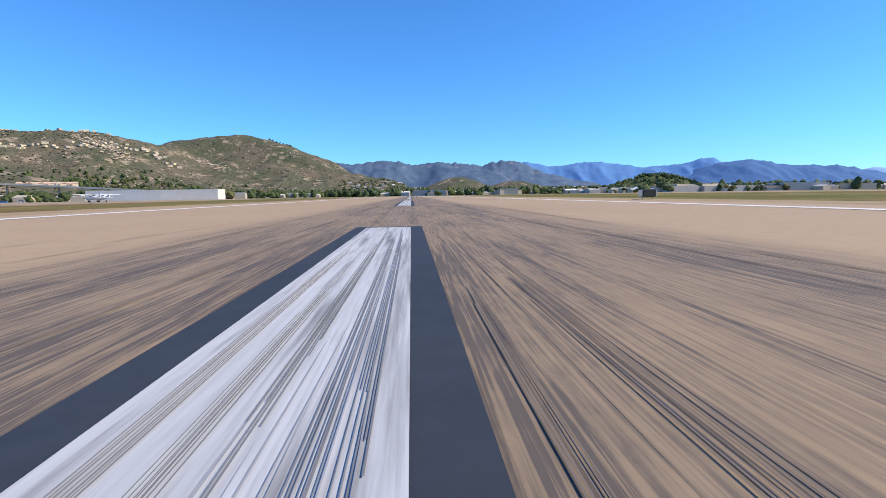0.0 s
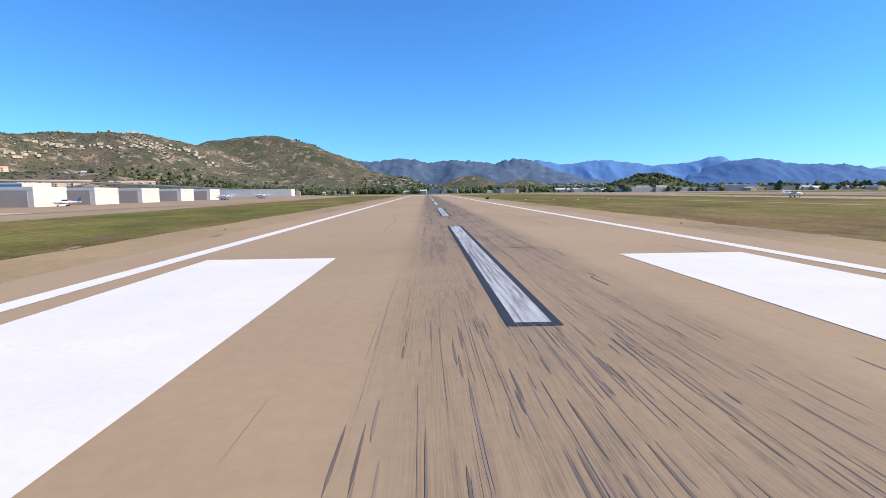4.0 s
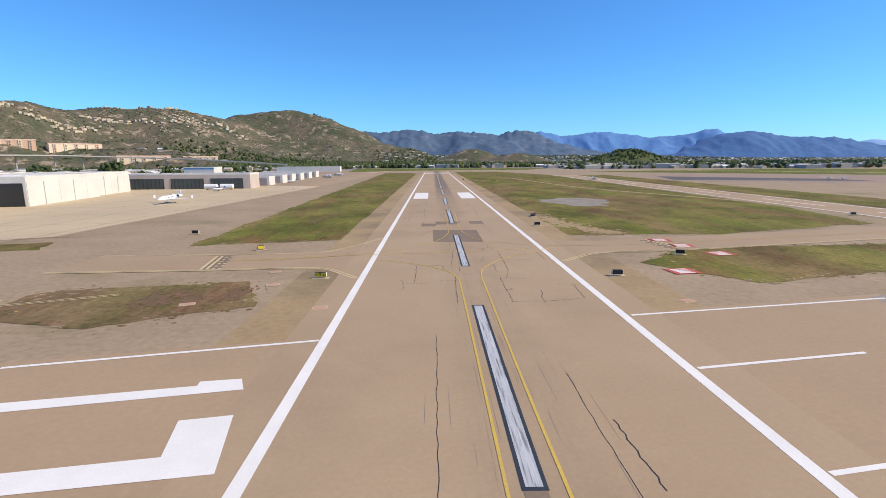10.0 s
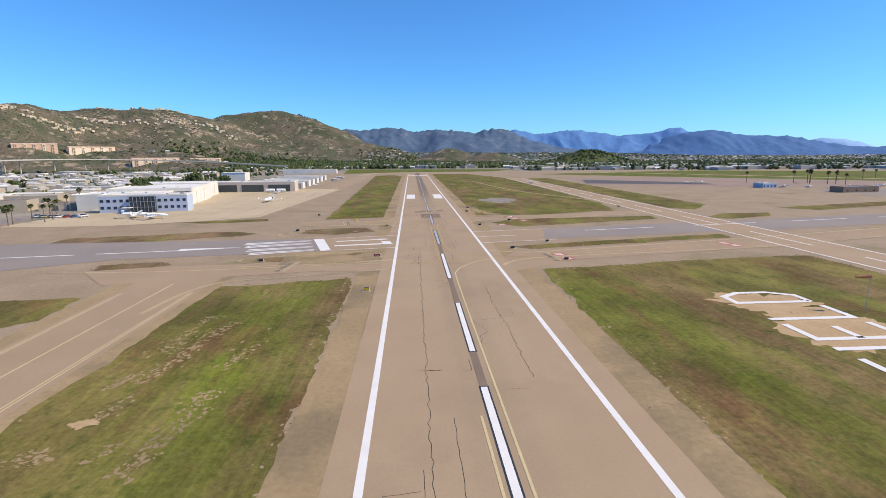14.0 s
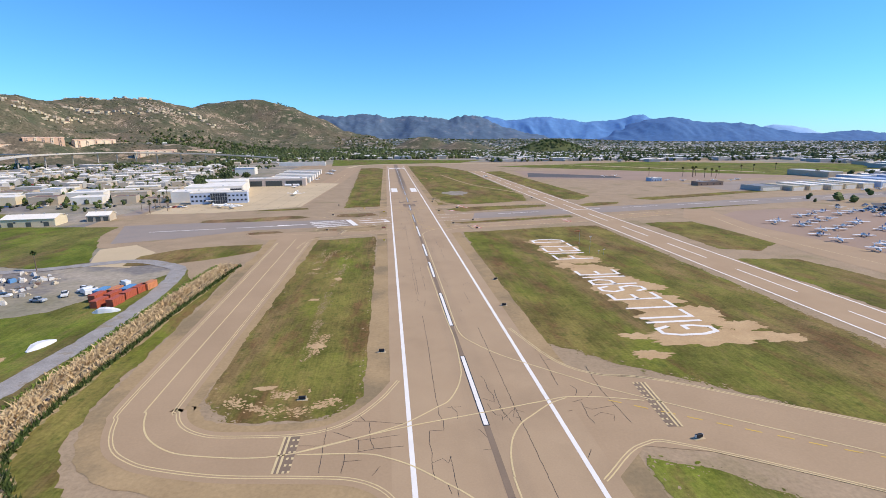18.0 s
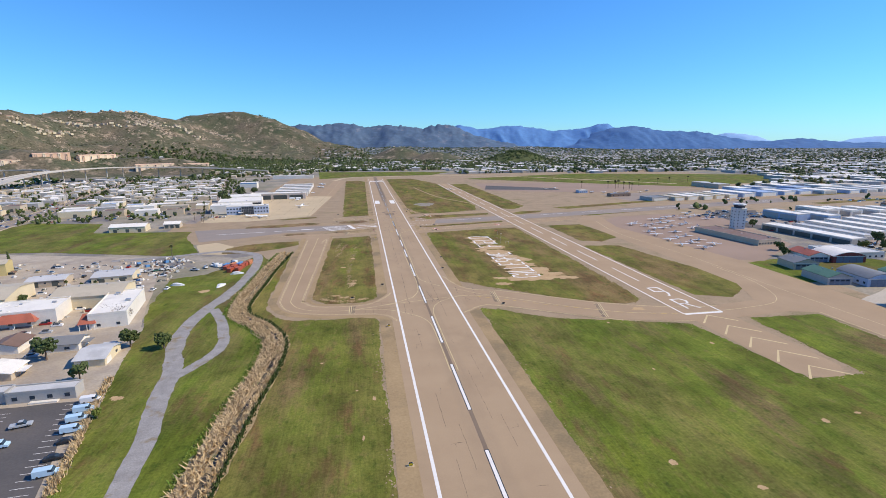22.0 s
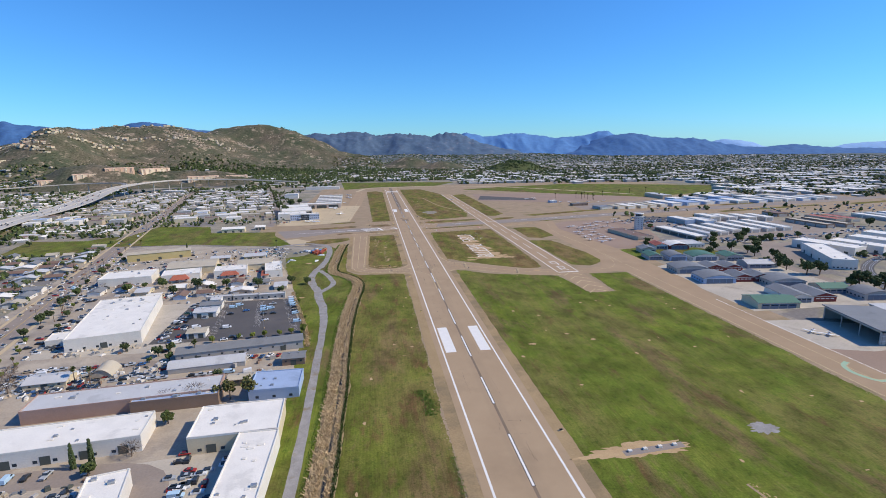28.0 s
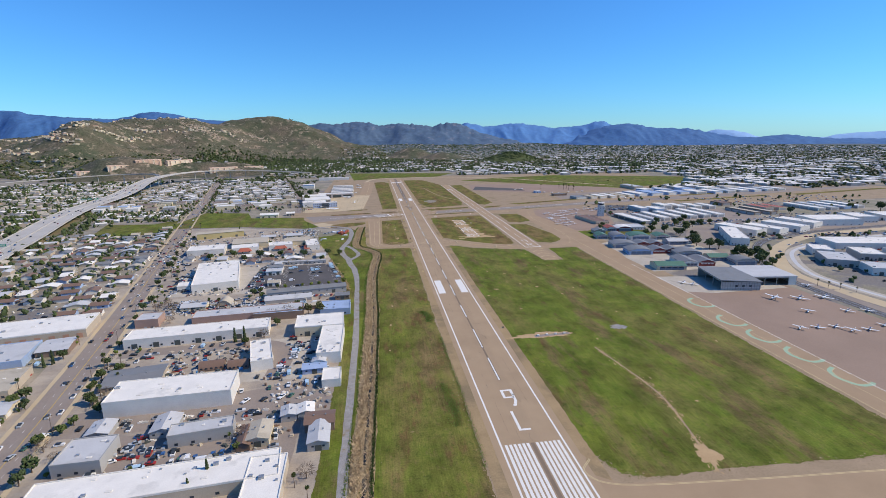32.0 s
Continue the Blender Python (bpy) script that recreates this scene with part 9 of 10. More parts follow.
# blocks between the freeway and the airfield
rb = random.Random(33)
for row_ in range(17):
    y = -225 + row_ * 34
    xr = -232 - 0.22 * (y + 100)
    xl = -640 - 0.1 * y + 40
    x = xr
    while x > xl:
        w, d = rb.uniform(14, 34), rb.uniform(12, 22)
        sc_ = street_x(y)
        if y > -60:
            for q in range(3):
                xx, yy, w2 = x - rb.uniform(0, w), y + rb.uniform(0, 30), rb.uniform(3.5, 10)
                if abs(xx - sc_) > w2 + 12:
                    FARTHER.append((xx, yy, -0.15, w2, rb.uniform(3.5, 7), rb.uniform(3, 6.5), rb.choice((0.2, 0.3, 1.4)), radians(12 + rb.choice((0, 90))), rb.choice((0, 0, 0, 0, 1, 1, 5, 2, 3))))
        elif rb.random() < 0.9 and abs(x - w / 2 - sc_) > w / 2 + 12 and not (y < -215):
            rf, wl = rb.choice((("roof_white", "wall_white"), ("roof_white", "wall_cream"), ("roof_pale", "wall_grey"), ("roof_tan", "wall_tan"), ("roof_tan", "wall_cream"), ("roof_brown", "wall_tan"), ("roof_blue", "wall_white"), ("roof_brown", "wall_tan")))
            flat_building(x - w, x, y, y + d, rb.uniform(4, 7), rf, wl, 12, name="workshop", label=f"low workshop block with a {dict(roof_white='white', roof_pale='pale grey', roof_tan='tan', roof_blue='pale blue', roof_brown='brown')[rf]} roof", vents=1, doors=rb.choice((0, 1, 1)), group="workshop blocks", seed=int(-x + y * 3 + 2000))
        x -= w + rb.uniform(6, 14)


def spread(name, boxes, mats, label, category):
    """Many small pitched blocks as one mesh: rows of x, y, z, half width, half depth, height, rise, turn, material."""
    v, f, mi = [], [], []
    for x, y, z, w, d, h, r, tn, m in boxes:
        c, s = math.cos(tn), math.sin(tn)
        b = len(v)
        for u, q, zz in ((-w, -d, 0), (w, -d, 0), (w, d, 0), (-w, d, 0), (-w, -d, h), (w, -d, h), (w, d, h), (-w, d, h), (-w, 0, h + r), (w, 0, h + r)):
            v.append((x + u * c - q * s, y + u * s + q * c, z + zz))
        for q in ((0, 1, 5, 4), (2, 3, 7, 6), (1, 2, 6, 9, 5), (3, 0, 4, 8, 7)):
            f.append([b + k for k in q])
            mi.append(len(mats) - 1 - (m % 2))
        for q in ((4, 5, 9, 8), (6, 7, 8, 9)):
            f.append([b + k for k in q])
            mi.append(m)
    me = bpy.data.meshes.new(name)
    me.from_pydata(v, [], f)
    for k in mats:
        me.materials.append(M[k])
    me.polygons.foreach_set("material_index", mi)
    return tagged(new(name, me), label, category, kind="stuff")


def ground_z(x, y):
    z = max(-0.15, hill_height(x, y) - 0.8) if x < 160 and 365 < y < 2760 else -0.15
    return max(z, rise(x, y)) if y > 1700 else z


VIA = [(p.x, p.y) for p in smooth_line(FWY, 10)]


def blocked(x, y):
    if y < 470 and -230 - 0.22 * (y + 100) < x < 330 + max(0, y) * 0.4:
        return True
    if -5 < y < 420 and 170 < x < 900 and x - 690 < (y + 67) * 0.68 and y < 300 + 0.28 * x:
        return True
    if x < -200 and y < 380:
        return True
    if x > 180 and y < 20 and x < 980 and y > -1130 and not (x > 810 and y < -320) and not (x > 560 and y > -44):
        return True
    if 560 < x < 1200 and -310 < y < -85 + (x - 1150) * 0.19:
        return True
    if -160 < x < 220 and y < 665:
        return True
    if -1010 < x < -440 and 450 < y < 780:
        return True
    if -720 < x < -200 and 150 < y < 680 and min((x - p[0]) ** 2 + (y - p[1]) ** 2 for p in VIA) < 900:
        return True
    return False


re_ = random.Random(77)
TB, TT = list(FARTHER), []
mats_t = ["roof_white", "roof_pale", "roof_tan", "roof_grey", "roof_brown", "roof_tan", "wall_tan", "wall_grey"]
count = 0
while count < 10500:
    r = 400 + 4100 * re_.random() ** 0.78
    a = radians(re_.uniform(-50, 88))
    x, y = -20 + r * math.sin(a), -300 + r * math.cos(a)
    if blocked(x, y) or y > 3480 - 0.15 * x or (x < -250 and y > 1300):
        continue
    z = ground_z(x, y)
    if z > 50 or (z > 12 and re_.random() < 0.55):
        continue
    big = re_.random() < (0.28 if y < 900 and x > -100 else 0.03)
    w, d = (re_.uniform(14, 34), re_.uniform(9, 18)) if big else (re_.uniform(5, 8), re_.uniform(4, 6))
    TB.append((x, y, z, w, d, re_.uniform(5, 8) if big else re_.uniform(2.8, 5), 0.2 if big else re_.uniform(1.0, 2.0), radians(re_.choice((0, 90)) + re_.uniform(-12, 12)), re_.choice((0, 0, 0, 1, 5)) if big else re_.choice((0, 0, 1, 1, 2, 3, 4, 5) if y < 900 else (0, 1, 1, 2, 3, 3, 4, 5))))
    count += 1
for k in range(1500):
    y = re_.uniform(-760, 420)
    fx = -520 - 0.16 * (y + 640)
    x = fx - 45 - 900 * re_.random() ** 1.3
    TB.append((x, y, -0.15, re_.uniform(5, 9), re_.uniform(4, 6), re_.uniform(2.8, 4), re_.uniform(0.8, 1.8), radians(re_.choice((15, 105)) + re_.uniform(-8, 8)), re_.choice((0, 0, 1, 5, 2, 3))))
spread("town_houses", TB, mats_t, "wide spread of low houses and white roofs", "houses")


def tree_spread(name, pts, mat, label, seed, lumps=2):
    """Far trees as one mesh: each a few crumpled lumps."""
    rng = np.random.default_rng(seed)
    bm = bmesh.new()
    bmesh.ops.create_icosphere(bm, subdivisions=1, radius=1.0)
    base = np.array([tuple(v.co) for v in bm.verts])
    tri = np.array([[v.index for v in f.verts] for f in bm.faces])
    bm.free()
    V, F_ = [], []
    for x, y, z, r, h in pts:
        for k in range(lumps):
            o = np.array([x + rng.normal(0, r * 0.45), y + rng.normal(0, r * 0.45), z + h * (0.36 + 0.3 * k)])
            q = base * np.array([r, r, h * 0.4]) * (1.0 - 0.25 * k) * (1 + rng.normal(0, 0.25, (len(base), 1)))
            F_.append(tri + len(V) * len(base))
            V.append(q + o)
    v = np.concatenate(V)
    f = np.concatenate(F_)
    me = bpy.data.meshes.new(name)
    me.from_pydata(v.tolist(), [], f.tolist())
    me.materials.append(M[mat])
    return tagged(new(name, me), label, "trees", kind="stuff")


groups = {"leaf": [], "leaf_dark": [], "leaf_olive": []}
count = 0
while count < 26000:
    r = 380 + 4300 * re_.random() ** 0.82
    a = radians(re_.uniform(-52, 88))
    x, y = -20 + r * math.sin(a), -300 + r * math.cos(a)
    if blocked(x, y) or y > 3560 - 0.15 * x or (x < -250 and y > 1500):
        continue
    z = ground_z(x, y)
    if z > 60:
        continue
    dens = 0.5 + 0.5 * noise.noise((x / 160, y / 160, 4.0))
    if y < 900 and x > 0:
        dens -= 0.12
    if re_.random() > dens + 0.2:
        continue
    h = re_.uniform(4, 11)
    groups[re_.choice(("leaf", "leaf_dark", "leaf_dark", "leaf_dark", "leaf_olive"))].append((x, y, z, h * re_.uniform(0.36, 0.62), h))
    count += 1
for k in range(1500):
    x = re_.uniform(-560, 1150)
    y = 640 + re_.uniform(0, 200) + abs(x) * 0.05
    if not blocked(x, y):
        groups["leaf_dark" if k % 3 else "leaf"].append((x, y, ground_z(x, y), re_.uniform(2, 4.5), re_.uniform(6, 13)))
for k in range(900):
    x, y = re_.uniform(-1200, -150), re_.uniform(890, 1020)
    groups["leaf_dark" if k % 2 else "leaf"].append((x, y, ground_z(x, y), re_.uniform(2, 4), re_.uniform(6, 12)))
for k in range(3600):
    y = re_.uniform(-760, 420)
    fx = -520 - 0.16 * (y + 640)
    x = fx - 30 - 950 * re_.random() ** 1.2
    groups["leaf_dark" if k % 3 else "leaf"].append((x, y, -0.15, re_.uniform(1.6, 3.6), re_.uniform(4, 9)))
for k in range(1500):
    x, y = re_.uniform(-640, -235), re_.uniform(-240, 380)
    if abs(x - street_x(y)) > 9:
        groups["leaf_dark" if k % 2 else "leaf"].append((x, y, -0.15, re_.uniform(1.2, 2.4), re_.uniform(3, 6)))
for k in range(900):
    y = re_.uniform(-1000, -430)
    c = street_x(y)
    x = c - 14 - re_.random() * 230
    if x > -500 - 0.24 * (y + 900) and not (-350 < x < -255 and -915 < y < -778):
        h = re_.uniform(2.2, 6.5)
        groups["leaf_dark" if k % 3 else "leaf"].append((x, y, -0.15, h * re_.uniform(0.3, 0.5), h))
for k in range(700):
    x, y = re_.uniform(330, 960), re_.uniform(-1050, -200)
    if noise.noise((x / 60, y / 60, 7.0)) > 0.12 and not (350 < x < 520 and -500 < y < -320):
        h = re_.uniform(3, 8)
        groups["leaf_dark" if k % 3 else "leaf"].append((x, y, -0.15, h * re_.uniform(0.3, 0.5), h))
for k in range(1500):
    f = re_.random()
    x, y = -900 + 1000 * f + re_.gauss(0, 30), 1250 + re_.gauss(0, 130) + 120 * f
    h = re_.uniform(6, 15)
    groups["leaf_dark" if k % 3 else "leaf"].append((x, y, ground_z(x, y), h * re_.uniform(0.28, 0.45), h))
for k in range(420):
    x, y = 620 + re_.gauss(0, 75), 1250 + re_.gauss(0, 60)
    h = re_.uniform(4, 10)
    z = 46 * math.exp(-((x - 620) / 80) ** 2 / 2 - ((y - 1250) / 64) ** 2 / 2) - 3.5
    if z > -1:
        groups["leaf_dark" if k % 2 else "leaf"].append((x, y, z, h * re_.uniform(0.34, 0.5), h))
for k in range(420):
    y = re_.uniform(-430, -210)
    x = street_x(y) - 14 - re_.random() * (150 + 0.1 * (y + 430))
    if not (-500 < x < -385 and -445 < y < -318):
        h = re_.uniform(3, 7)
        groups["leaf_dark" if k % 3 else "leaf"].append((x, y, -0.15, h * re_.uniform(0.3, 0.5), h))
for k in range(260):
    x = re_.uniform(330, 1150)
    y = 470 + re_.uniform(0, 120)
    h = re_.uniform(6, 13)
    if not blocked(x, y):
        groups["leaf_dark" if k % 3 else "leaf"].append((x, y, -0.15, h * re_.uniform(0.3, 0.45), h))
for mt, ps in groups.items():
    tree_spread("town_trees", [q for q in ps if q[1] > 1500], mt, "scattered dark trees all through the far town", len(mt) + 20, 1)
    tree_spread("town_trees", [q for q in ps if q[1] <= 1500], mt, "scattered dark trees all through the town", len(mt))
# scrub and boulders on the hill
hp, rk_ = [], []
while len(hp) < 16000:
    x, y = re_.uniform(-2200, 0), re_.uniform(650, 2500)
    z = hill_height(x, y)
    if z > 4 and noise.noise((x / 70, y / 70, 9.0)) > -0.25:
        hp.append((x, y, z - 0.4, re_.uniform(1.0, 3.4), re_.uniform(1.2, 3.4)))
M["scrub"] = material("dark_chaparral", (0.058, 0.072, 0.028), (0.100, 0.105, 0.046), 0.05, 0.6, 0.95, spread=0.3)
tree_spread("hill_scrub", hp, "scrub", "dark scrub bushes dotted over the hillside", 41, 1)
M["rock"] = material("pale_granite", (0.56, 0.45, 0.33), (0.44, 0.35, 0.26), 0.1, 0.8, 0.95, spread=0.2)
while len(rk_) < 2600:
    x, y = re_.uniform(-1600, -300), re_.uniform(800, 2050)
    z = hill_height(x, y)
    if z > 12 and noise.noise((x / 60, y / 60, 2.0)) > 0.2:
        s = re_.uniform(0.8, 3.0) * (1.6 if re_.random() < 0.15 else 1)
        rk_.append((x, y, z - s * 0.4, s, s * 1.1))
for k in range(420):
    f = re_.random()
    x, y = -1042 + 192 * f + re_.gauss(0, 16), 1683 - 92 * f + re_.gauss(0, 14)
    if k % 4 == 0:
        x, y = -764 + 112 * f + re_.gauss(0, 14), 1869 - 55 * f + re_.gauss(0, 12)
    s = re_.uniform(2.0, 6.5)
    rk_.append((x, y, hill_height(x, y) - s * 0.35, s, s * 1.0))
tree_spread("hill_boulders", rk_, "rock", "pale boulders and outcrops on the hillside", 43, 1)
hh = []
for lane in ([(-1424, 1204), (-1281, 1243), (-1200, 1330), (-1160, 1430)], [(-1256, 1511), (-1169, 1524), (-1009, 1602), (-843, 1699), (-754, 1674)], [(-1703, 1325), (-1577, 1345), (-1424, 1204), (-1363, 1129), (-1276, 1124)], [(-1500, 1650), (-1300, 1740), (-1144, 1775), (-1010, 1785)], [(-1800, 1200), (-1650, 1180), (-1500, 1100), (-1400, 1040)]):
    ps = smooth_line(lane, 30)
    for p in ps[::2]:
        for sg in (-1, 1):
            if re_.random() < 0.55:
                x, y = p.x + re_.uniform(-8, 8), p.y + sg * re_.uniform(8, 26)
                hh.append((x, y, hill_height(x, y) - 1.5, re_.uniform(5, 9), re_.uniform(3.5, 5.5), re_.uniform(4, 7), 1.6, re_.random() * 3, re_.randrange(4)))
spread("hill_houses", hh, ["roof_tan", "wall_cream", "roof_brown", "wall_terra", "wall_cream", "wall_tan"], "tan and terracotta villas in rows along the hill", "houses")
tp = [(-500 + k * 9, 2050 + (k % 3) * 12, hill_height(-500 + k * 9, 2050) - 0.5, 3.2, 9) for k in range(-8, 5) if k % 4]
tree_spread("ridge_trees", tp, "leaf_dark", "trees standing on the hill crest", 44)


# far parked cars and yard clutter, too many to count
def lumps(name, rows, mats, label, category):
    """Many small two-step blocks as one mesh: x, y, z, turn, length, width, height, material."""
    v, f, mi = [], [], []
    for x, y, z, tn, l, w, h, m in rows:
        c, s_ = math.cos(tn), math.sin(tn)
        for l0, l1, ww, z0, z1, mm in ((-l, l, w, 0.15, h * 0.6, m), (-l * 0.62, l * 0.35, w * 0.86, h * 0.6, h, len(mats) - 1 if category == "cars" else m)):
            b_ = len(v)
            for u, q, zz in ((l0, -ww, z0), (l1, -ww, z0), (l1, ww, z0), (l0, ww, z0), (l0, -ww, z1), (l1 * 0.96, -ww * 0.92, z1), (l1 * 0.96, ww * 0.92, z1), (l0 * 0.96, ww * 0.92, z1)):
                v.append((x + u * c - q * s_, y + u * s_ + q * c, z + zz))
            for q in ((0, 1, 5, 4), (1, 2, 6, 5), (2, 3, 7, 6), (3, 0, 4, 7), (4, 5, 6, 7)):
                f.append([b_ + k for k in q])
                mi.append(mm)
    me = bpy.data.meshes.new(name)
    me.from_pydata(v, [], f)
    for k in mats:
        me.materials.append(M[k])
    me.polygons.foreach_set("material_index", mi)
    return tagged(new(name, me), label, category, kind="stuff")


rv = random.Random(91)
MIX = (0, 0, 0, 0, 1, 1, 1, 2, 2, 2, 3, 4, 5)
cr = []
for k in range(95):
    y = rv.uniform(-1000, 620)
    c = street_x(y)
    sd = rv.choice((-1, 1))
    cr.append((c + sd * rv.choice((7.4, 7.4, 7.4, 2.5)), y, -0.05, radians(101), 2.2, 0.9, 1.45, rv.choice(MIX)))
for k in range(360):
    y = rv.uniform(-990, -440)
    c = street_x(y)
    cr.append((c - 16 - rv.random() * 170, y, -0.1, radians(rv.choice((10, 100, 12))), 2.2, 0.9, 1.45, rv.choice(MIX)))
for k in range(700):
    x, y = rv.uniform(-600, -240), rv.uniform(-225, 360)
    if abs(x - street_x(y)) > 10:
        cr.append((x, y, -0.1, radians(rv.choice((10, 100))), 2.2, 0.9, 1.45, rv.choice(MIX)))
for k in range(50):
    y = rv.uniform(-1000, -560)
    cr.append((street_x(y) + rv.uniform(13, 34), y, -0.09, radians(rv.choice((8, 98))), 2.2, 0.9, 1.45, rv.choice(MIX)))
for x0, x1, y0, y1, n in ((-262, -238, -722, -640, 60), (-188, -168, -722, -640, 40), (-240, -165, -782, -756, 70), (-228, -155, -900, -856, 70), (-215, -95, -948, -936, 40), (-128, -110, -905, -846, 26), (-205, -112, -984, -952, 60), (-330, -150, -630, -440, 170), (345, 560, -505, -470, 90), (400, 700, -620, -590, 90), (330, 420, -420, -300, 80), (560, 800, -480, -440, 90), (400, 640, -800, -640, 120), (600, 900, -330, -220, 120)):
    for k in range(n):
        cr.append((rv.uniform(x0, x1), rv.uniform(y0, y1), -0.09, radians(rv.choice((5, 95, 8))), 2.2, 0.9, 1.45, rv.choice(MIX)))
for k in range(90):
    f = rv.random()
    ps = smooth_line(FWY, 20)
    p = ps[int(f * (len(ps) * 0.4))]
    cr.append((p.x + rv.choice((-14, -10, -6, 6, 10, 14)), p.y, p.z + 0.02, radians(105), 2.3, 0.9, 1.5, rv.randrange(6)))
lumps("parked_cars", cr, ["car_white", "car_silver", "car_black", "car_blue", "car_red", "car_tan", "glass"], "many parked cars along the streets and yards", "cars")
cl = []
for x0, x1, y0, y1, n in ((-238, -165, -786, -754, 160), (-205, -150, -900, -854, 140), (-206, -110, -984, -938, 130), (-262, -168, -640, -600, 60), (-250, -168, -735, -722, 50), (-330, -150, -600, -430, 360), (-176, -146, -500, -440, 90), (-128, -96, -940, -906, 70), (-620, -250, -220, 330, 700), (-430, -290, -980, -450, 700)):
    for k in range(n):
        cl.append((rv.uniform(x0, x1), rv.uniform(y0, y1), -0.22, rv.random() * 3, rv.uniform(0.3, 1.9), rv.uniform(0.3, 1.0), rv.uniform(0.4, 1.7), rv.randrange(8)))
lumps("yard_clutter", cl, ["wall_white", "roof_brown", "roof_tan", "roof_pale", "wall_grey", "roof_grey", "wall_tan", "door_dark"], "stacked crates, bins and scrap in the yards", "clutter")

# ---- cracks, patches and rubber on the runway ----
def crack(pts, w, seed, mat="tar", wander=0.25, z=0.005):
    rng = random.Random(seed)
    wander = max(wander, 0.075)
    p = []
    for a, b in zip(pts, pts[1:]):
        a, b = Vector((*a, 0)), Vector((*b, 0))
        n = max(2, int((b - a).length / (0.55 if (b - a).length < 12 else 1.1)))
        for j in range(n):
            q = a.lerp(b, j / n)
            p.append((q.x + rng.uniform(-1, 1) * wander, q.y + rng.uniform(-1, 1) * wander * 0.6))
    p.append(pts[-1])
    w *= 0.6 if pts[0][1] > -120 else 1.15
    return part("crack", ribbon_bm(p, w, z + seed % 9 * 0.0002), mat, runway, "dark sealed crack")


for pts, z in (([(-4.2, -214.4), (2.4, -214.4), (1.0, -220.5), (-4.2, -220.5)], 0.003), ([(-7.8, -218.6), (-4.2, -218.6), (-4.2, -224), (-7.8, -224)], 0.0035), ([(4.4, -213.8), (8, -213.8), (8.1, -219.6), (4.4, -219.6)], 0.003), ([(-5.0, -230.4), (5.1, -230.6), (5.1, -247.4), (-4.9, -247.3)], 0.004)):
    part("asphalt_patch", sheet_bm(pts, z * 0.8), "patch", runway, "square darker asphalt patch")
part("asphalt_patch", sheet_bm([(8.0, -381.2), (11.0, -381.4), (10.4, -403.6), (7.6, -403.4)], 0.0035), "taxi", runway, "paler repaired rectangle")
part("asphalt_patch", sheet_bm([(-3.2, -340), (-0.9, -340), (-0.9, -374), (-3.2, -374)], 0.0037), "taxi", runway, "long narrow repair")
rw = random.Random(17)
for x in (-8.6, -4.6, 5.2, 8.8):
    y = -60.0
    while y > -1040:
        L_ = rw.uniform(10, 34)
        if rw.random() < 0.5 and y < -300 and not -440 < y < -330 and not -590 < y < -480:
            crack([(x + rw.uniform(-0.3, 0.3), y), (x + rw.uniform(-0.3, 0.3), y - L_)], rw.uniform(0.035, 0.06), rw.randrange(9999), wander=0.05)
        y -= L_ + rw.uniform(6, 40)
for k in range(80):
    x, y = rw.uniform(-13, 13), rw.uniform(-620, -70) if k < 60 else rw.uniform(-1000, -620)
    across = rw.random() < 0.35
    pts = [(x, y)]
    for j in range(rw.randrange(2, 5)):
        L_ = rw.uniform(0.8, 2.6)
        x += L_ * rw.choice((-1, 1)) if across else rw.uniform(-0.6, 0.6)
        y += rw.uniform(-0.25, 0.25) if across else L_
        if rw.random() < 0.3:
            across = not across
        x = max(-13.5, min(13.5, x))
        pts.append((x, y))
    if not -300 < y < -140 and not -590 < y < -495:
        crack(pts, rw.uniform(0.04, 0.08), k, wander=0.2)
for pts, s in (
               ([(6.8, 5), (9, -30), (9, -80)], 0.08), ([(-7.0, -330), (-7.4, -380), (-7.5, -402), (-7.7, -440), (-7.7, -480)], 0.1), ([(-14.0, -378.8), (-6, -379.2), (0.6, -379.8)], 0.09), ([(7.8, -378.9), (7.5, -394.1), (7.6, -403.9), (8.0, -409.0), (7.6, -416.0), (7.5, -430)], 0.1), ([(2.0, -405.2), (7.6, -403.9)], 0.09), ([(2.0, -405.2), (2.6, -407.4), (3.4, -409.0), (3.8, -411.5), (2.3, -412.9), (1.9, -416.9), (3.3, -416.6)], 0.1)):
    crack(pts, s * 0.62, int(abs(pts[0][1]) * 7), wander=0.24)
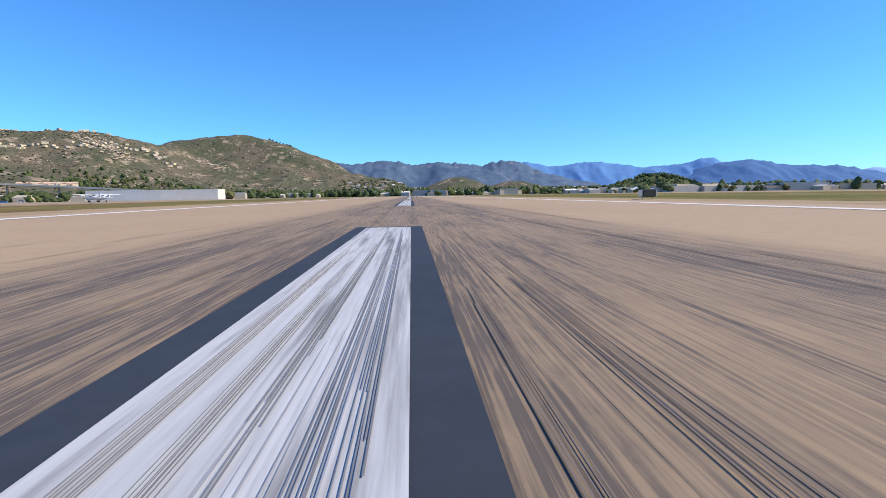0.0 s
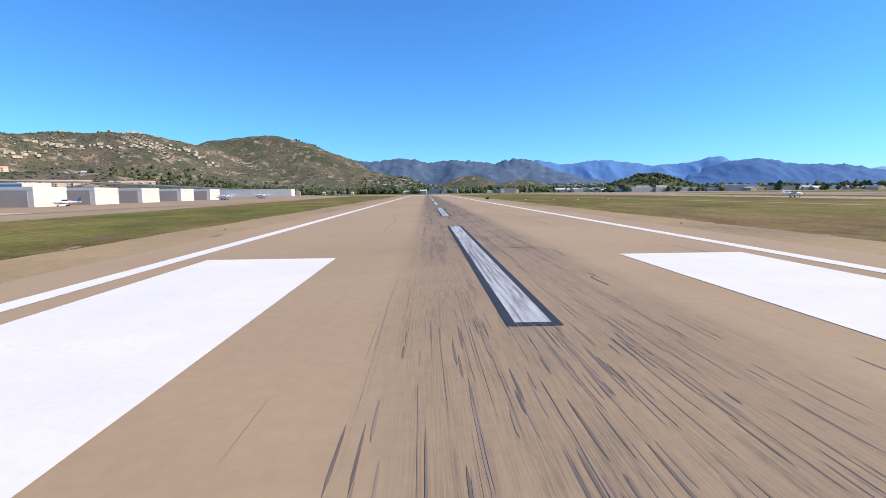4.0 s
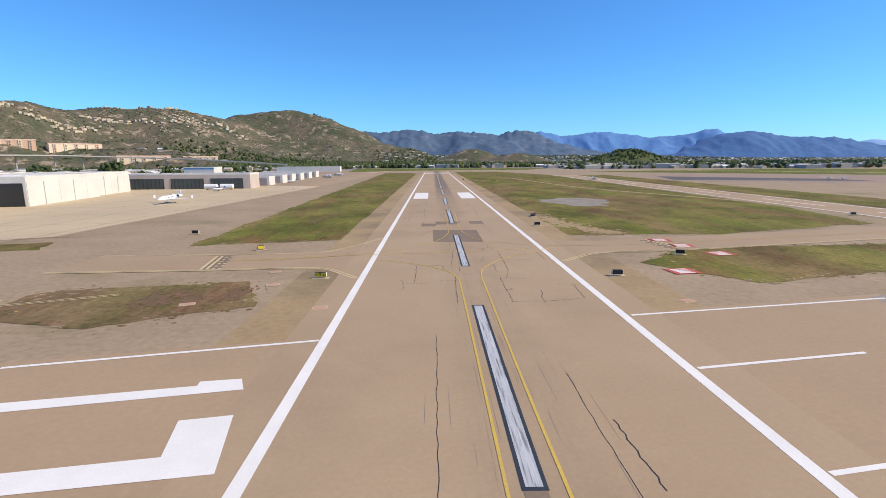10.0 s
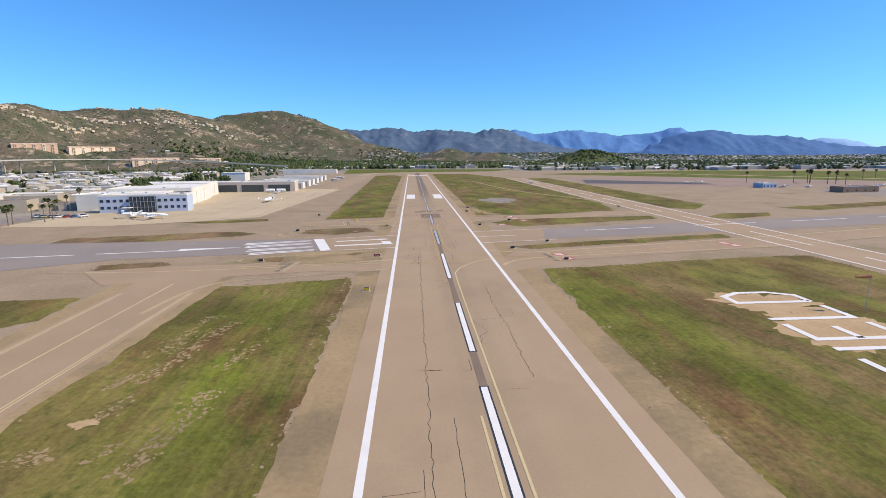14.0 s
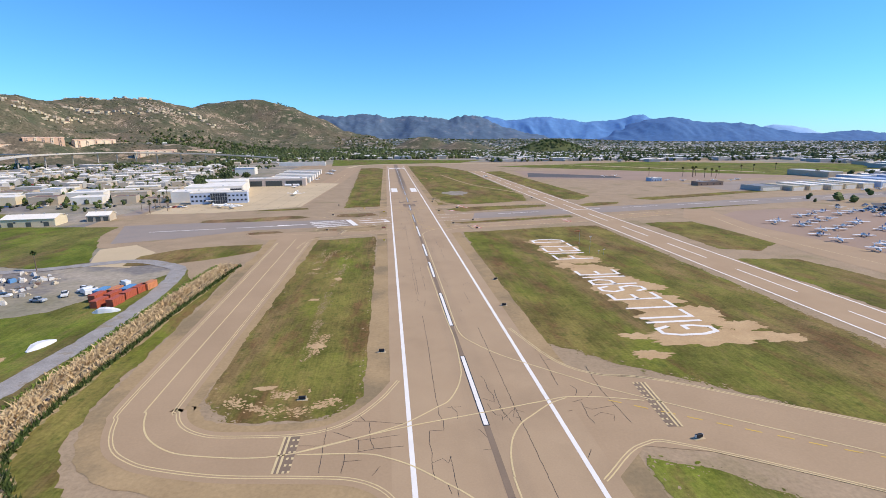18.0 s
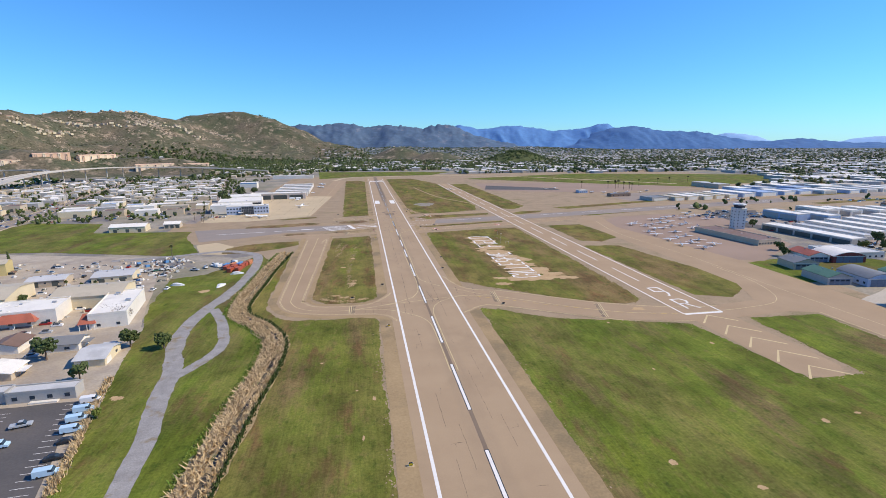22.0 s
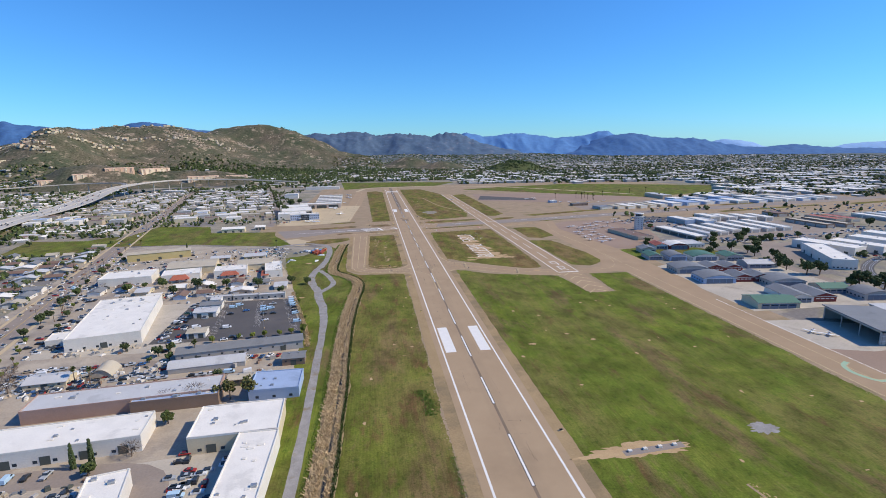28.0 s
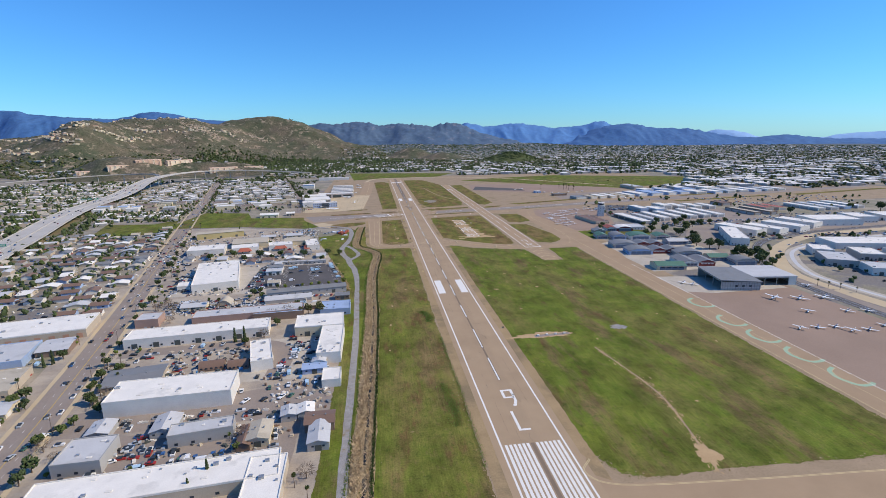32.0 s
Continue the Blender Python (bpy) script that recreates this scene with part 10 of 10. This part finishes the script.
# the long cracks by the turn-off
for pts, s in (
    ([(-1.7, -275.7), (-2.1, -281.2), (-2.1, -286.2), (-2.2, -289.8)], 0.055),
    ([(6.5, -257.9), (6.3, -267.0), (6.0, -273.8), (5.1, -278.0), (4.2, -278.2), (4.2, -281.4), (4.1, -284.4), (4.2, -287.7), (4.1, -289.9)], 0.055),
    ([(5.1, -278.0), (6.8, -278.4), (8.7, -278.2)], 0.055),
    ([(4.2, -289.5), (6.4, -289.4), (8.0, -289.5), (10.1, -289.0), (11.7, -288.7), (12.9, -288.1), (12.9, -286.2), (13.2, -282.2), (14.3, -281.7)], 0.055),
    ([(13.3, -282.1), (11.3, -281.4)], 0.055),
    ([(8.4, -284.8), (8.2, -286.5), (7.9, -287.3), (7.8, -290.0)], 0.055),
    ([(-7.5, -269.9), (-7.4, -276.2), (-7.5, -280.3), (-8.9, -280.7)], 0.055),
    ([(-7.5, -280.3), (-5.5, -280.9)], 0.055),
    ([(-9.5, -278.6), (-9.0, -279.7), (-8.9, -281.6), (-8.7, -282.6), (-9.0, -283.9)], 0.055),
    ([(-5.4, -279.5), (-2.2, -279.2), (-0.3, -279.7)], 0.055),
    ([(-0.8, -275.7), (1.4, -275.6)], 0.055),
    ([(-8.9, -267.9), (-7.7, -269.5), (-4.6, -269.5), (-2.2, -269.3)], 0.055),
    ([(-1.3, -255.9), (-2.2, -269.3), (-1.2, -269.1)], 0.055),
    ([(-3.5, -269.8), (-3.5, -272.8)], 0.055),
    ([(4.1, -284.3), (5.0, -284.2), (4.7, -283.6)], 0.055),
    ([(4.4, -268.7), (4.2, -273.8), (5.9, -274.0)], 0.055),
    ([(1.8, -266.5), (2.9, -266.2), (3.3, -263.5), (5.2, -262.1), (6.9, -265.1), (11.3, -265.6)], 0.055),
    ([(13.2, -258.9), (13.2, -265.5)], 0.055),
    ([(-1.0, -270.7), (-1.1, -273.6)], 0.055)):
    crack(pts, s, int(abs(pts[0][1] * 7 + pts[0][0])), wander=0.07)
# the cracks beside the touchdown rubber
for pts, s in (
    ([(-6.1, -80.9), (-6.1, -80.6), (-6.1, -79.7), (-6.0, -78.7), (-6.1, -77.0), (-6.1, -74.3), (-6.0, -71.9), (-6.0, -66.9), (-7.0, -53.6)], 0.045),
    ([(-0.0, -58.6), (-0.2, -71.3)], 0.045),
    ([(-7.6, -8.5), (-7.4, -6.3), (-7.7, -4.2), (-7.4, -1.8), (-7.2, 6)], 0.045),
    ([(-6.5, -9.5), (-6.3, -7.4), (-6.3, -6.0), (-6.6, -5.4), (-7.2, -4.6)], 0.06),
    ([(-3.4, -10), (-3.1, -7.3), (-2.5, -6.5), (-1.1, -6.6)], 0.055),
    ([(-1.4, -6.6), (-0.8, -5.7), (-0.9, -4.5), (0.0, -4.1)], 0.055),
    ([(-0.2, -75.2), (-0.2, -77.2)], 0.045),
    ([(9.1, -68.2), (8.8, -72.5), (9.1, -75.1)], 0.045),
    ([(7.4, -75.8), (7.4, -76.8)], 0.045)):
    crack(pts, s, int(abs(pts[0][1] * 9)), wander=0.03)
for pts, s in (
    ([(-7.7, -188.1), (-7.7, -186.6), (-7.6, -183.9), (-7.7, -182.0), (-7.3, -180.4)], 0.050),
    ([(-7.5, -164.7), (-7.3, -145.5)], 0.050),
    ([(-4.5, -182.7), (-2.3, -182.6), (-1.2, -182.5), (-0.3, -183.0), (0.3, -183.5), (0.1, -184.3), (0.2, -185.2)], 0.050),
    ([(-1.2, -182.5), (-0.4, -180.7), (0.3, -180.0), (0.4, -175.1), (0.6, -165.3)], 0.050),
    ([(8.8, -173.6), (9.3, -173.4), (9.9, -173.9)], 0.050),
    ([(9.2, -174.6), (9.6, -172.8)], 0.050),
    ([(-1.5, -165.6), (0.6, -165.3), (3.3, -165.8)], 0.040),
    ([(7.7, -135.8), (7.8, -169.1)], 0.040)):
    crack(pts, s, int(abs(pts[0][1] * 7 + pts[0][0])), wander=0.04)
for pts, s in (
    ([(-7.7, -188.1), (-7.1, -205.5), (-7.2, -212.4), (-7.4, -217.0), (-7.7, -218.5)], 0.050),
    ([(-7.8, -218.5), (-4.4, -218.5), (-4.2, -214.3), (-5.1, -213.4)], 0.050),
    ([(-7.8, -218.5), (-7.7, -220.6)], 0.050),
    ([(-1.5, -220.4), (1.0, -220.4)], 0.050),
    ([(0.1, -220.4), (0.1, -221.9), (0.1, -223.3)], 0.050),
    ([(-12.6, -215.4), (-12.7, -210.5), (-12.6, -206.3)], 0.050),
    ([(-11.2, -212.4), (-11.6, -208.1), (-11.3, -193.1)], 0.050),
    ([(-11.1, -222.9), (-11.1, -222.3), (-10.9, -221.9), (-10.6, -221.7), (-10.7, -220.7)], 0.050),
    ([(-11.1, -222.3), (-11.9, -222.1), (-12.7, -222.2)], 0.050),
    ([(8.8, -175.5), (7.9, -206.5), (7.6, -213.6)], 0.050)):
    crack(pts, s, int(abs(pts[0][1] * 7 + pts[0][0])), wander=0.04)
for pts, s in (
    ([(-2.4, -247.5), (-2.7, -248.6), (-3.4, -249.5), (-3.5, -250.8), (-2.9, -251.7), (-1.8, -251.9), (-1.7, -247.5)], 0.055),
    ([(-7.1, -248.6), (-6.1, -249.0), (-5.1, -247.9)], 0.055),
    ([(-3.3, -255.3), (-2.1, -255.6), (-0.3, -254.8)], 0.055),
    ([(-2.1, -255.6), (-2.3, -257.1)], 0.055),
    ([(0.4, -247.6), (0.3, -251.0), (0.4, -252.3), (1.6, -252.3)], 0.055),
    ([(0.4, -252.3), (0.0, -253.9), (0.1, -254.9), (0.0, -257.2)], 0.055),
    ([(4.1, -247.8), (4.7, -249.4), (5.4, -250.0), (5.4, -251.4), (5.3, -252.7), (5.3, -253.9), (4.8, -254.8), (4.1, -255.1), (3.9, -257.0)], 0.055),
    ([(5.4, -250.0), (6.4, -250.0)], 0.055),
    ([(5.1, -254.3), (7.1, -254.4)], 0.055),
    ([(3.1, -254.6), (4.0, -254.7)], 0.055),
    ([(5.7, -254.5), (5.9, -256.6)], 0.055),
    ([(-17.4, -253.0), (-17.6, -250.7)], 0.055),
    ([(-5.4, -230.3), (-7.5, -239.7)], 0.055),
    ([(7.4, -220.7), (8.0, -233.6), (8.2, -235.3)], 0.055)):
    crack(pts, s, int(abs(pts[0][1] * 7 + pts[0][0])), wander=0.04)
for pts, s in (
    ([(-7.6, -342.0), (-7.6, -346.4), (-7.6, -349.3), (-8.9, -349.8), (-8.6, -353.2), (-9.7, -353.5), (-9.6, -354.6)], 0.080),
    ([(-8.6, -353.2), (-7.6, -353.4), (-7.8, -352.5), (-7.6, -354.7)], 0.080),
    ([(-7.6, -346.4), (-9.1, -346.8), (-8.9, -349.8)], 0.080),
    ([(-7.5, -347.5), (-6.2, -347.5)], 0.080),
    ([(-11.4, -345.3), (-10.8, -347.7), (-10.1, -348.1)], 0.080),
    ([(-5.1, -349.9), (-4.6, -350.3), (-4.7, -351.5)], 0.080),
    ([(0.5, -353.3), (0.7, -354.6), (5.7, -354.7)], 0.080),
    ([(-1.5, -334.8), (0.1, -336.9), (-0.0, -341.0)], 0.080),
    ([(3.0, -339.4), (3.0, -347.9)], 0.080),
    ([(6.2, -315.7), (6.4, -322.5)], 0.080),
    ([(-9.1, -328.2), (-9.1, -333.3)], 0.080)):
    crack(pts, s, int(abs(pts[0][1] * 7 + pts[0][0])), wander=0.1)
# the cracked pavement where the two turn-offs meet
for pts, s in (
    ([(-8.0, -500.7), (-8.0, -518.6), (-8.1, -522.5), (-8.7, -547.1), (-8.7, -557.5), (-8.1, -559.6), (-8.4, -562.8), (-11.1, -562.7)], 0.08),
    ([(-11.1, -562.7), (-11.5, -566.6), (-11.2, -569.1), (-11.5, -572.2), (-9.5, -571.3), (-8.7, -572.6), (-8.1, -570.8)], 0.08),
    ([(-11.5, -572.2), (-11.4, -576.6)], 0.08),
    ([(-8.1, -570.8), (-8.1, -580.9)], 0.08),
    ([(-9.5, -577.9), (-9.1, -580.1)], 0.08),
    ([(-30.6, -559.0), (-30.6, -566.8), (-30.5, -572.6)], 0.08),
    ([(-26.5, -567.8), (-26.6, -570.4), (-26.8, -573.1)], 0.08),
    ([(-22.5, -558.2), (-22.2, -564.4), (-21.4, -567.1)], 0.08),
    ([(-29.2, -560.9), (-24.3, -564.2), (-16.7, -563.3)], 0.08),
    ([(-24.3, -564.2), (-24.3, -567.6)], 0.08),
    ([(-21.4, -567.1), (-16.1, -566.9)], 0.08),
    ([(-24.3, -567.6), (-21.4, -567.1)], 0.08),
    ([(-24.7, -555.5), (-23.5, -557.7)], 0.08),
    ([(-27.1, -557.5), (-22.7, -558.0), (-15.2, -559.9)], 0.08),
    ([(-28.0, -560.1), (-25.9, -558.8)], 0.08),
    ([(-21.7, -574.4), (-20.3, -572.1)], 0.08),
    ([(-26.8, -570.1), (-23.5, -570.0)], 0.08),
    ([(-30.0, -565.2), (-35.6, -564.5)], 0.08),
    ([(7.5, -512.1), (7.4, -529.8), (7.2, -549.1), (7.1, -559.4), (7.2, -567.1), (7.1, -583.0)], 0.08),
    ([(2.6, -541.8), (3.1, -543.8), (3.1, -548.5), (3.7, -551.1), (3.4, -553.9), (1.1, -552.0)], 0.08),
    ([(1.8, -554.4), (2.0, -556.6), (2.6, -558.8), (3.7, -559.0), (3.5, -561.0)], 0.08),
    ([(7.2, -556.2), (5.8, -559.9), (7.4, -560.5)], 0.08),
    ([(4.0, -560.0), (6.6, -557.2), (8.5, -558.5)], 0.08),
    ([(4.3, -548.7), (4.2, -554.7), (4.3, -559.0)], 0.08),
    ([(3.9, -555.8), (5.2, -562.2)], 0.08),
    ([(-5.9, -554.6), (-5.0, -556.8), (-5.2, -559.3)], 0.08),
    ([(-7.1, -554.9), (-3.9, -554.8)], 0.08),
    ([(19.8, -532.4), (19.6, -539.5), (19.0, -548.4)], 0.08),
    ([(19.9, -535.7), (24.0, -535.3)], 0.08),
    ([(28.9, -540.0), (27.7, -551.6), (28.2, -564.6)], 0.08),
    ([(21.4, -556.1), (20.7, -562.1), (21.0, -564.1)], 0.08),
    ([(21.7, -548.8), (22.5, -550.9), (21.3, -553.3)], 0.08),
    ([(21.2, -557.9), (22.5, -559.1), (27.7, -558.2)], 0.08),
    ([(22.0, -561.6), (23.8, -560.4), (26.1, -561.7), (25.2, -563.6)], 0.08),
    ([(17.4, -559.2), (19.0, -558.9)], 0.08),
    ([(23.2, -554.7), (25.5, -552.1)], 0.08),
    ([(-1.7, -563.3), (-0.6, -566.2), (0.3, -569.2)], 0.08),
    ([(-2.1, -569.7), (0.5, -569.7)], 0.08),
    ([(17.1, -571.7), (15.6, -574.0)], 0.08),
    ([(19.6, -555.9), (22.2, -555.0)], 0.08)):
    crack(pts, s, int(abs(pts[0][1] * 7 + pts[0][0])), wander=0.08, z=0.0125 if abs(pts[0][0]) > 15 else 0.005)
# rubber: long thin smears, thickest in the touchdown zone
M["rubber_thin"] = material("thin_rubber_film", (0.30, 0.225, 0.175), (0.24, 0.18, 0.145), 0.5, 3.0, 0.9, spread=0.18, stretch=(5, 0.3, 1))


def smears(name, mat, n, y0, y1, sd_x, wlo, whi, llo, lhi, seed, z, limit=13.4):
    rng = np.random.default_rng(seed)
    v, f = [], []
    for k in range(n):
        x = rng.normal(0, sd_x)
        if abs(x) > limit:
            continue
        y = y0 + (y1 - y0) * rng.random()
        L_, w = rng.uniform(llo, lhi), rng.uniform(wlo, whi)
        dx = rng.normal(0, 0.006) * L_
        zz = z + rng.random() * 0.003
        b = len(v)
        v += [(x, y, zz), (x + dx * 0.3 - w, y + L_ * 0.25, zz), (x + dx * 0.3 + w, y + L_ * 0.25, zz), (x + dx * 0.7 - w * 0.8, y + L_ * 0.75, zz), (x + dx * 0.7 + w * 0.8, y + L_ * 0.75, zz), (x + dx, y + L_, zz)]
        f += [(b, b + 2, b + 1), (b + 1, b + 2, b + 4, b + 3), (b + 3, b + 4, b + 5)]
    me = bpy.data.meshes.new(name)
    me.from_pydata(v, [], f)
    me.materials.append(M[mat])
    o = new(name, me)
    o.parent = runway
    return tagged(o, "dark tyre rubber smears", kind="stuff")


smears("rubber_marks", "rubber", 260, -160, 80, 3.6, 0.0015, 0.004, 4, 18, 2, 0.004)
smears("rubber_marks", "rubber_thin", 200, -160, 80, 3.6, 0.004, 0.012, 2, 8, 7, 0.004)
smears("rubber_marks", "rubber", 620, -205, -110, 2.0, 0.008, 0.028, 0.5, 2.2, 3, 0.004)
smears("rubber_marks", "rubber_thin", 900, -215, -110, 1.9, 0.008, 0.028, 0.6, 3.0, 9, 0.004)
smears("rubber_on_paint", "rubber_grey", 420, -115, 60, 0.26, 0.0012, 0.004, 1.5, 7, 4, 0.0225, 0.44)
smears("rubber_marks", "rubber_thin", 300, -420, -200, 2.8, 0.01, 0.03, 2, 9, 5, 0.004)
# single tyre skids: a bundle of fine parallel lines each
rq = random.Random(4)
SKIDS = [(0.86, 19.0, 4.4), (1.24, 19.0, 4.5), (-2.9, 24.5, 20), (-4.2, 26, 26), (3.3, 25, 24), (4.6, 29, 22), (2.2, 33, 20), (-1.7, 36, 18)] + [(rq.gauss(0, 3.2), rq.uniform(-110, 30), rq.uniform(8, 22)) for k in range(22)]
for x, y, L_ in [(-0.30, 17.5, 11), (-0.13, 18.6, 6.5), (0.02, 20.2, 9), (0.21, 18.8, 8), (0.31, 19.6, 10), (-0.22, -57, 20), (0.05, -56, 26), (0.26, -57, 17), (-0.1, -110, 28), (0.22, -108, 22), (-0.3, -108, 18)]:
    bm = bmesh.new()
    for j in range(7):
        o, a, b = (j - 3) * 0.011 + rq.uniform(-0.003, 0.003), rq.uniform(0, 0.2) * L_, rq.uniform(0.55, 1.0) * L_
        ribbon_bm([(x + o, y + a), (x + o, y + (a + b) * 0.5), (x + o, y + b)], rq.uniform(0.003, 0.007), 0.0245, bm)
    part("tyre_skid", bm, "skidgrey", runway, "parallel dark tyre lines on the paint")
for x, y, L_ in SKIDS:
    if abs(x) < 0.75:
        continue
    bm = bmesh.new()
    lean = rq.uniform(-0.004, 0.004) * L_
    for j in range(5):
        o, a, b = (j - 2) * 0.016 + rq.uniform(-0.003, 0.003), rq.uniform(0, 0.1) * L_, rq.uniform(0.75, 1.0) * L_
        ribbon_bm([(x + o, y + a), (x + o + lean * 0.5, y + b * 0.5), (x + o + lean, y + b)], rq.uniform(0.003, 0.009), 0.0085, bm)
    part("tyre_skid", bm, "rubber", runway, "parallel dark tyre lines")
